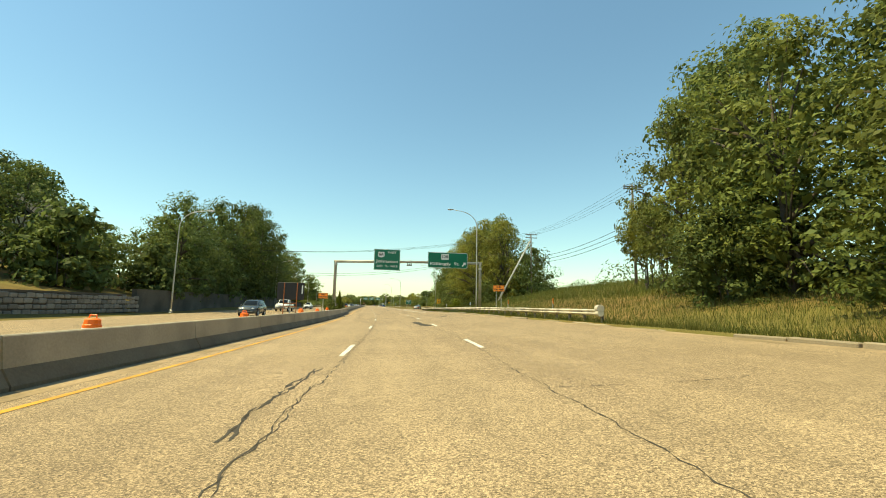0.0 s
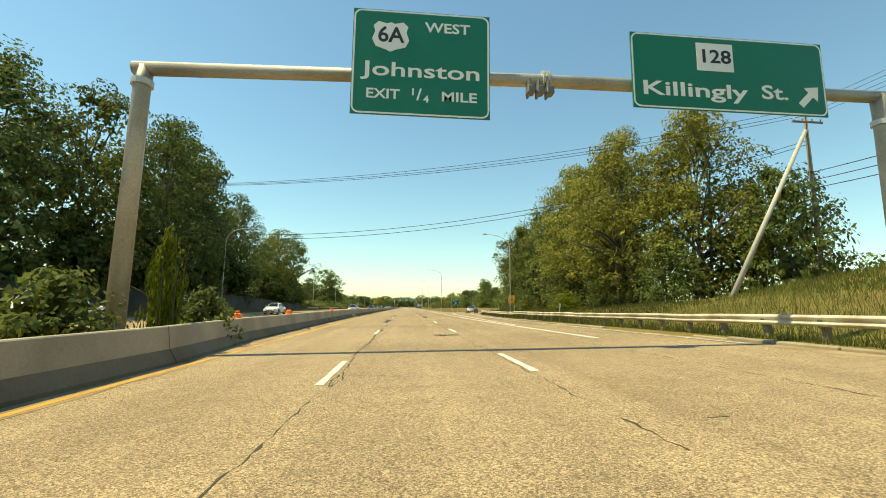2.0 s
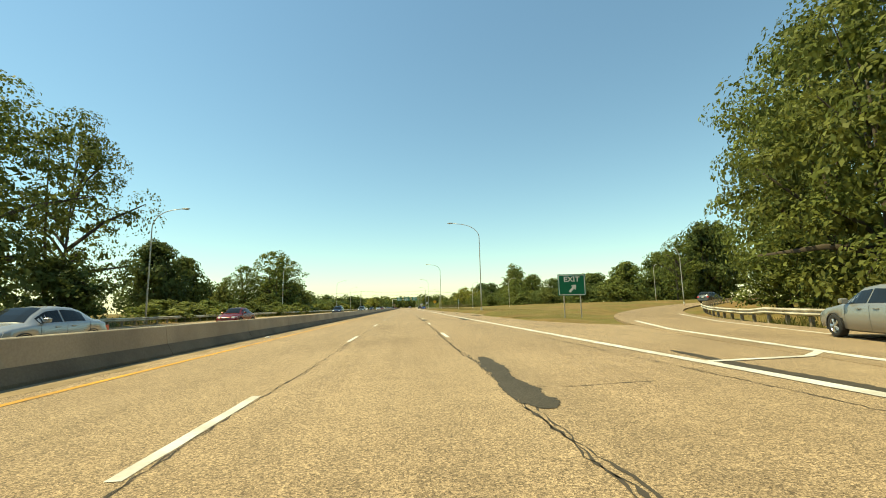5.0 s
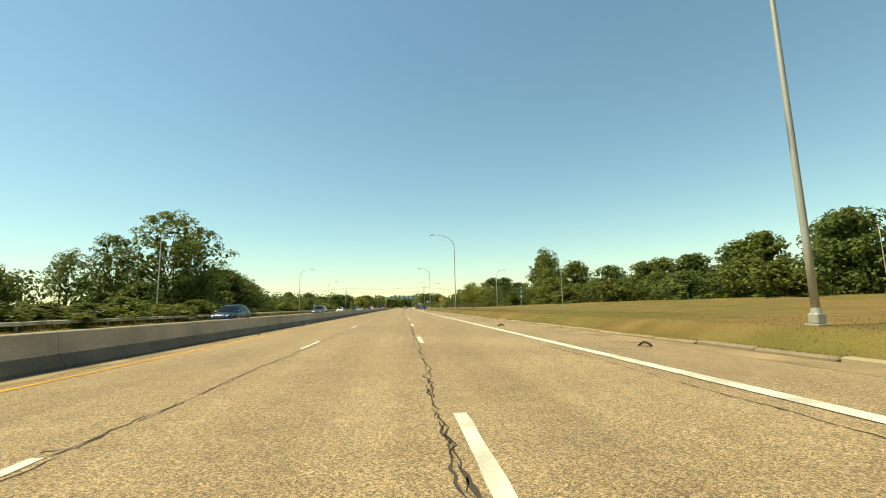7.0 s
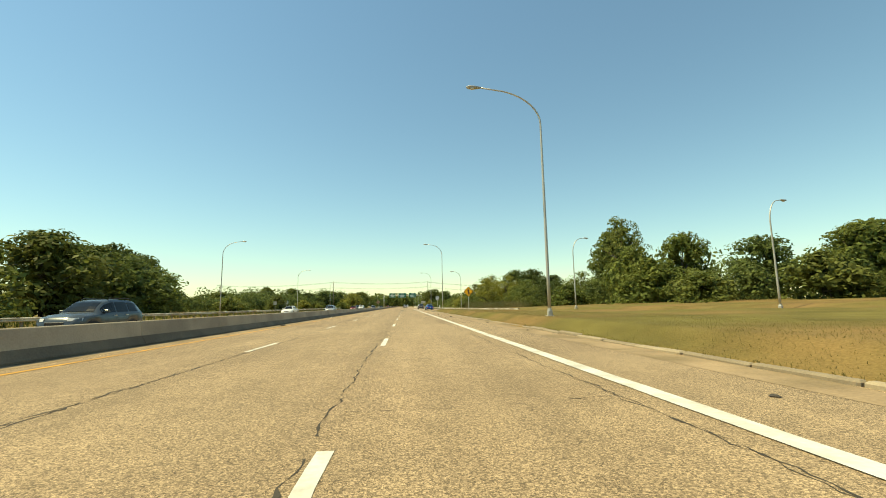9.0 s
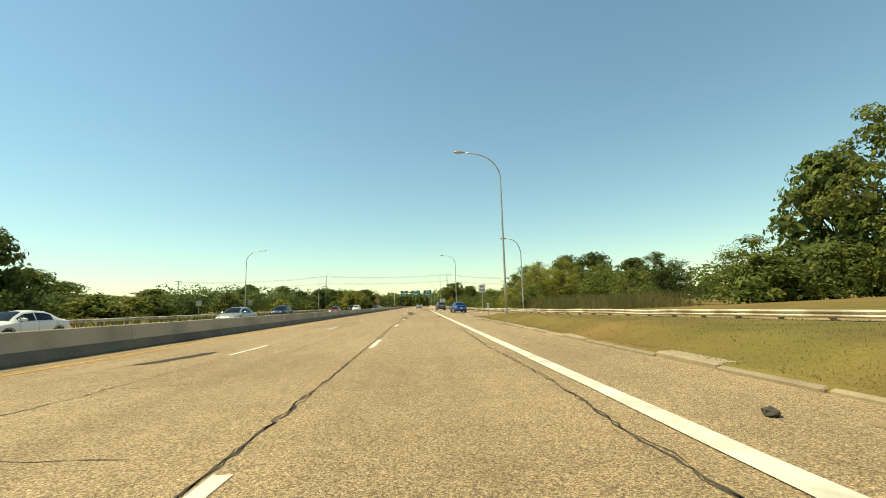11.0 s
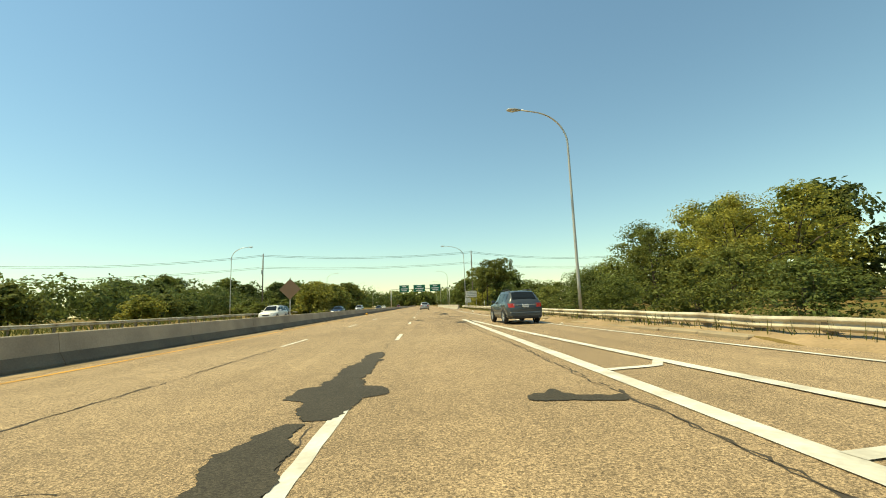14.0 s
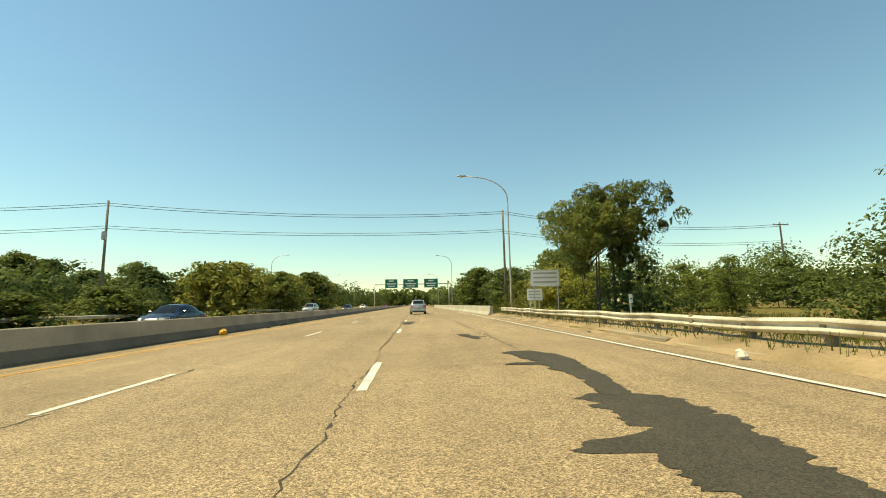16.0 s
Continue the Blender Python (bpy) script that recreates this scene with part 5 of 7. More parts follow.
def trunk_mesh(name, cs, seed, base=0.03, fork=0.3, limbs=16, many=1):
    rnd = random.Random(seed)
    b = Build()
    for q in range(many):
        ox, oy = (0, 0) if many == 1 else (rnd.uniform(-0.25, 0.25), rnd.uniform(-0.25, 0.25))
        lean = (rnd.uniform(-0.06, 0.06), rnd.uniform(-0.06, 0.06))
        bs = base / math.sqrt(many)
        pts = [(ox, oy, -0.02), (ox * 1.02 + lean[0] * 0.3, oy + lean[1] * 0.3, fork * 0.6), (ox * 1.1 + lean[0], oy * 1.1 + lean[1], fork + 0.15), (ox * 1.25 + lean[0] * 1.6, oy * 1.25 + lean[1] * 1.6, 0.82)]
        b.tube(pts, [bs * 1.25, bs, bs * 0.7, bs * 0.16], 8)
    for i in range(limbs):
        t = cs[rnd.randrange(len(cs))]
        h0 = max(fork * 0.7, min(t[2] - 0.12, 0.75) * rnd.uniform(0.6, 0.95))
        mid = (t[0] * 0.45, t[1] * 0.45, (h0 + t[2]) / 2 + 0.02)
        b.tube([(0, 0, h0), mid, tuple(t)], [base * 0.42, base * 0.25, base * 0.08], 5)
    return b.mesh(name, M["bark"], True)


ROUND = lambda u: (math.sin(math.pi * min(1, max(0, 0.12 + 0.88 * u))) ** 0.62) * (1.0 - 0.18 * u)  # noqa: E731
OVAL = lambda u: math.sin(math.pi * (0.10 + 0.87 * u)) ** 0.75  # noqa: E731
TALL = lambda u: math.sin(math.pi * (0.14 + 0.80 * u)) ** 0.55 * (0.82 + 0.30 * math.sin(3.0 * u))  # noqa: E731
SPREAD = lambda u: 0.25 + 0.75 * smooth_step(0.0, 0.6, u) - 0.35 * smooth_step(0.85, 1.0, u)  # noqa: E731
BUSH = lambda u: math.sqrt(max(0.0, 1 - u * u)) * 0.98 + 0.02  # noqa: E731
TREE_KINDS = {}
for key, seed, prof, clumps, per, leaf, cr, aspect, low, shell, gaps, core, many in (
    ("maple", 1, ROUND, 150, 40, 0.046, 0.21, 2.6, 0.05, 0.72, 0.0, 0.16, 1), ("maple", 2, OVAL, 150, 40, 0.046, 0.21, 2.7, 0.04, 0.72, 0.02, 0.16, 1), ("maple", 3, ROUND, 145, 40, 0.048, 0.22, 2.6, 0.04, 0.70, 0.03, 0.16, 1),
    ("locust", 11, OVAL, 100, 56, 0.040, 0.19, 2.8, 0.10, 0.5, 0.25, 0.10, 2), ("locust", 12, ROUND, 100, 56, 0.040, 0.20, 2.8, 0.10, 0.5, 0.3, 0.10, 2),
    ("poplar", 21, TALL, 135, 56, 0.040, 0.20, 3.5, 0.05, 0.55, 0.18, 0.10, 3), ("poplar", 22, TALL, 125, 56, 0.040, 0.20, 3.5, 0.06, 0.55, 0.22, 0.10, 2),
    ("maple_near", 6, ROUND, 145, 68, 0.029, 0.21, 2.6, 0.05, 0.72, 0.06, 0.10, 1), ("maple_near", 7, OVAL, 145, 68, 0.029, 0.20, 2.7, 0.04, 0.66, 0.10, 0.10, 1), ("locust_near", 13, OVAL, 120, 90, 0.026, 0.19, 2.8, 0.06, 0.5, 0.42, 0.05, 2), ("locust_near", 14, ROUND, 120, 90, 0.026, 0.19, 2.8, 0.05, 0.5, 0.45, 0.05, 2),
    ("stand", 15, OVAL, 80, 90, 0.038, 0.21, 2.8, 0.36, 0.5, 0.25, 0.05, 4), ("stand", 16, ROUND, 80, 90, 0.038, 0.21, 2.8, 0.40, 0.5, 0.25, 0.05, 3),
    ("sumac", 31, SPREAD, 78, 120, 0.042, 0.16, 2.0, 0.46, 0.35, 0.35, 0.04, 2), ("bush", 41, BUSH, 60, 34, 0.075, 0.26, 1.7, 0.02, 0.7, 0.05, 0.16, 3), ("bush", 42, BUSH, 60, 34, 0.078, 0.27, 1.7, 0.02, 0.7, 0.08, 0.16, 3),
    ("bush_near", 44, BUSH, 66, 54, 0.041, 0.25, 1.7, 0.02, 0.7, 0.05, 0.12, 3), ("bush_near", 45, BUSH, 66, 54, 0.041, 0.26, 1.7, 0.02, 0.7, 0.08, 0.12, 3),
    ("maple_far", 4, ROUND, 115, 32, 0.062, 0.22, 2.2, 0.04, 0.72, 0.0, 0.2, 1), ("maple_far", 5, OVAL, 115, 32, 0.062, 0.23, 2.2, 0.04, 0.7, 0.0, 0.2, 1), ("bush_far", 43, BUSH, 56, 32, 0.08, 0.27, 1.7, 0.02, 0.7, 0.05, 0.2, 2),
):
    crown, cs = crown_mesh(key + "_crown", seed, prof, clumps, per, leaf, cr, aspect, low, shell, gaps, core, 0.24 if key == "sumac" else 0.5)
    trunk = trunk_mesh(key + "_trunk", cs * np.array([1, 1, 1]), seed, 0.02 if "bush" in key else 0.035, 0.3 if key == "sumac" else 0.22, 6 if "bush" in key else 16, many)
    TREE_KINDS.setdefault(key, []).append((crown, trunk))
TREE_NAMES = {"maple": "broadleaf_tree", "locust": "locust_tree", "poplar": "poplar_tree", "sumac": "sumac_tree", "stand": "slender_tree", "bush": "roadside_bush"}
TREE_WORDS = {"maple": "dense %s broadleaf tree", "locust": "airy %s tree with thin spreading limbs", "poplar": "tall %s poplar with several stems", "stand": "slender %s tree with several bare stems", "sumac": "low %s sumac with a flat crown", "bush": "leafy %s roadside bush"}
LEAF_WORDS = {"leaf_dark": "dark green", "leaf": "green", "leaf_yellow": "yellowing", "leaf_olive": "olive green", "reed": "dry brown", "leaf_lime": "bright lime green"}
tree_rng = random.Random(77)


def tree(x, y, height, width, kind, leaf, where, sink=0.0, pick=None):
    """A tree or bush: crown width and height in metres, standing on the ground."""
    kinds = TREE_KINDS[kind + "_far" if kind in ("maple", "bush") and (y > 445 or abs(x) > 38) else kind]
    if kind in ("maple", "locust", "bush") and ((x > 0 and (y < 156 or 328 < y < 445) and x < 48) or (kind != "bush" and x > -34 and 55 < y < 180)):
        kinds = TREE_KINDS[kind + "_near"]
    crown, trunk = kinds[tree_rng.randrange(len(kinds)) if pick is None else pick]
    th = thing(TREE_NAMES[kind], pose(x, y, land(x, y) - sink, 0, 0, tree_rng.uniform(0, 360)), (TREE_WORDS[kind] % LEAF_WORDS[leaf]) + " " + where, "bush" if kind == "bush" else "tree", "roadside trees" if kind != "bush" else "roadside bushes")
    s = Matrix.Diagonal((width / 2, width / 2, height, 1))
    tk = part("trunk", trunk, None, th, m=Matrix.Diagonal((height * 0.62, height * 0.62, height, 1)) if kind == "bush" else s)
    cr = part("crown", crown, None, th, m=s)
    cr.material_slots[0].link = "OBJECT"
    cr.material_slots[0].material = M[leaf]
    return th


LW = "above the retaining wall"
LB = "behind the oncoming lanes"
RB = "on the grass bank"
RE = "beside the exit ramp"
IS = "behind the grass island"
RR = "behind the guard rail"
TREES = [
    # above the retaining wall
    (-55, 74, 16.0, 10, "maple", "leaf_dark", LW), (-52, 64, 15.0, 9, "poplar", "leaf_dark", LW), (-60, 76, 15.5, 9, "maple", "leaf_dark", LW), (-58, 66, 16, 9, "maple", "leaf_dark", LW), (-29.5, 127, 18.5, 10, "locust", "leaf_dark", LW),
    (-40, 8, 18.6, 12.9, "maple", "leaf_dark", LW), (-43, 22, 21.1, 14.1, "maple", "leaf_dark", LW), (-34, 14, 8.4, 9.0, "bush", "leaf_olive", LW), (-33, 28, 5.3, 8.0, "bush", "leaf_olive", LW), (-36, 34, 7.2, 9.0, "bush", "leaf", LW),
    (-43, 45, 10.5, 10.2, "maple", "leaf_dark", LW), (-41, 53, 12.4, 8.0, "poplar", "leaf_dark", LW), (-33, 48, 8.4, 9.0, "bush", "leaf_dark", LW), (-38, 61, 7.8, 7.7, "poplar", "leaf_dark", LW), (-34, 55, 7.4, 6.7, "locust", "leaf", LW),
    (-29.5, 65, 14.9, 11.2, "maple", "leaf_dark", LW), (-31, 76, 13.4, 10.7, "maple", "leaf_dark", LW), (-32, 86, 18.6, 13.4, "maple", "leaf_dark", LW), (-31, 94, 20.5, 13.1, "maple", "leaf", LW), (-38, 80, 12.7, 10.2, "maple", "leaf", LW),
    (-30, 70, 8.4, 9.0, "bush", "leaf_dark", LW), (-30, 82, 8.4, 9.0, "bush", "leaf_dark", LW), (-29.5, 92, 7.2, 7.8, "bush", "leaf_dark", LW), (-30, 59, 7.0, 7.7, "bush", "leaf_dark", LW), (-28.5, 103, 21.7, 14.1, "locust", "leaf_dark", LW),
    (-32, 110, 23.5, 15.9, "locust", "leaf_dark", LW), (-34, 119, 23.5, 13.1, "maple", "leaf_dark", LW), (-30, 100, 9.5, 7.8, "bush", "leaf_dark", LW), (-31, 114, 9.5, 9.0, "bush", "leaf_dark", LW), (-31, 126, 8.4, 9.0, "bush", "leaf_dark", LW),
    (-33, 133, 16.8, 11.9, "maple", "leaf_dark", LW), (-31.5, 147, 12.9, 11.2, "locust", "leaf", LW), (-33, 156, 15.7, 12.6, "locust", "leaf_yellow", LW), (-33.5, 164, 18.9, 14.3, "locust", "leaf", LW),
    # behind the oncoming lanes
    (-32, 172, 20.1, 11.9, "locust", "leaf_olive", LB),
    # above the retaining wall
    (-31, 150, 7.2, 9.0, "bush", "leaf", LW), (-31, 160, 7.2, 9.0, "bush", "leaf_dark", LW),
    # behind the oncoming lanes
    (-31, 170, 5.3, 7.0, "bush", "leaf_dark", LB), (-43, 206, 14.0, 10.6, "maple", "leaf_dark", LB), (-44, 218, 12.5, 8.5, "maple", "leaf", LB), (-46, 230, 7.8, 8.5, "maple", "leaf_dark", LB), (-40, 226, 6.3, 5.8, "bush", "leaf_olive", LB),
    (-47, 246, 10.5, 5.4, "poplar", "leaf", LB), (-45, 252, 13.8, 7.9, "poplar", "leaf", LB), (-38, 255, 18.2, 12.9, "poplar", "leaf", LB), (-36, 260, 16.6, 9.8, "poplar", "leaf_olive", LB), (-38, 272, 7.7, 9.7, "bush", "leaf", LB), (-40, 284, 10.9, 12.5, "maple", "leaf_olive", LB),
    (-43, 294, 10.9, 13.3, "maple", "leaf", LB), (-46, 306, 10.6, 14.1, "maple", "leaf_dark", LB), (-48, 318, 9.4, 12.4, "maple", "leaf", LB), (-38, 262, 7.2, 10.1, "bush", "leaf", LB), (-37, 246, 5.3, 8.0, "bush", "leaf", LB), (-24, 452, 7.2, 9.0, "bush", "leaf_yellow", LB),
    (-25, 462, 8.3, 10.5, "bush", "leaf_yellow", LB), (-28, 474, 8.8, 11.3, "locust", "leaf_yellow", LB), (-26, 486, 8.4, 10.7, "bush", "leaf_olive", LB), (-29, 500, 9.7, 12.3, "maple", "leaf_yellow", LB), (-27, 516, 11.2, 14.1, "maple", "leaf_olive", LB),
    (-29, 534, 11.2, 14.1, "maple", "leaf_yellow", LB), (-28, 440, 3.4, 7.0, "bush", "leaf", LB), (-26.5, 428, 2.5, 6.0, "bush", "leaf", LB),
    # grass bank on the near side
    (20.3, 27.0, 14.4, 8.4, "maple", "leaf_olive", RB), (18.5, 18, 14.6, 11.1, "maple", "leaf_olive", RB), (17.5, 7, 15.1, 11.9, "maple", "leaf_olive", RB), (24, 24, 18.8, 13.0, "maple", "leaf_dark", RB), (26, 12, 20.9, 14.6, "maple", "leaf_dark", RB),
    (22.5, 33, 8.4, 4.6, "stand", "leaf", RB), (28, 31, 20.1, 11.9, "stand", "leaf", RB), (17, -5, 18.6, 14.1, "maple", "leaf", RB), (16.5, 20, 5.3, 6.0, "bush", "leaf_dark", RB), (15.5, 11, 4.5, 6.0, "bush", "leaf", RB), (23.3, 36.5, 8.6, 4.8, "stand", "leaf_yellow", RB),
    (19.5, 12, 8.4, 9.0, "bush", "leaf_dark", RB), (21, 22, 8.4, 9.0, "bush", "leaf_dark", RB), (25.9, 38.5, 9.6, 5.2, "stand", "leaf_olive", RB),
    # beside the exit ramp
    (25.5, 87, 18.2, 11.3, "locust", "leaf_yellow", RE), (21.5, 93, 17.6, 11.9, "locust", "leaf_yellow", RE), (24.5, 99, 21.5, 13.1, "locust", "leaf_yellow", RE), (28, 91, 18.7, 11.8, "locust", "leaf_olive", RE), (22, 104, 18.5, 11.9, "locust", "leaf_yellow", RE),
    (28.5, 110, 21.9, 11.4, "poplar", "leaf_olive", RE), (24, 113, 21.1, 13.1, "maple", "leaf_olive", RE), (21.5, 96, 5.3, 7.0, "bush", "leaf_dark", RE), (21, 106, 5.3, 7.0, "bush", "leaf_dark", RE), (22, 87, 5.3, 6.0, "bush", "leaf_dark", RE),
    (29, 82, 8.6, 7.2, "bush", "leaf_dark", RE), (33, 88, 11.6, 10.0, "bush", "leaf_dark", RE), (27.5, 118, 19.6, 11.9, "maple", "leaf", RE), (33, 122, 26.2, 10.5, "poplar", "leaf_olive", RE), (38, 127, 29.8, 11.0, "poplar", "leaf_olive", RE),
    (24, 132, 14.2, 9.4, "maple", "leaf_olive", RE), (23.5, 139, 17.7, 10.6, "maple", "leaf_olive", RE), (29, 143, 22.7, 13.5, "maple", "leaf", RE), (27, 150, 20.2, 13.0, "maple", "leaf_olive", RE), (33, 158, 24.4, 14.5, "maple", "leaf", RE),
    (41, 168, 28.5, 15.9, "maple", "leaf", RE), (22, 126, 7.2, 7.8, "bush", "leaf_dark", RE), (22, 134, 7.2, 7.8, "bush", "leaf_dark", RE), (23, 143, 6.6, 7.8, "bush", "leaf", RE), (18.5, 117, 2.3, 3.4, "bush", "leaf_olive", RE), (18.2, 100.5, 2.0, 3.4, "bush", "leaf_lime", RE),
    (26, 155, 5.3, 7.0, "bush", "leaf", RE), (50, 176, 21.1, 14.1, "maple", "leaf_dark", RE), (60, 185, 19.9, 14.1, "maple", "leaf", RE),
    # round the island
    (57, 212, 13.5, 7.8, "poplar", "leaf", IS), (64, 214, 17.5, 10.3, "maple", "leaf_dark", IS), (72, 220, 17.9, 13.1, "maple", "leaf", IS), (68, 236, 13.0, 11.0, "maple", "leaf_dark", IS), (66, 250, 12.4, 11.0, "maple", "leaf", IS), (63, 264, 10.0, 11.0, "maple", "leaf_dark", IS),
    (60, 277, 9.4, 10.0, "maple", "leaf", IS), (58, 290, 9.8, 10.5, "maple", "leaf_dark", IS), (53, 302, 12.4, 10.4, "maple", "leaf", IS), (49, 316, 19.2, 9.8, "poplar", "leaf_olive", IS), (47, 309, 10.8, 10.1, "bush", "leaf", IS), (44, 297, 7.2, 10.1, "bush", "leaf", IS),
    (52, 325, 18.5, 13.1, "maple", "leaf_dark", IS), (46, 331, 8.9, 9.0, "maple", "leaf", IS), (54, 255, 5.3, 9.0, "bush", "leaf_dark", IS), (50, 274, 5.3, 9.0, "bush", "leaf_olive", IS), (56, 236, 5.3, 9.0, "bush", "leaf", IS), (43, 285, 4.2, 8.0, "bush", "leaf_olive", IS),
    (38, 320, 5.3, 8.0, "bush", "leaf", IS), (73, 228, 15.0, 11.0, "poplar", "leaf_dark", IS), (76, 244, 14.0, 12.0, "maple", "leaf", IS), (72, 262, 12.0, 12.0, "maple", "leaf_dark", IS), (69, 284, 11.0, 12.0, "maple", "leaf_olive", IS), (57, 268, 6.0, 9.0, "bush", "leaf", IS), (59, 246, 6.4, 9.0, "bush", "leaf_olive", IS),
    # behind the entry rail
    (34, 338, 5.3, 8.0, "bush", "leaf_olive", RR), (42, 345, 8.7, 9.9, "maple", "leaf_dark", RR), (36, 352, 6.3, 9.1, "bush", "leaf", RR), (50, 360, 6.8, 10.2, "maple", "leaf_dark", RR), (45, 373, 9.5, 9.5, "poplar", "leaf", RR), (58, 384, 12.2, 12.0, "maple", "leaf_dark", RR),
    (56, 402, 15.5, 13.8, "maple", "leaf_dark", RR), (52, 416, 16.4, 13.9, "maple", "leaf_dark", RR), (39, 404, 13.3, 11.6, "maple", "leaf_yellow", RR), (34, 390, 11.1, 10.5, "locust", "leaf_yellow", RR), (31, 400, 9.6, 9.9, "maple", "leaf_olive", RR),
    (42, 392, 12.7, 11.6, "maple", "leaf_yellow", RR), (30, 413, 6.2, 7.7, "maple", "leaf_olive", RR), (25, 405, 5.1, 6.8, "bush", "leaf_dark", RR), (38.5, 417, 13.2, 12.6, "maple", "leaf_dark", RR), (27, 382, 4.8, 7.0, "bush", "leaf_olive", RR),
    (22, 392, 4.8, 6.0, "bush", "leaf_olive", RR), (27, 430, 3.6, 6.0, "bush", "leaf", RR), (16.8, 342, 2.5, 4.2, "bush", "leaf_yellow", RR), (17.6, 337, 2.3, 4.0, "bush", "leaf_olive", RR), (20, 342, 3.6, 5.0, "bush", "leaf_olive", RR),
    (18.6, 348, 3.4, 5.0, "bush", "leaf_yellow", RR), (15.6, 347, 2.3, 3.6, "bush", "leaf_olive", RR), (15.2, 352, 1.9, 3.4, "bush", "leaf", RR), (15.6, 357, 2.8, 4.0, "bush", "leaf_olive", RR), (15, 363, 2.1, 3.6, "bush", "leaf_dark", RR),
    (15.4, 369, 2.8, 4.4, "bush", "leaf_olive", RR), (14.6, 375, 2.3, 4.0, "bush", "leaf", RR), (15, 381, 3.0, 4.6, "bush", "leaf_dark", RR), (14.2, 388, 2.3, 4.0, "bush", "leaf_olive", RR), (14.6, 394, 3.0, 4.4, "bush", "leaf", RR), (14.2, 400, 2.1, 3.8, "bush", "leaf_olive", RR),
    (12.5, 419.6, 6.8, 5.2, "sumac", "leaf_olive", RR), (15.2, 420.6, 8.2, 5.8, "sumac", "leaf_olive", RR), (15.9, 420, 4.4, 4.8, "bush", "leaf_dark", RR), (13.6, 427, 3.8, 5.0, "bush", "leaf_yellow", RR), (15.5, 434, 5.3, 6.0, "bush", "leaf_olive", RR), (18, 427, 4.2, 6.0, "bush", "leaf", RR),
    (22.8, 421, 3.9, 2.9, "poplar", "leaf", RR), (17.8, 407, 3.2, 5.0, "bush", "leaf_dark", RR), (14, 440, 3.4, 5.0, "bush", "leaf_yellow", RR), (19, 445, 7.2, 7.8, "bush", "leaf", RR), (24, 452, 8.9, 9.8, "maple", "leaf_dark", RR), (18, 462, 6.7, 8.5, "maple", "leaf_dark", RR),
    (20, 476, 7.7, 10.0, "maple", "leaf_dark", RR), (17, 492, 9.7, 11.6, "maple", "leaf", RR), (19, 508, 9.9, 12.9, "maple", "leaf_dark", RR), (32, 440, 4.9, 9.0, "bush", "leaf", RR), (40, 436, 5.3, 9.0, "bush", "leaf_dark", RR),
]
for row in TREES:
    tree(*row)
hedge = random.Random(5)
for y in range(184, 268, 6):
    tree(-29.5 + hedge.uniform(-0.8, 0.8), y, hedge.uniform(1.8, 2.8), hedge.uniform(6, 8), "bush", hedge.choice(("leaf_olive", "leaf", "leaf_olive")), LB)
for k, h in enumerate((12, 12, 11, 8, 6, 5, 4.8, 5, 5.4, 6, 6.8, 7.6, 8.6, 9.4, 10.2, 10.6)):
    tree(-62 - 3.2 * (k % 5) - k * 0.5, 330 + k * 12, 1.32 * h * hedge.uniform(0.88, 1.12), hedge.uniform(11, 14), "maple", hedge.choice(("leaf_dark", "leaf_dark", "leaf")), LB)
for k in range(11):
    tree(-41 - 4 * (k % 3), 340 + k * 13, hedge.uniform(3.2, 5.4), hedge.uniform(6, 9), "bush", hedge.choice(("leaf", "leaf_olive", "leaf_yellow")), LB)
for x, y, h, w in ((-48, 500, 11, 12), (-45, 514, 11.5, 12), (-50, 522, 12, 13), (-43, 530, 11, 11), (-56, 492, 10, 12), (-60, 480, 9, 12)):
    tree(x, y, h, w, "maple", "leaf_dark", LB)

# vine over the gantry foot
tree(-6.95, 64.4, 3.5, 0.95, "bush", "leaf_lime", "climbing the gantry post")
tree(-8.2, 62.4, 2.2, 2.6, "bush", "leaf_olive", "round the gantry foot")
tree(-6.9, 66.6, 2.0, 2.0, "bush", "leaf", "round the gantry foot")


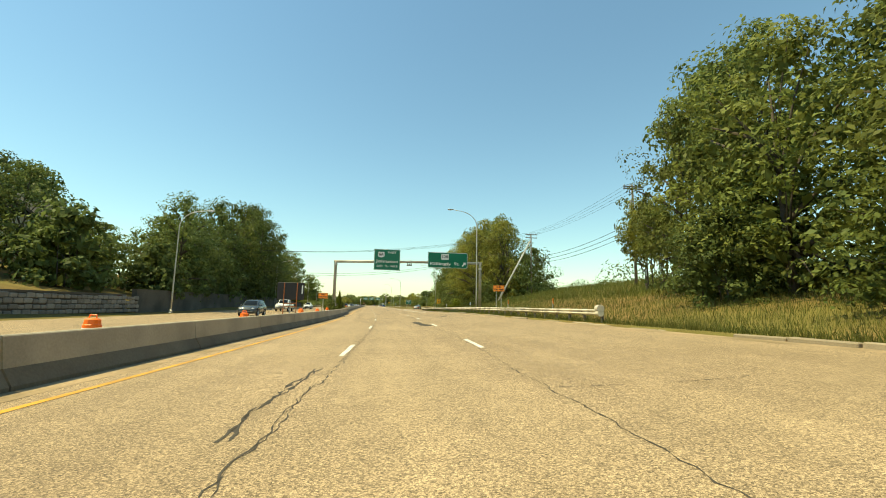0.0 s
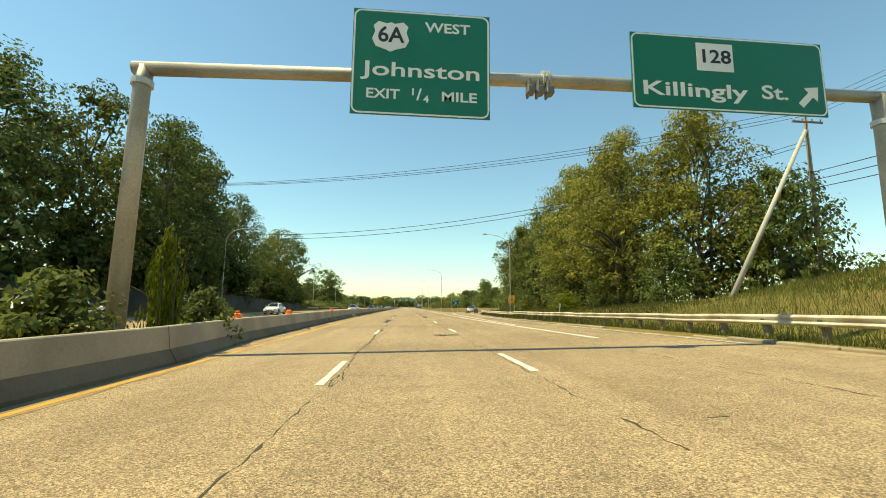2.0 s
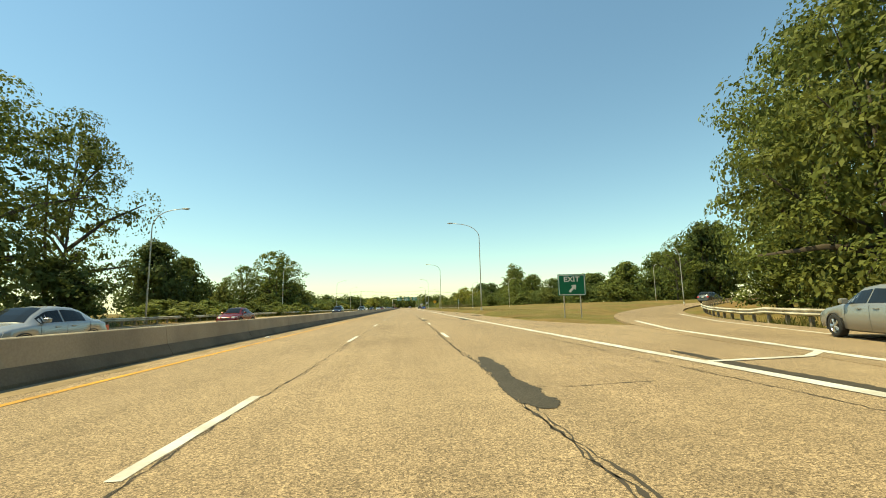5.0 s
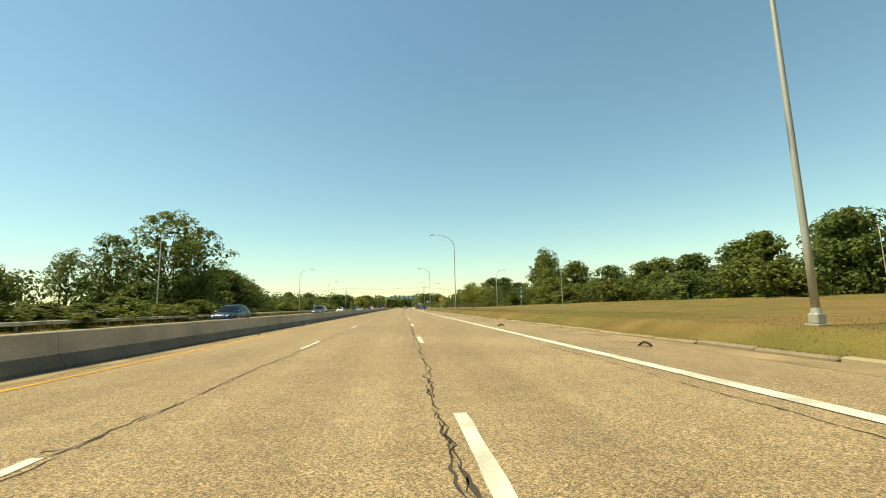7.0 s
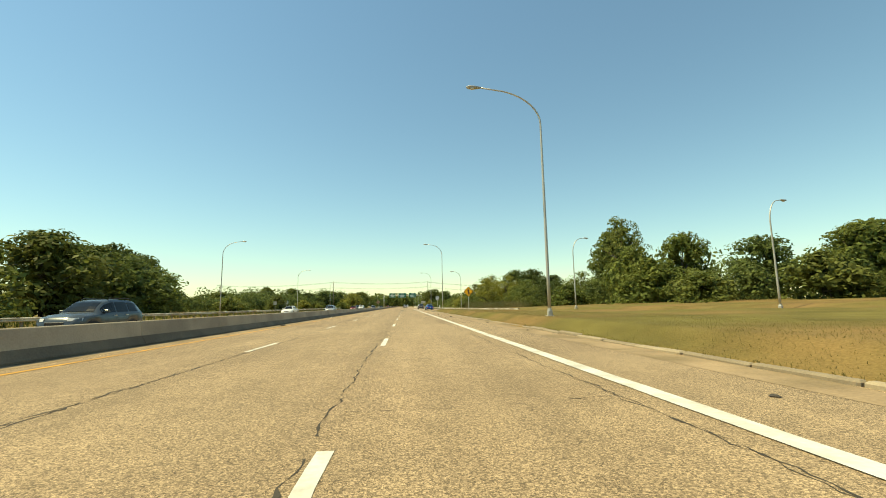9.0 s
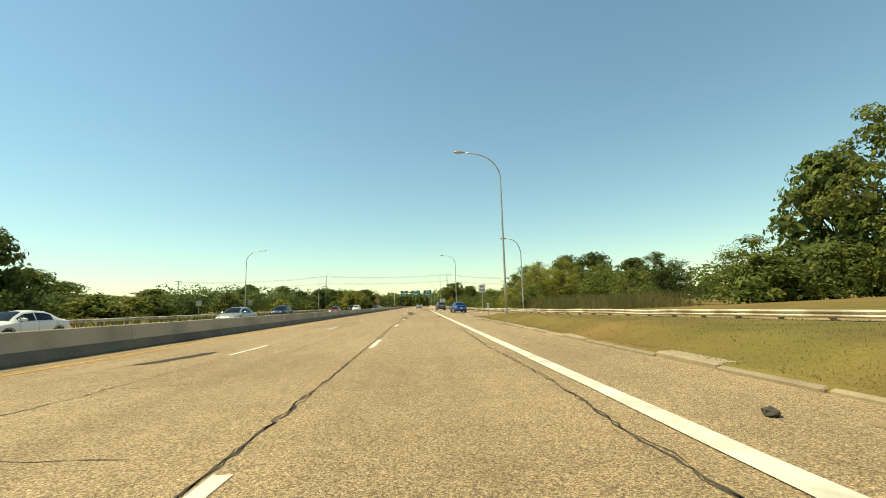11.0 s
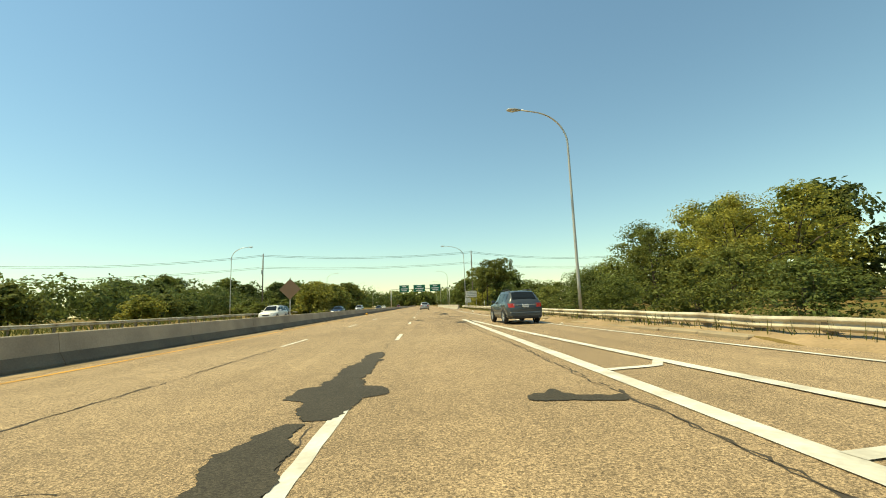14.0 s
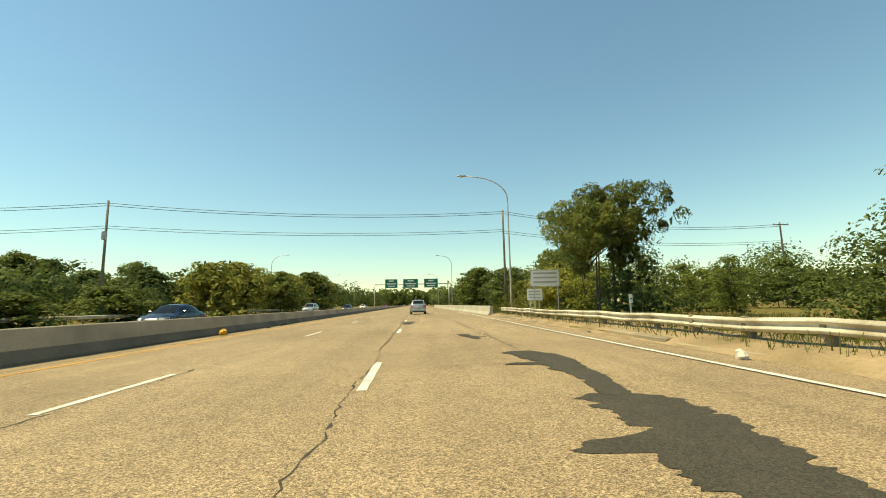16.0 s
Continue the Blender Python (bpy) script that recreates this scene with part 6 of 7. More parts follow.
# far woods and hills: many leaf clumps in one sheet of stuff
def far_wood(name, spans, leaf, label, seed):
    """Wooded ridges: spans of (x0, y0, x1, y1, height, depth, count)."""
    rng = np.random.default_rng(seed)
    vs = []
    for x0, y0, x1, y1, hgt, depth, count, size in spans:
        crowns = max(8, int(count / (190 * max(1.0, (0.45 / size) ** 2))))
        u = (np.arange(crowns) + rng.uniform(0.1, 0.9, crowns)) / crowns
        top = 0.84 + 0.10 * np.sin(u * 23 + x0) + 0.07 * np.sin(u * 61 + y0) + rng.uniform(-0.16, 0.10, crowns)
        h = hgt * top
        r = np.minimum(max(size, 0.45) * rng.uniform(6.0, 9.5, crowns), h * 0.62)
        px, py = x0 + (x1 - x0) * u + rng.normal(0, depth, crowns), y0 + (y1 - y0) * u + rng.normal(0, depth, crowns)
        k = np.repeat(np.arange(crowns), count // crowns)
        d = rng.normal(size=(len(k), 3))
        d /= np.linalg.norm(d, axis=1, keepdims=True)
        lump = 1 + 0.13 * np.sin(5 * np.arctan2(d[:, 1], d[:, 0]) + k) * np.sin(4 * d[:, 2] + 2.0 * k)
        rad = lump * (0.80 + 0.20 * rng.random(len(k)))
        c = np.stack([px[k] + d[:, 0] * r[k] * rad, py[k] + d[:, 1] * r[k] * rad, h[k] * (0.52 + 0.48 * d[:, 2] * rad) + 0.2], 1)
        vs.append(leaf_cards(c, d + np.array([0, 0, 0.3]), size, rng, 1.0, 0.45).reshape(-1, 3))
    v = np.concatenate(vs)
    ob = new(name, fast_mesh(name, v, np.arange(len(v)).reshape(-1, 4), M[leaf]))
    return tagged(ob, label, "woods", kind="stuff")


far_wood("far_woods", [(-112, 395, -95, 450, 7.3, 4, 4000, 0.6), (-95, 450, -60, 560, 13.4, 4, 8000, 0.65), (-60, 545, -28, 760, 15.9, 4, 9000, 0.8), (26, 520, 22, 760, 11.0, 4, 9000, 0.8), (72, 380, 46, 520, 11.0, 4, 22000, 0.28), (84, 210, 74, 380, 11.0, 4, 12000, 0.45), (-62, 180, -58, 340, 11.0, 4, 10000, 0.45), (54, 60, 78, 200, 10.5, 4, 18000, 0.32), (-66, 330, -60, 400, 6.1, 3, 6000, 0.4), (-60, 400, -48, 530, 8.5, 3, 10000, 0.45), (-62, -10, -54, 170, 14.6, 4, 9000, 0.45), (90, 215, 66, 172, 17.1, 4, 7000, 0.45), (70, 222, 52, 335, 9.0, 3, 16000, 0.36), (60, 235, 44, 345, 6.7, 2.5, 10000, 0.3)], "leaf_dark", "distant belt of dark green woods", 3)
far_wood("far_hills", [(-420, 900, 20, 1080, 26, 14, 9000, 3.0), (-60, 1080, 420, 960, 28, 14, 9000, 3.0), (-60, 800, 70, 830, 17, 8, 3500, 2.0), (-500, 620, -130, 760, 15, 9, 5000, 2.2), (120, 560, 500, 760, 15, 9, 5000, 2.2)], "leaf", "wooded hills on the horizon", 4)


# ---- grass ----
def grass(name, seed, count, where, height, label, mat="grass", width=0.035, sway=0.28):
    """Blades in one sheet of stuff; where(rng, n) gives places."""
    rng = np.random.default_rng(seed)
    xy = where(rng, count)
    z = np.array([land(x, y) for x, y in xy])
    h = height * rng.uniform(0.45, 1.25, len(xy))
    a = rng.uniform(0, 2 * math.pi, len(xy))
    lean = rng.normal(0, sway, (len(xy), 2)) * h[:, None]
    side = np.stack([np.cos(a), np.sin(a)], 1) * width * rng.uniform(0.6, 1.6, len(xy))[:, None]
    v = np.empty((len(xy), 4, 3))
    v[:, 0, :2], v[:, 0, 2] = xy - side, z - 0.03
    v[:, 1, :2], v[:, 1, 2] = xy + side, z - 0.03
    v[:, 2, :2], v[:, 2, 2] = xy + side * 0.3 + lean, z + h
    v[:, 3, :2], v[:, 3, 2] = xy - side * 0.3 + lean, z + h * 0.97
    ob = new(name, fast_mesh(name, v.reshape(-1, 3), np.arange(len(xy) * 4).reshape(-1, 4), M[mat]))
    return tagged(ob, label, "grass", kind="stuff")


def verge(y0, y1, d0, d1, power=1.0):
    def where(rng, n):
        y = rng.uniform(y0, y1, n)
        d = d0 + (d1 - d0) * rng.random(n) ** power
        xy = np.stack([np.array([EDGE(v) for v in y]) + d, y], 1)
        keep = np.array([ramp_near(*q) > 3.3 if q[1] > 92 else True for q in xy])
        return xy[keep]
    return where


grass("tall_grass", 1, 52000, verge(-12, 78, 0.45, 13, 1.25), 0.34, "tall olive grass on the bank behind the guard rail", width=0.009)
grass("tall_grass", 9, 26000, verge(-5, 80, 10, 24, 0.9), 0.5, "rank olive grass along the top of the bank", width=0.02)
grass("rail_weeds", 8, 16000, verge(-10, 112, 0.18, 1.0, 1.0), 0.2, "rank weeds under the guard rail", width=0.009)
grass("tall_grass", 2, 36000, verge(78, 150, 0.8, 10, 1.2), 0.34, "tall grass between the guard rail and the trees", width=0.012)
grass("island_grass", 3, 80000, verge(160, 318, 0.12, 8, 1.7), 0.034, "short mown grass on the island", "turf", 0.006, 0.9)
grass("kerb_weeds", 4, 9000, verge(338, 445, 0.25, 2.2, 1.0), 0.40, "weeds along the kerb and guard rail", width=0.012)
grass("reeds", 5, 9000, lambda rng, n: np.stack([rng.uniform(17.5, 29, n), rng.uniform(316, 338, n)], 1), 1.5, "tall dry reeds behind the guard rail", "reed", 0.014, 0.16)
grass("bank_grass", 6, 30000, verge(384, 450, 1.0, 8, 1.2), 0.45, "rank grass behind the guard rail", width=0.013)
grass("far_verge_grass", 7, 9000, lambda rng, n: np.stack([rng.uniform(-30, -26.2, n), rng.uniform(170, 420, n)], 1), 0.4, "rank grass beyond the oncoming lanes", width=0.04)


# ---- vehicles ----
def car_paint(name, base, metal=0.3, rough=0.25):
    return material(name, base, rough, metal, vary=0.04, scale=0.6, fine=120, spec=0.6)


M["paint_blue"] = car_paint("bright blue car paint", (0.012, 0.085, 0.33))
M["paint_grey"] = car_paint("blue-grey car paint", (0.075, 0.09, 0.10))
M["paint_silver"] = car_paint("silver car paint", (0.40, 0.41, 0.41), 0.5)
M["paint_white"] = car_paint("white car paint", (0.75, 0.75, 0.72), 0.0)
M["paint_red"] = car_paint("dark red car paint", (0.17, 0.02, 0.02))
M["paint_navy"] = car_paint("dark blue car paint", (0.02, 0.035, 0.07))
M["paint_black"] = car_paint("black car paint", (0.02, 0.021, 0.023))
M["paint_tan"] = car_paint("dull silver car paint", (0.30, 0.30, 0.28), 0.4)

# shapes: stations along the length as (y, lower z, belt z, roof z, half width at belt, half width at roof)
SHAPES = {
    "sedan": dict(length=4.6, width=0.89, wheel=0.325, axles=(0.95, 3.6), rows=[(0.0, 0.36, 0.62, 0.66, 0.70, 0.50), (0.10, 0.24, 0.72, 0.86, 0.82, 0.66), (0.35, 0.20, 0.90, 0.99, 0.87, 0.72), (0.75, 0.19, 0.95, 1.06, 0.89, 0.70), (1.15, 0.19, 0.95, 1.30, 0.89, 0.60), (1.55, 0.19, 0.94, 1.43, 0.89, 0.58), (2.1, 0.19, 0.93, 1.47, 0.89, 0.58), (2.7, 0.19, 0.92, 1.41, 0.89, 0.57), (3.1, 0.19, 0.92, 1.18, 0.89, 0.62), (3.42, 0.19, 0.90, 0.96, 0.89, 0.74), (4.0, 0.20, 0.82, 0.88, 0.87, 0.70), (4.42, 0.22, 0.68, 0.74, 0.80, 0.60), (4.6, 0.34, 0.55, 0.58, 0.62, 0.46)], rear=(0.72, 1.55), cabin=(1.05, 3.20), front=(2.62, 3.42)),
    "suv": dict(length=4.75, width=0.95, wheel=0.37, axles=(0.98, 3.75), rows=[(0.0, 0.42, 0.80, 0.98, 0.78, 0.66), (0.08, 0.30, 0.98, 1.16, 0.90, 0.74), (0.22, 0.26, 1.08, 1.34, 0.93, 0.72), (0.55, 0.25, 1.10, 1.62, 0.95, 0.66), (0.85, 0.25, 1.09, 1.70, 0.95, 0.66), (1.6, 0.25, 1.07, 1.73, 0.95, 0.67), (2.4, 0.25, 1.05, 1.71, 0.95, 0.67), (2.85, 0.25, 1.05, 1.60, 0.95, 0.66), (3.2, 0.25, 1.04, 1.36, 0.95, 0.70), (3.5, 0.25, 1.03, 1.10, 0.95, 0.80), (4.2, 0.27, 0.96, 1.03, 0.92, 0.76), (4.6, 0.30, 0.82, 0.90, 0.84, 0.66), (4.75, 0.42, 0.62, 0.66, 0.66, 0.5)], rear=(0.10, 0.62), cabin=(0.5, 3.3), front=(2.72, 3.5)),
    "pickup": dict(length=5.7, width=0.99, wheel=0.40, axles=(1.15, 4.65), rows=[(0.0, 0.52, 0.98, 1.02, 0.92, 0.90), (0.06, 0.45, 1.08, 1.12, 0.97, 0.95), (0.6, 0.45, 1.10, 1.14, 0.99, 0.96), (1.9, 0.45, 1.10, 1.14, 0.99, 0.96), (2.02, 0.42, 1.12, 1.50, 0.99, 0.74), (2.2, 0.42, 1.12, 1.82, 0.99, 0.70), (2.6, 0.42, 1.12, 1.88, 0.99, 0.70), (3.5, 0.42, 1.12, 1.86, 0.99, 0.70), (3.9, 0.42, 1.12, 1.55, 0.99, 0.74), (4.2, 0.42, 1.12, 1.20, 0.99, 0.84), (5.2, 0.44, 1.08, 1.14, 0.97, 0.84), (5.58, 0.46, 0.95, 1.02, 0.92, 0.74), (5.7, 0.55, 0.80, 0.84, 0.80, 0.66)], rear=(1.98, 2.22), cabin=(2.1, 3.95), front=(3.5, 4.2)),
}
WHEELS = {}


def wheel_meshes(r):
    if r in WHEELS:
        return WHEELS[r]
    n = 24
    prof = [(r * 0.64, -0.10), (r * 0.90, -0.115), (r * 0.99, -0.09), (r, 0.0), (r * 0.99, 0.09), (r * 0.90, 0.115), (r * 0.64, 0.10)]
    ring = lambda rr, x: [(x, rr * math.cos(2 * math.pi * k / n), rr * math.sin(2 * math.pi * k / n)) for k in range(n)]  # noqa: E731
    tyre = Build().loft([ring(a, x) for a, x in prof], cap=False).mesh("tyre", M["rubber"], True)
    rim = Build()
    rim.loft([ring(r * 0.65, -0.095), ring(r * 0.62, -0.08), ring(r * 0.60, 0.06), ring(r * 0.65, 0.095)], cap=False)
    rim.loft([ring(r * 0.16, -0.095), ring(r * 0.15, -0.06)])
    for k in range(5):
        a = 2 * math.pi * k / 5
        for d in (-0.14, 0.14):
            rim.tube([(-0.085, r * 0.12 * math.cos(a), r * 0.12 * math.sin(a)), (-0.09, r * 0.62 * math.cos(a + d), r * 0.62 * math.sin(a + d))], [0.026, 0.02], 5)
    disc = Build().loft([ring(r * 0.58, -0.03), ring(r * 0.58, 0.03)]).mesh("disc", M["black_plastic"])
    WHEELS[r] = (tyre, rim.mesh("rim", M["chrome"], False), disc)
    return WHEELS[r]


def section(row, shape):
    y, z0, zb, zr, wb, wr = row
    zm = z0 + (zb - z0) * 0.5
    half = [(wb * 0.80, z0), (wb * 0.97, z0 + 0.07), (wb * 1.0, zm), (wb * 0.985, zb - 0.06), (wb * 0.955, zb), (wr + (wb * 0.955 - wr) * 0.06, zr - 0.07), (wr * 0.93, zr - 0.015), (wr * 0.45, zr + 0.012)]
    return [(x, y, z) for x, z in half] + [(-x, y, z) for x, z in half[::-1]]


def section_at(shape, y):
    rows = shape["rows"]
    out = [float(np.interp(y, [r[0] for r in rows], [r[k] for r in rows])) for k in range(6)]
    return section(out, shape)


def car(kind, paint, m, label, group="", rear_detail=True, roof_load=False):
    """A car with its tail at y = 0 and its nose at larger y, wheels on z = 0."""
    s = SHAPES[kind]
    th = thing({"sedan": "sedan_car", "suv": "suv_car", "pickup": "pickup_truck"}[kind], m, label, "car" if kind != "pickup" else "truck", group)
    rows = s["rows"]
    ys = sorted(set([r[0] for r in rows] + [float(v) for v in np.arange(0.2, s["length"] - 0.1, 0.11)]))
    rings = [section_at(s, y) for y in ys]
    r = s["wheel"]
    # wheel arches: lift the sill over each axle
    for ring, y in zip(rings, ys):
        for ax in s["axles"]:
            d = abs(y - ax)
            if d < r * 1.22:
                lift = math.sqrt((r * 1.22) ** 2 - d * d) + r
                for k in (0, 1, 14, 15):
                    x, yy, z = ring[k]
                    ring[k] = (x, yy, max(z, min(lift, ring[2][2] - 0.01 if k in (1, 14) else lift)))
    body = part("body", Build().loft(rings), M[paint], th, smooth=True)
    # glass patches a little proud of the shell
    def side_glass(y0, y1, sign, tag="side_window"):
        b = Build()
        q = []
        for y in np.linspace(y0, y1, 7):
            sec = section_at(s, float(y))
            lo, hi = Vector(sec[4]), Vector(sec[5])
            if hi.z - lo.z < 0.12:
                continue
            a, c = lo.lerp(hi, 0.10), lo.lerp(hi, 0.90)
            q.append([(sign * (a.x + 0.008), y, a.z), (sign * (c.x + 0.008), y, c.z + 0.004)])
        if len(q) > 1:
            part(tag, b.loft(q, closed=False), M["glass"], body)
    c0, c1 = s["cabin"]
    span = (c1 - c0)
    cuts = [c0 + span * f for f in ((0.04, 0.27, 0.30, 0.60, 0.63, 0.96) if kind == "suv" else (0.10, 0.52, 0.55, 0.95))]
    for sign in (1, -1):
        for k in range(0, len(cuts), 2):
            side_glass(cuts[k], cuts[k + 1], sign)
    for tag, (y0, y1) in (("rear_window", s["rear"]), ("windscreen", s["front"])):
        q = []
        for y in np.linspace(y0 + 0.06, y1 - 0.06, 6):
            sec = section_at(s, float(y))
            a = Vector(sec[6])
            mid = Vector(sec[7])
            up = 0.014
            back = -0.014 if tag == "rear_window" else 0.014
            q.append([(k * a.x * 0.93, y + back, (a.z if abs(k) > 0.6 else mid.z) + up) for k in (-1, -0.5, 0.5, 1)])
        part(tag, Build().loft(q, closed=False), M["glass"], body)
    tyre, rim, disc = wheel_meshes(r)
    for ax in s["axles"]:
        for sign in (-1, 1):
            w = part("wheel", tyre, None, th, m=pose(sign * (s["width"] - 0.10), ax, r, 0, 0, 0 if sign < 0 else 180))
            part("rim", rim, None, w)
            part("disc", disc, None, w)
            # dark ring added for the shade in the gap round the tyre
            ring = [[(sign * (s["width"] * 0.9 + 0.1 * (q > 0)), ax + r * k * math.cos(a), r + r * k * math.sin(a)) for q, k in ((0, 1.16), (1, 1.15), (1, 1.06), (0, 1.05))] for a in np.linspace(-0.35, math.pi + 0.35, 15)]
            part("wheel_arch", Build().loft(ring), M["black_plastic"], body)
    for y in (c0 + span * 0.02, c0 + span * (0.32 if kind == "suv" else 0.48), c0 + span * (0.62 if kind == "suv" else 0.94)):
        for sign in (-1, 1):
            q = [[(sign * (x + 0.004), yy + dy, z) for x, yy, z in section_at(s, y)[1:5]] for dy in (-0.006, 0.006)]
            part("door_seam", Build().loft(q, closed=False), M["black_plastic"], body)
    L, W = s["length"], s["width"]
    tz = rows[1][2] if kind != "pickup" else 0.95
    for sign in (-1, 1):
        sec = section_at(s, 0.10)
        tl = Build()
        x1, x0 = W * 0.93, W * (0.60 if kind != "pickup" else 0.80)
        q = []
        for x, y in ((x0, 0.035), ((x0 + x1) / 2, 0.05), (x1 * 0.975, 0.10), (x1 * 1.035, 0.34)):
            q.append([(sign * x, y - 0.05 if x < x1 * 0.99 else y, tz - 0.13 + (0.03 if y > 0.2 else 0)), (sign * x, y - 0.03 if x < x1 * 0.99 else y, tz + 0.07)])
        part("tail_lamp", tl.loft(q, closed=False), M["tail"], body, "red tail lamp")
        hl = Build()
        q = []
        for x, y in ((W * 0.50, L - 0.10), (W * 0.74, L - 0.18), (W * 0.93, L - 0.42)):
            q.append([(sign * x, y + 0.06, rows[-2][2] - 0.06), (sign * x, y + 0.0, rows[-2][2] + 0.07)])
        part("head_lamp", hl.loft(q, closed=False), M["head"], body, "clear head lamp")
        my = s["front"][1] - 0.45
        part("mirror", Build().box(W * 0.94, W * 0.94 + 0.2, my - 0.08, my + 0.06, rows[5][2] + 0.02, rows[5][2] + 0.17, 0.03, m=Matrix.Diagonal((sign, 1, 1, 1))), M[paint], body)
        for f in (0.36, 0.66):
            hy = c0 + span * f
            zb = section_at(s, hy)[3][2] - 0.04
            part("door_handle", Build().box(W * 0.985, W * 0.985 + 0.03, hy - 0.1, hy + 0.1, zb - 0.018, zb + 0.018, 0.008, m=Matrix.Diagonal((sign, 1, 1, 1))), M["chrome"] if kind == "suv" else M[paint], body)
    bumper = part("rear_bumper", Build().box(-W * 0.86, W * 0.86, -0.07, 0.2, rows[0][1] - 0.05, rows[0][1] + 0.20, 0.05), M[paint] if kind != "pickup" else M["chrome"], th, "" if kind != "pickup" else "bright bumper")
    if kind != "pickup":
        part("bumper_insert", Build().box(-W * 0.72, W * 0.72, -0.055, 0.2, rows[0][1] - 0.14, rows[0][1] + 0.03, 0.03), M["black_plastic"], bumper, "dark lower insert")
    part("front_bumper", Build().box(-W * 0.70, W * 0.70, L - 0.24, L + 0.04, rows[-1][1] - 0.06, rows[-1][1] + 0.10, 0.03), M["black_plastic"], th)
    part("grille", Build().box(-W * 0.42, W * 0.42, L - 0.12, L + 0.015, rows[-1][2] - 0.04, rows[-1][2] + 0.10, 0.02), M["black_plastic"], body)
    pz = tz - 0.06
    pl = part("number_plate", Build().box(-0.16, 0.16, -0.075, -0.05, pz - 0.08, pz + 0.08, 0.006), M["sign_white"], body, "pale number plate")
    part("text_bar", Build().box(-0.11, 0.11, -0.079, -0.074, pz - 0.03, pz + 0.03), M["lamp_head"], pl)
    if kind == "suv":
        for sign in (-1, 1):
            part("roof_rail", Build().tube([(sign * 0.60, 0.75, 1.70), (sign * 0.60, 0.9, 1.78), (sign * 0.60, 2.3, 1.79), (sign * 0.60, 2.5, 1.72)], 0.02, 6), M["black_plastic"], body)
        part("rear_trim", Build().box(-0.62, 0.62, -0.02, 0.05, 0.95, 0.99, 0.01), M["chrome"], body)
    if kind == "pickup":
        part("cargo_bed", Build().box(-0.86, 0.86, 0.1, 1.9, 1.118, 1.146), M["black_plastic"], body, "dark open cargo bed")
    return th


def spoiler(parent, z, y):
    for sign in (-1, 1):
        part("spoiler_leg", Build().box(sign * 0.5 - 0.02, sign * 0.5 + 0.02, y, y + 0.2, z - 0.09, z, 0.006), M["paint_blue"], parent)
    part("spoiler_wing", Build().box(-0.60, 0.60, y - 0.03, y + 0.15, z, z + 0.03, 0.015), M["paint_blue"], parent, "slim rear wing")


blue = car("sedan", "paint_blue", pose(9.05, 338.6, 0.02, 0, 0, 5), "bright blue sedan with a small rear wing on the ramp", "cars on the ramp")
spoiler(blue, 1.045, 0.10)
car("suv", "paint_grey", pose(8.0, 371.6, 0.02, 0, 0, 3), "blue-grey sport utility car with red tail lamps", "cars on the ramp")
car("suv", "paint_silver", pose(2.85, 446.0, 0.0), "silver sport utility car ahead in the lane", "cars on the highway")
van = car("suv", "paint_white", pose(3.9, 520.0, 0.0), "white van far ahead in the lane", "cars on the highway")
car("sedan", "paint_tan", pose(12.4, 137.0, ramp_z(12.4, 139) + 0.03, 0, 0, -20), "dull silver sedan on the exit ramp", "cars on the ramp")
car("suv", "paint_grey", pose(47.5, 193.0, ramp_z(47, 193) + 0.03, 0, 0, -62), "grey sport utility car on the distant ramp", "cars on the ramp")
# oncoming cars face the camera: turned round
ONC = "cars across the median"
for kind, paint, x, y, label in (
    ("suv", "paint_grey", -15.0, 51.0, "grey sport utility car in the oncoming lane"), ("pickup", "paint_white", -16.3, 76.0, "white pickup truck in the oncoming lane"),
    ("sedan", "paint_white", -17.5, 112.0, "white sedan in the oncoming lane"), ("sedan", "paint_silver", -11.5, 146.0, "silver sedan in the oncoming lane"), ("sedan", "paint_red", -14.5, 170.0, "dark red sedan in the oncoming lane"),
    ("suv", "paint_navy", -14.0, 222.0, "dark blue sport utility car in the oncoming lane"), ("suv", "paint_grey", -12.5, 254.5, "grey sport utility car in the oncoming lane"), ("sedan", "paint_white", -16.0, 303.0, "white sedan in the oncoming lane"), ("sedan", "paint_silver", -12.0, 318.0, "silver sedan in the oncoming lane"),
    ("suv", "paint_navy", -17.0, 345.0, "dark blue car in the oncoming lane"), ("sedan", "paint_red", -13.0, 364.0, "dark red sedan in the oncoming lane"), ("suv", "paint_white", -14.5, 402.0, "silver minivan in the oncoming lane"), ("sedan", "paint_navy", -11.5, 423.5, "dark blue sedan in the oncoming lane"), ("suv", "paint_black", -17.0, 411.0, "black sport utility car in the oncoming lane"),
    ("suv", "paint_silver", -15.0, 470.0, "silver car far off in the oncoming lane"), ("sedan", "paint_black", -11.5, 486.0, "black sedan far off in the oncoming lane"), ("sedan", "paint_white", -15.0, 540.0, "white sedan far off in the oncoming lane"), ("suv", "paint_red", -11.5, 590.0, "red car far off in the oncoming lane"),
):
    car(kind, paint, pose(x, y, road_z(-8, y) + 0.005, 0, 0, 180), label, ONC)


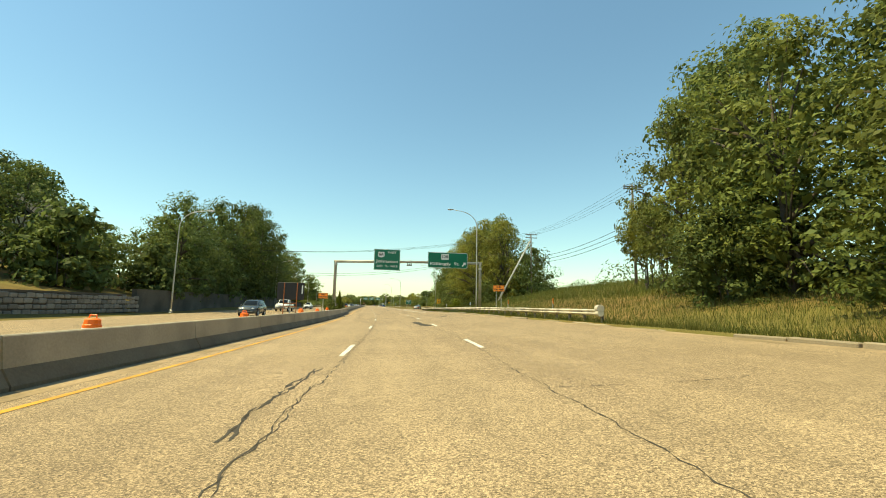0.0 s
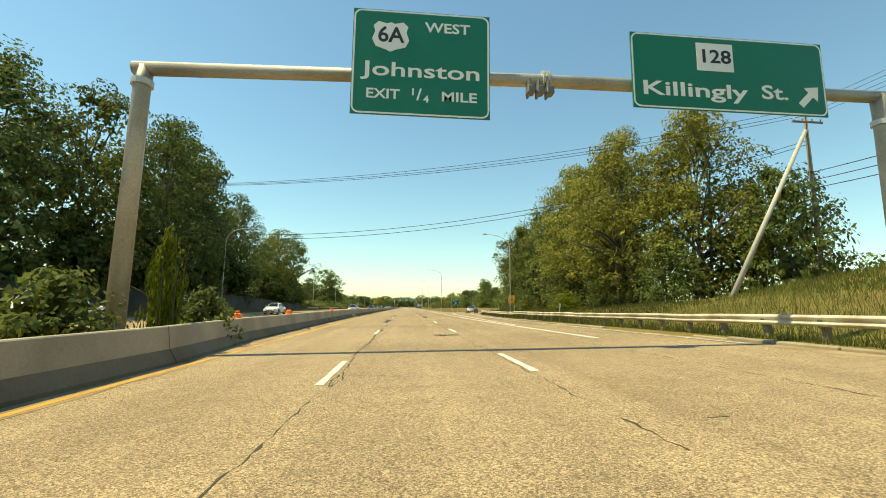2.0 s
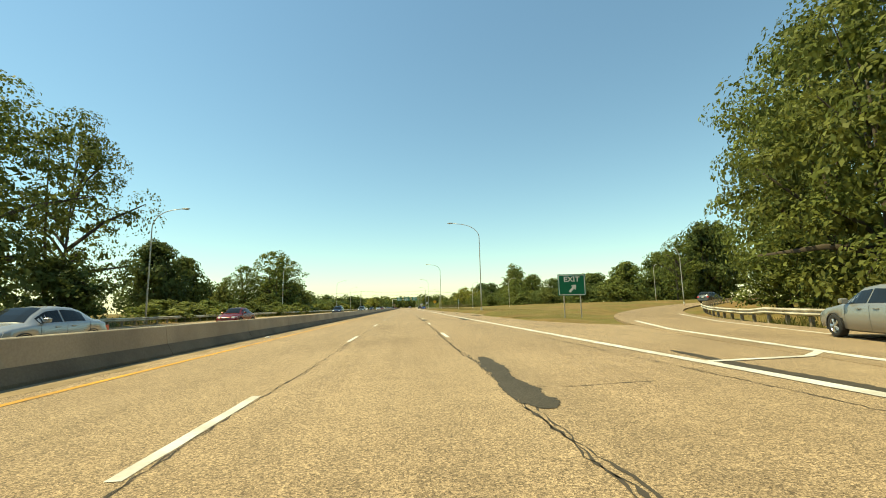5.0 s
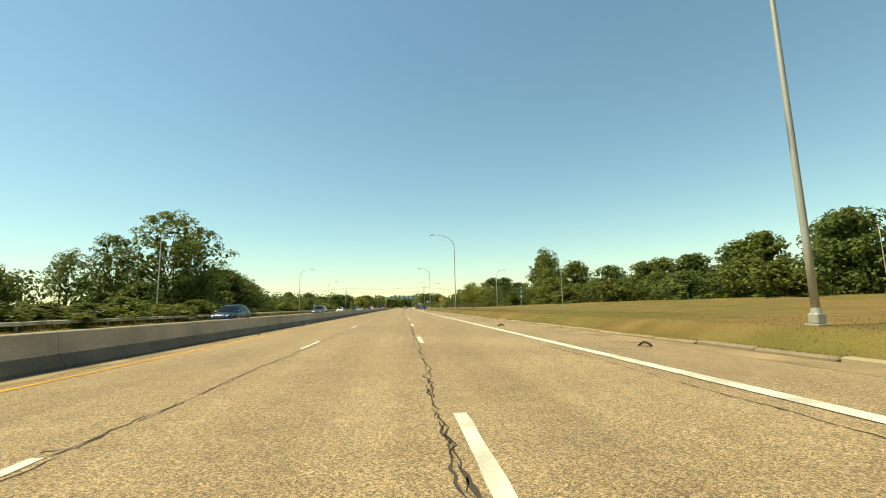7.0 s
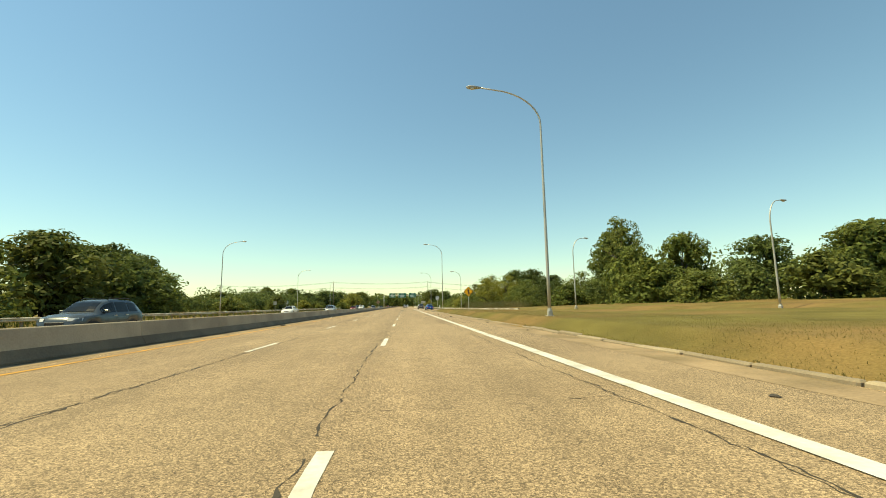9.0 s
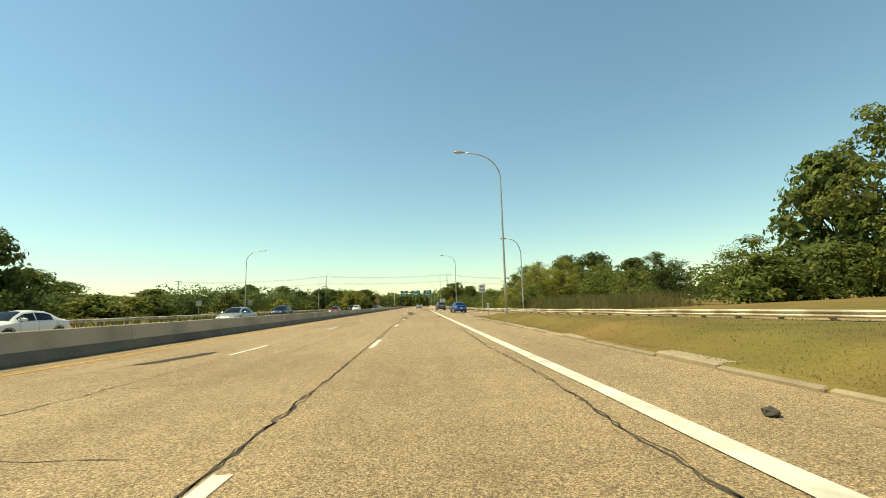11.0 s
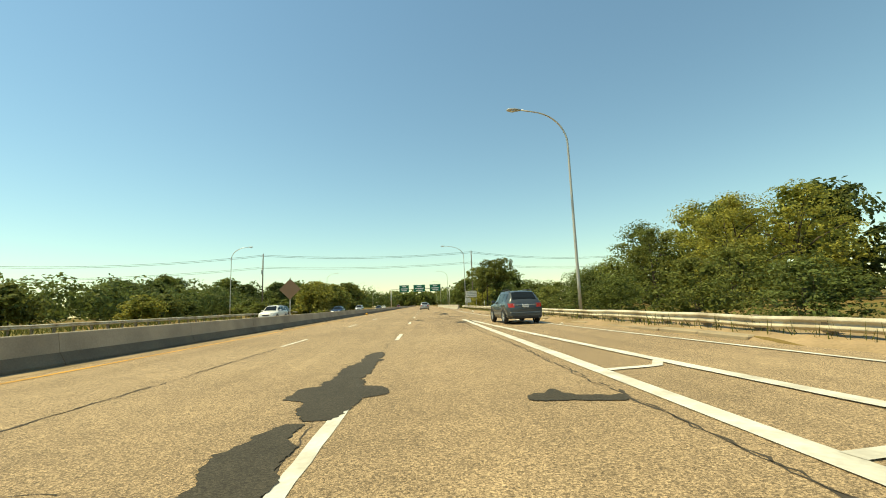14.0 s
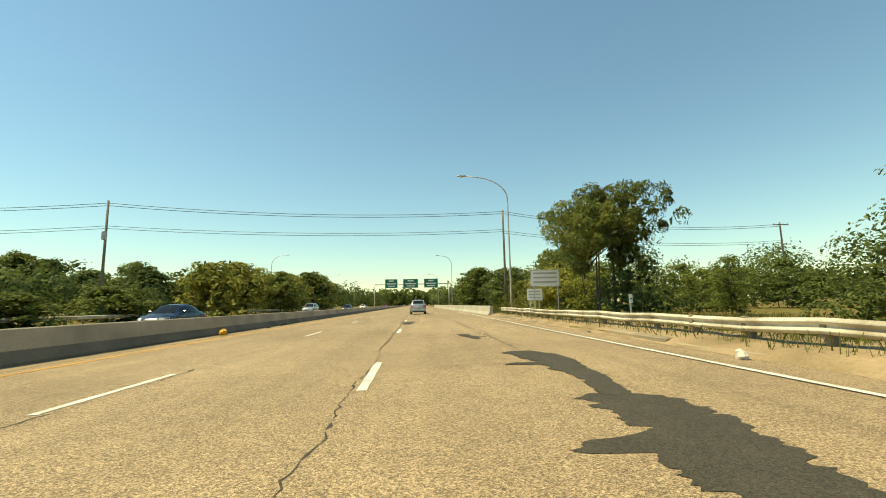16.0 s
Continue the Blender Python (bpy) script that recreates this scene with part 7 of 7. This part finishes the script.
# ---- litter and debris ----
def scrap(x, y, size, mat, label, seed, flat=0.35):
    rnd = random.Random(seed)
    b = Build()
    n = 8
    rings = []
    for h, r in ((0.0, 0.8), (0.35, 1.0), (0.75, 0.75), (1.0, 0.25)):
        rings.append([(size * r * rnd.uniform(0.6, 1.2) * math.cos(2 * math.pi * k / n), size * 0.8 * r * rnd.uniform(0.6, 1.2) * math.sin(2 * math.pi * k / n), size * flat * h * rnd.uniform(0.85, 1.1)) for k in range(n)])
    b.loft(rings)
    return solid("litter", b, M[mat], label, "litter", "litter on the shoulder", m=pose(x, y, road_z(x, y) + 0.004, 0, 0, rnd.uniform(0, 360)))


lit = random.Random(14)
scrap(-5.95, 415.0, 0.26, "litter_yellow", "crumpled yellow plastic piece at the barrier foot", 1, 1.0)
scrap(8.9, 403.4, 0.15, "litter", "torn white plastic bag at the kerb", 2, 1.3)
for k in range(34):
    y = lit.uniform(8, 430)
    scrap(bar_x(y) + lit.uniform(0.1, 0.7), y, lit.uniform(0.05, 0.16), lit.choice(("litter", "litter_dark", "litter_dark")), "small road debris along the barrier foot", k + 10, lit.uniform(0.3, 0.7))
for k in range(26):
    y = lit.uniform(158, 430)
    scrap(EDGE(y) - lit.uniform(0.2, 1.6), y, lit.uniform(0.04, 0.14), lit.choice(("litter", "litter_dark", "litter_dark")), "small road debris on the shoulder", k + 60, lit.uniform(0.3, 0.7))


def tread_piece(x, y, length, turn, seed):
    """A curled strip of shed tyre tread."""
    rnd = random.Random(seed)
    rows = []
    for k in range(10):
        u = k / 9
        h = 0.10 * math.sin(math.pi * u) ** 0.7 + 0.012
        w = 0.09 * rnd.uniform(0.7, 1.1)
        rows.append([(length * (u - 0.5), -w, h * 0.6), (length * (u - 0.5), 0, h + 0.02), (length * (u - 0.5), w, h * 0.7), (length * (u - 0.5), 0, h - 0.02)])
    solid("tyre_tread_piece", Build().loft(rows), M["rubber"], "curled black strip of shed tyre tread", "debris", "litter on the shoulder", m=pose(x, y, road_z(x, y) + 0.002, 0, 0, turn))


tread_piece(8.0, 175.5, 1.0, 15, 1)
tread_piece(6.66, 203.5, 0.5, 40, 2)
tread_piece(7.6, 191.0, 0.35, 120, 3)
# house roof showing between the trees
hs = thing("house", pose(-46, 62, land(-46, 62)), "pale gabled house between the trees", "house")
part("wall", Build().box(-4, 4, -5, 5, 0, 5.5, 0.02), M["concrete_top"], hs)
part("roof", Build().prism([(-4.5, 5.3), (0, 8.8), (4.5, 5.3), (4.3, 5.1), (0, 8.45), (-4.3, 5.1)], -5.4, 5.4), M["wall"], hs)
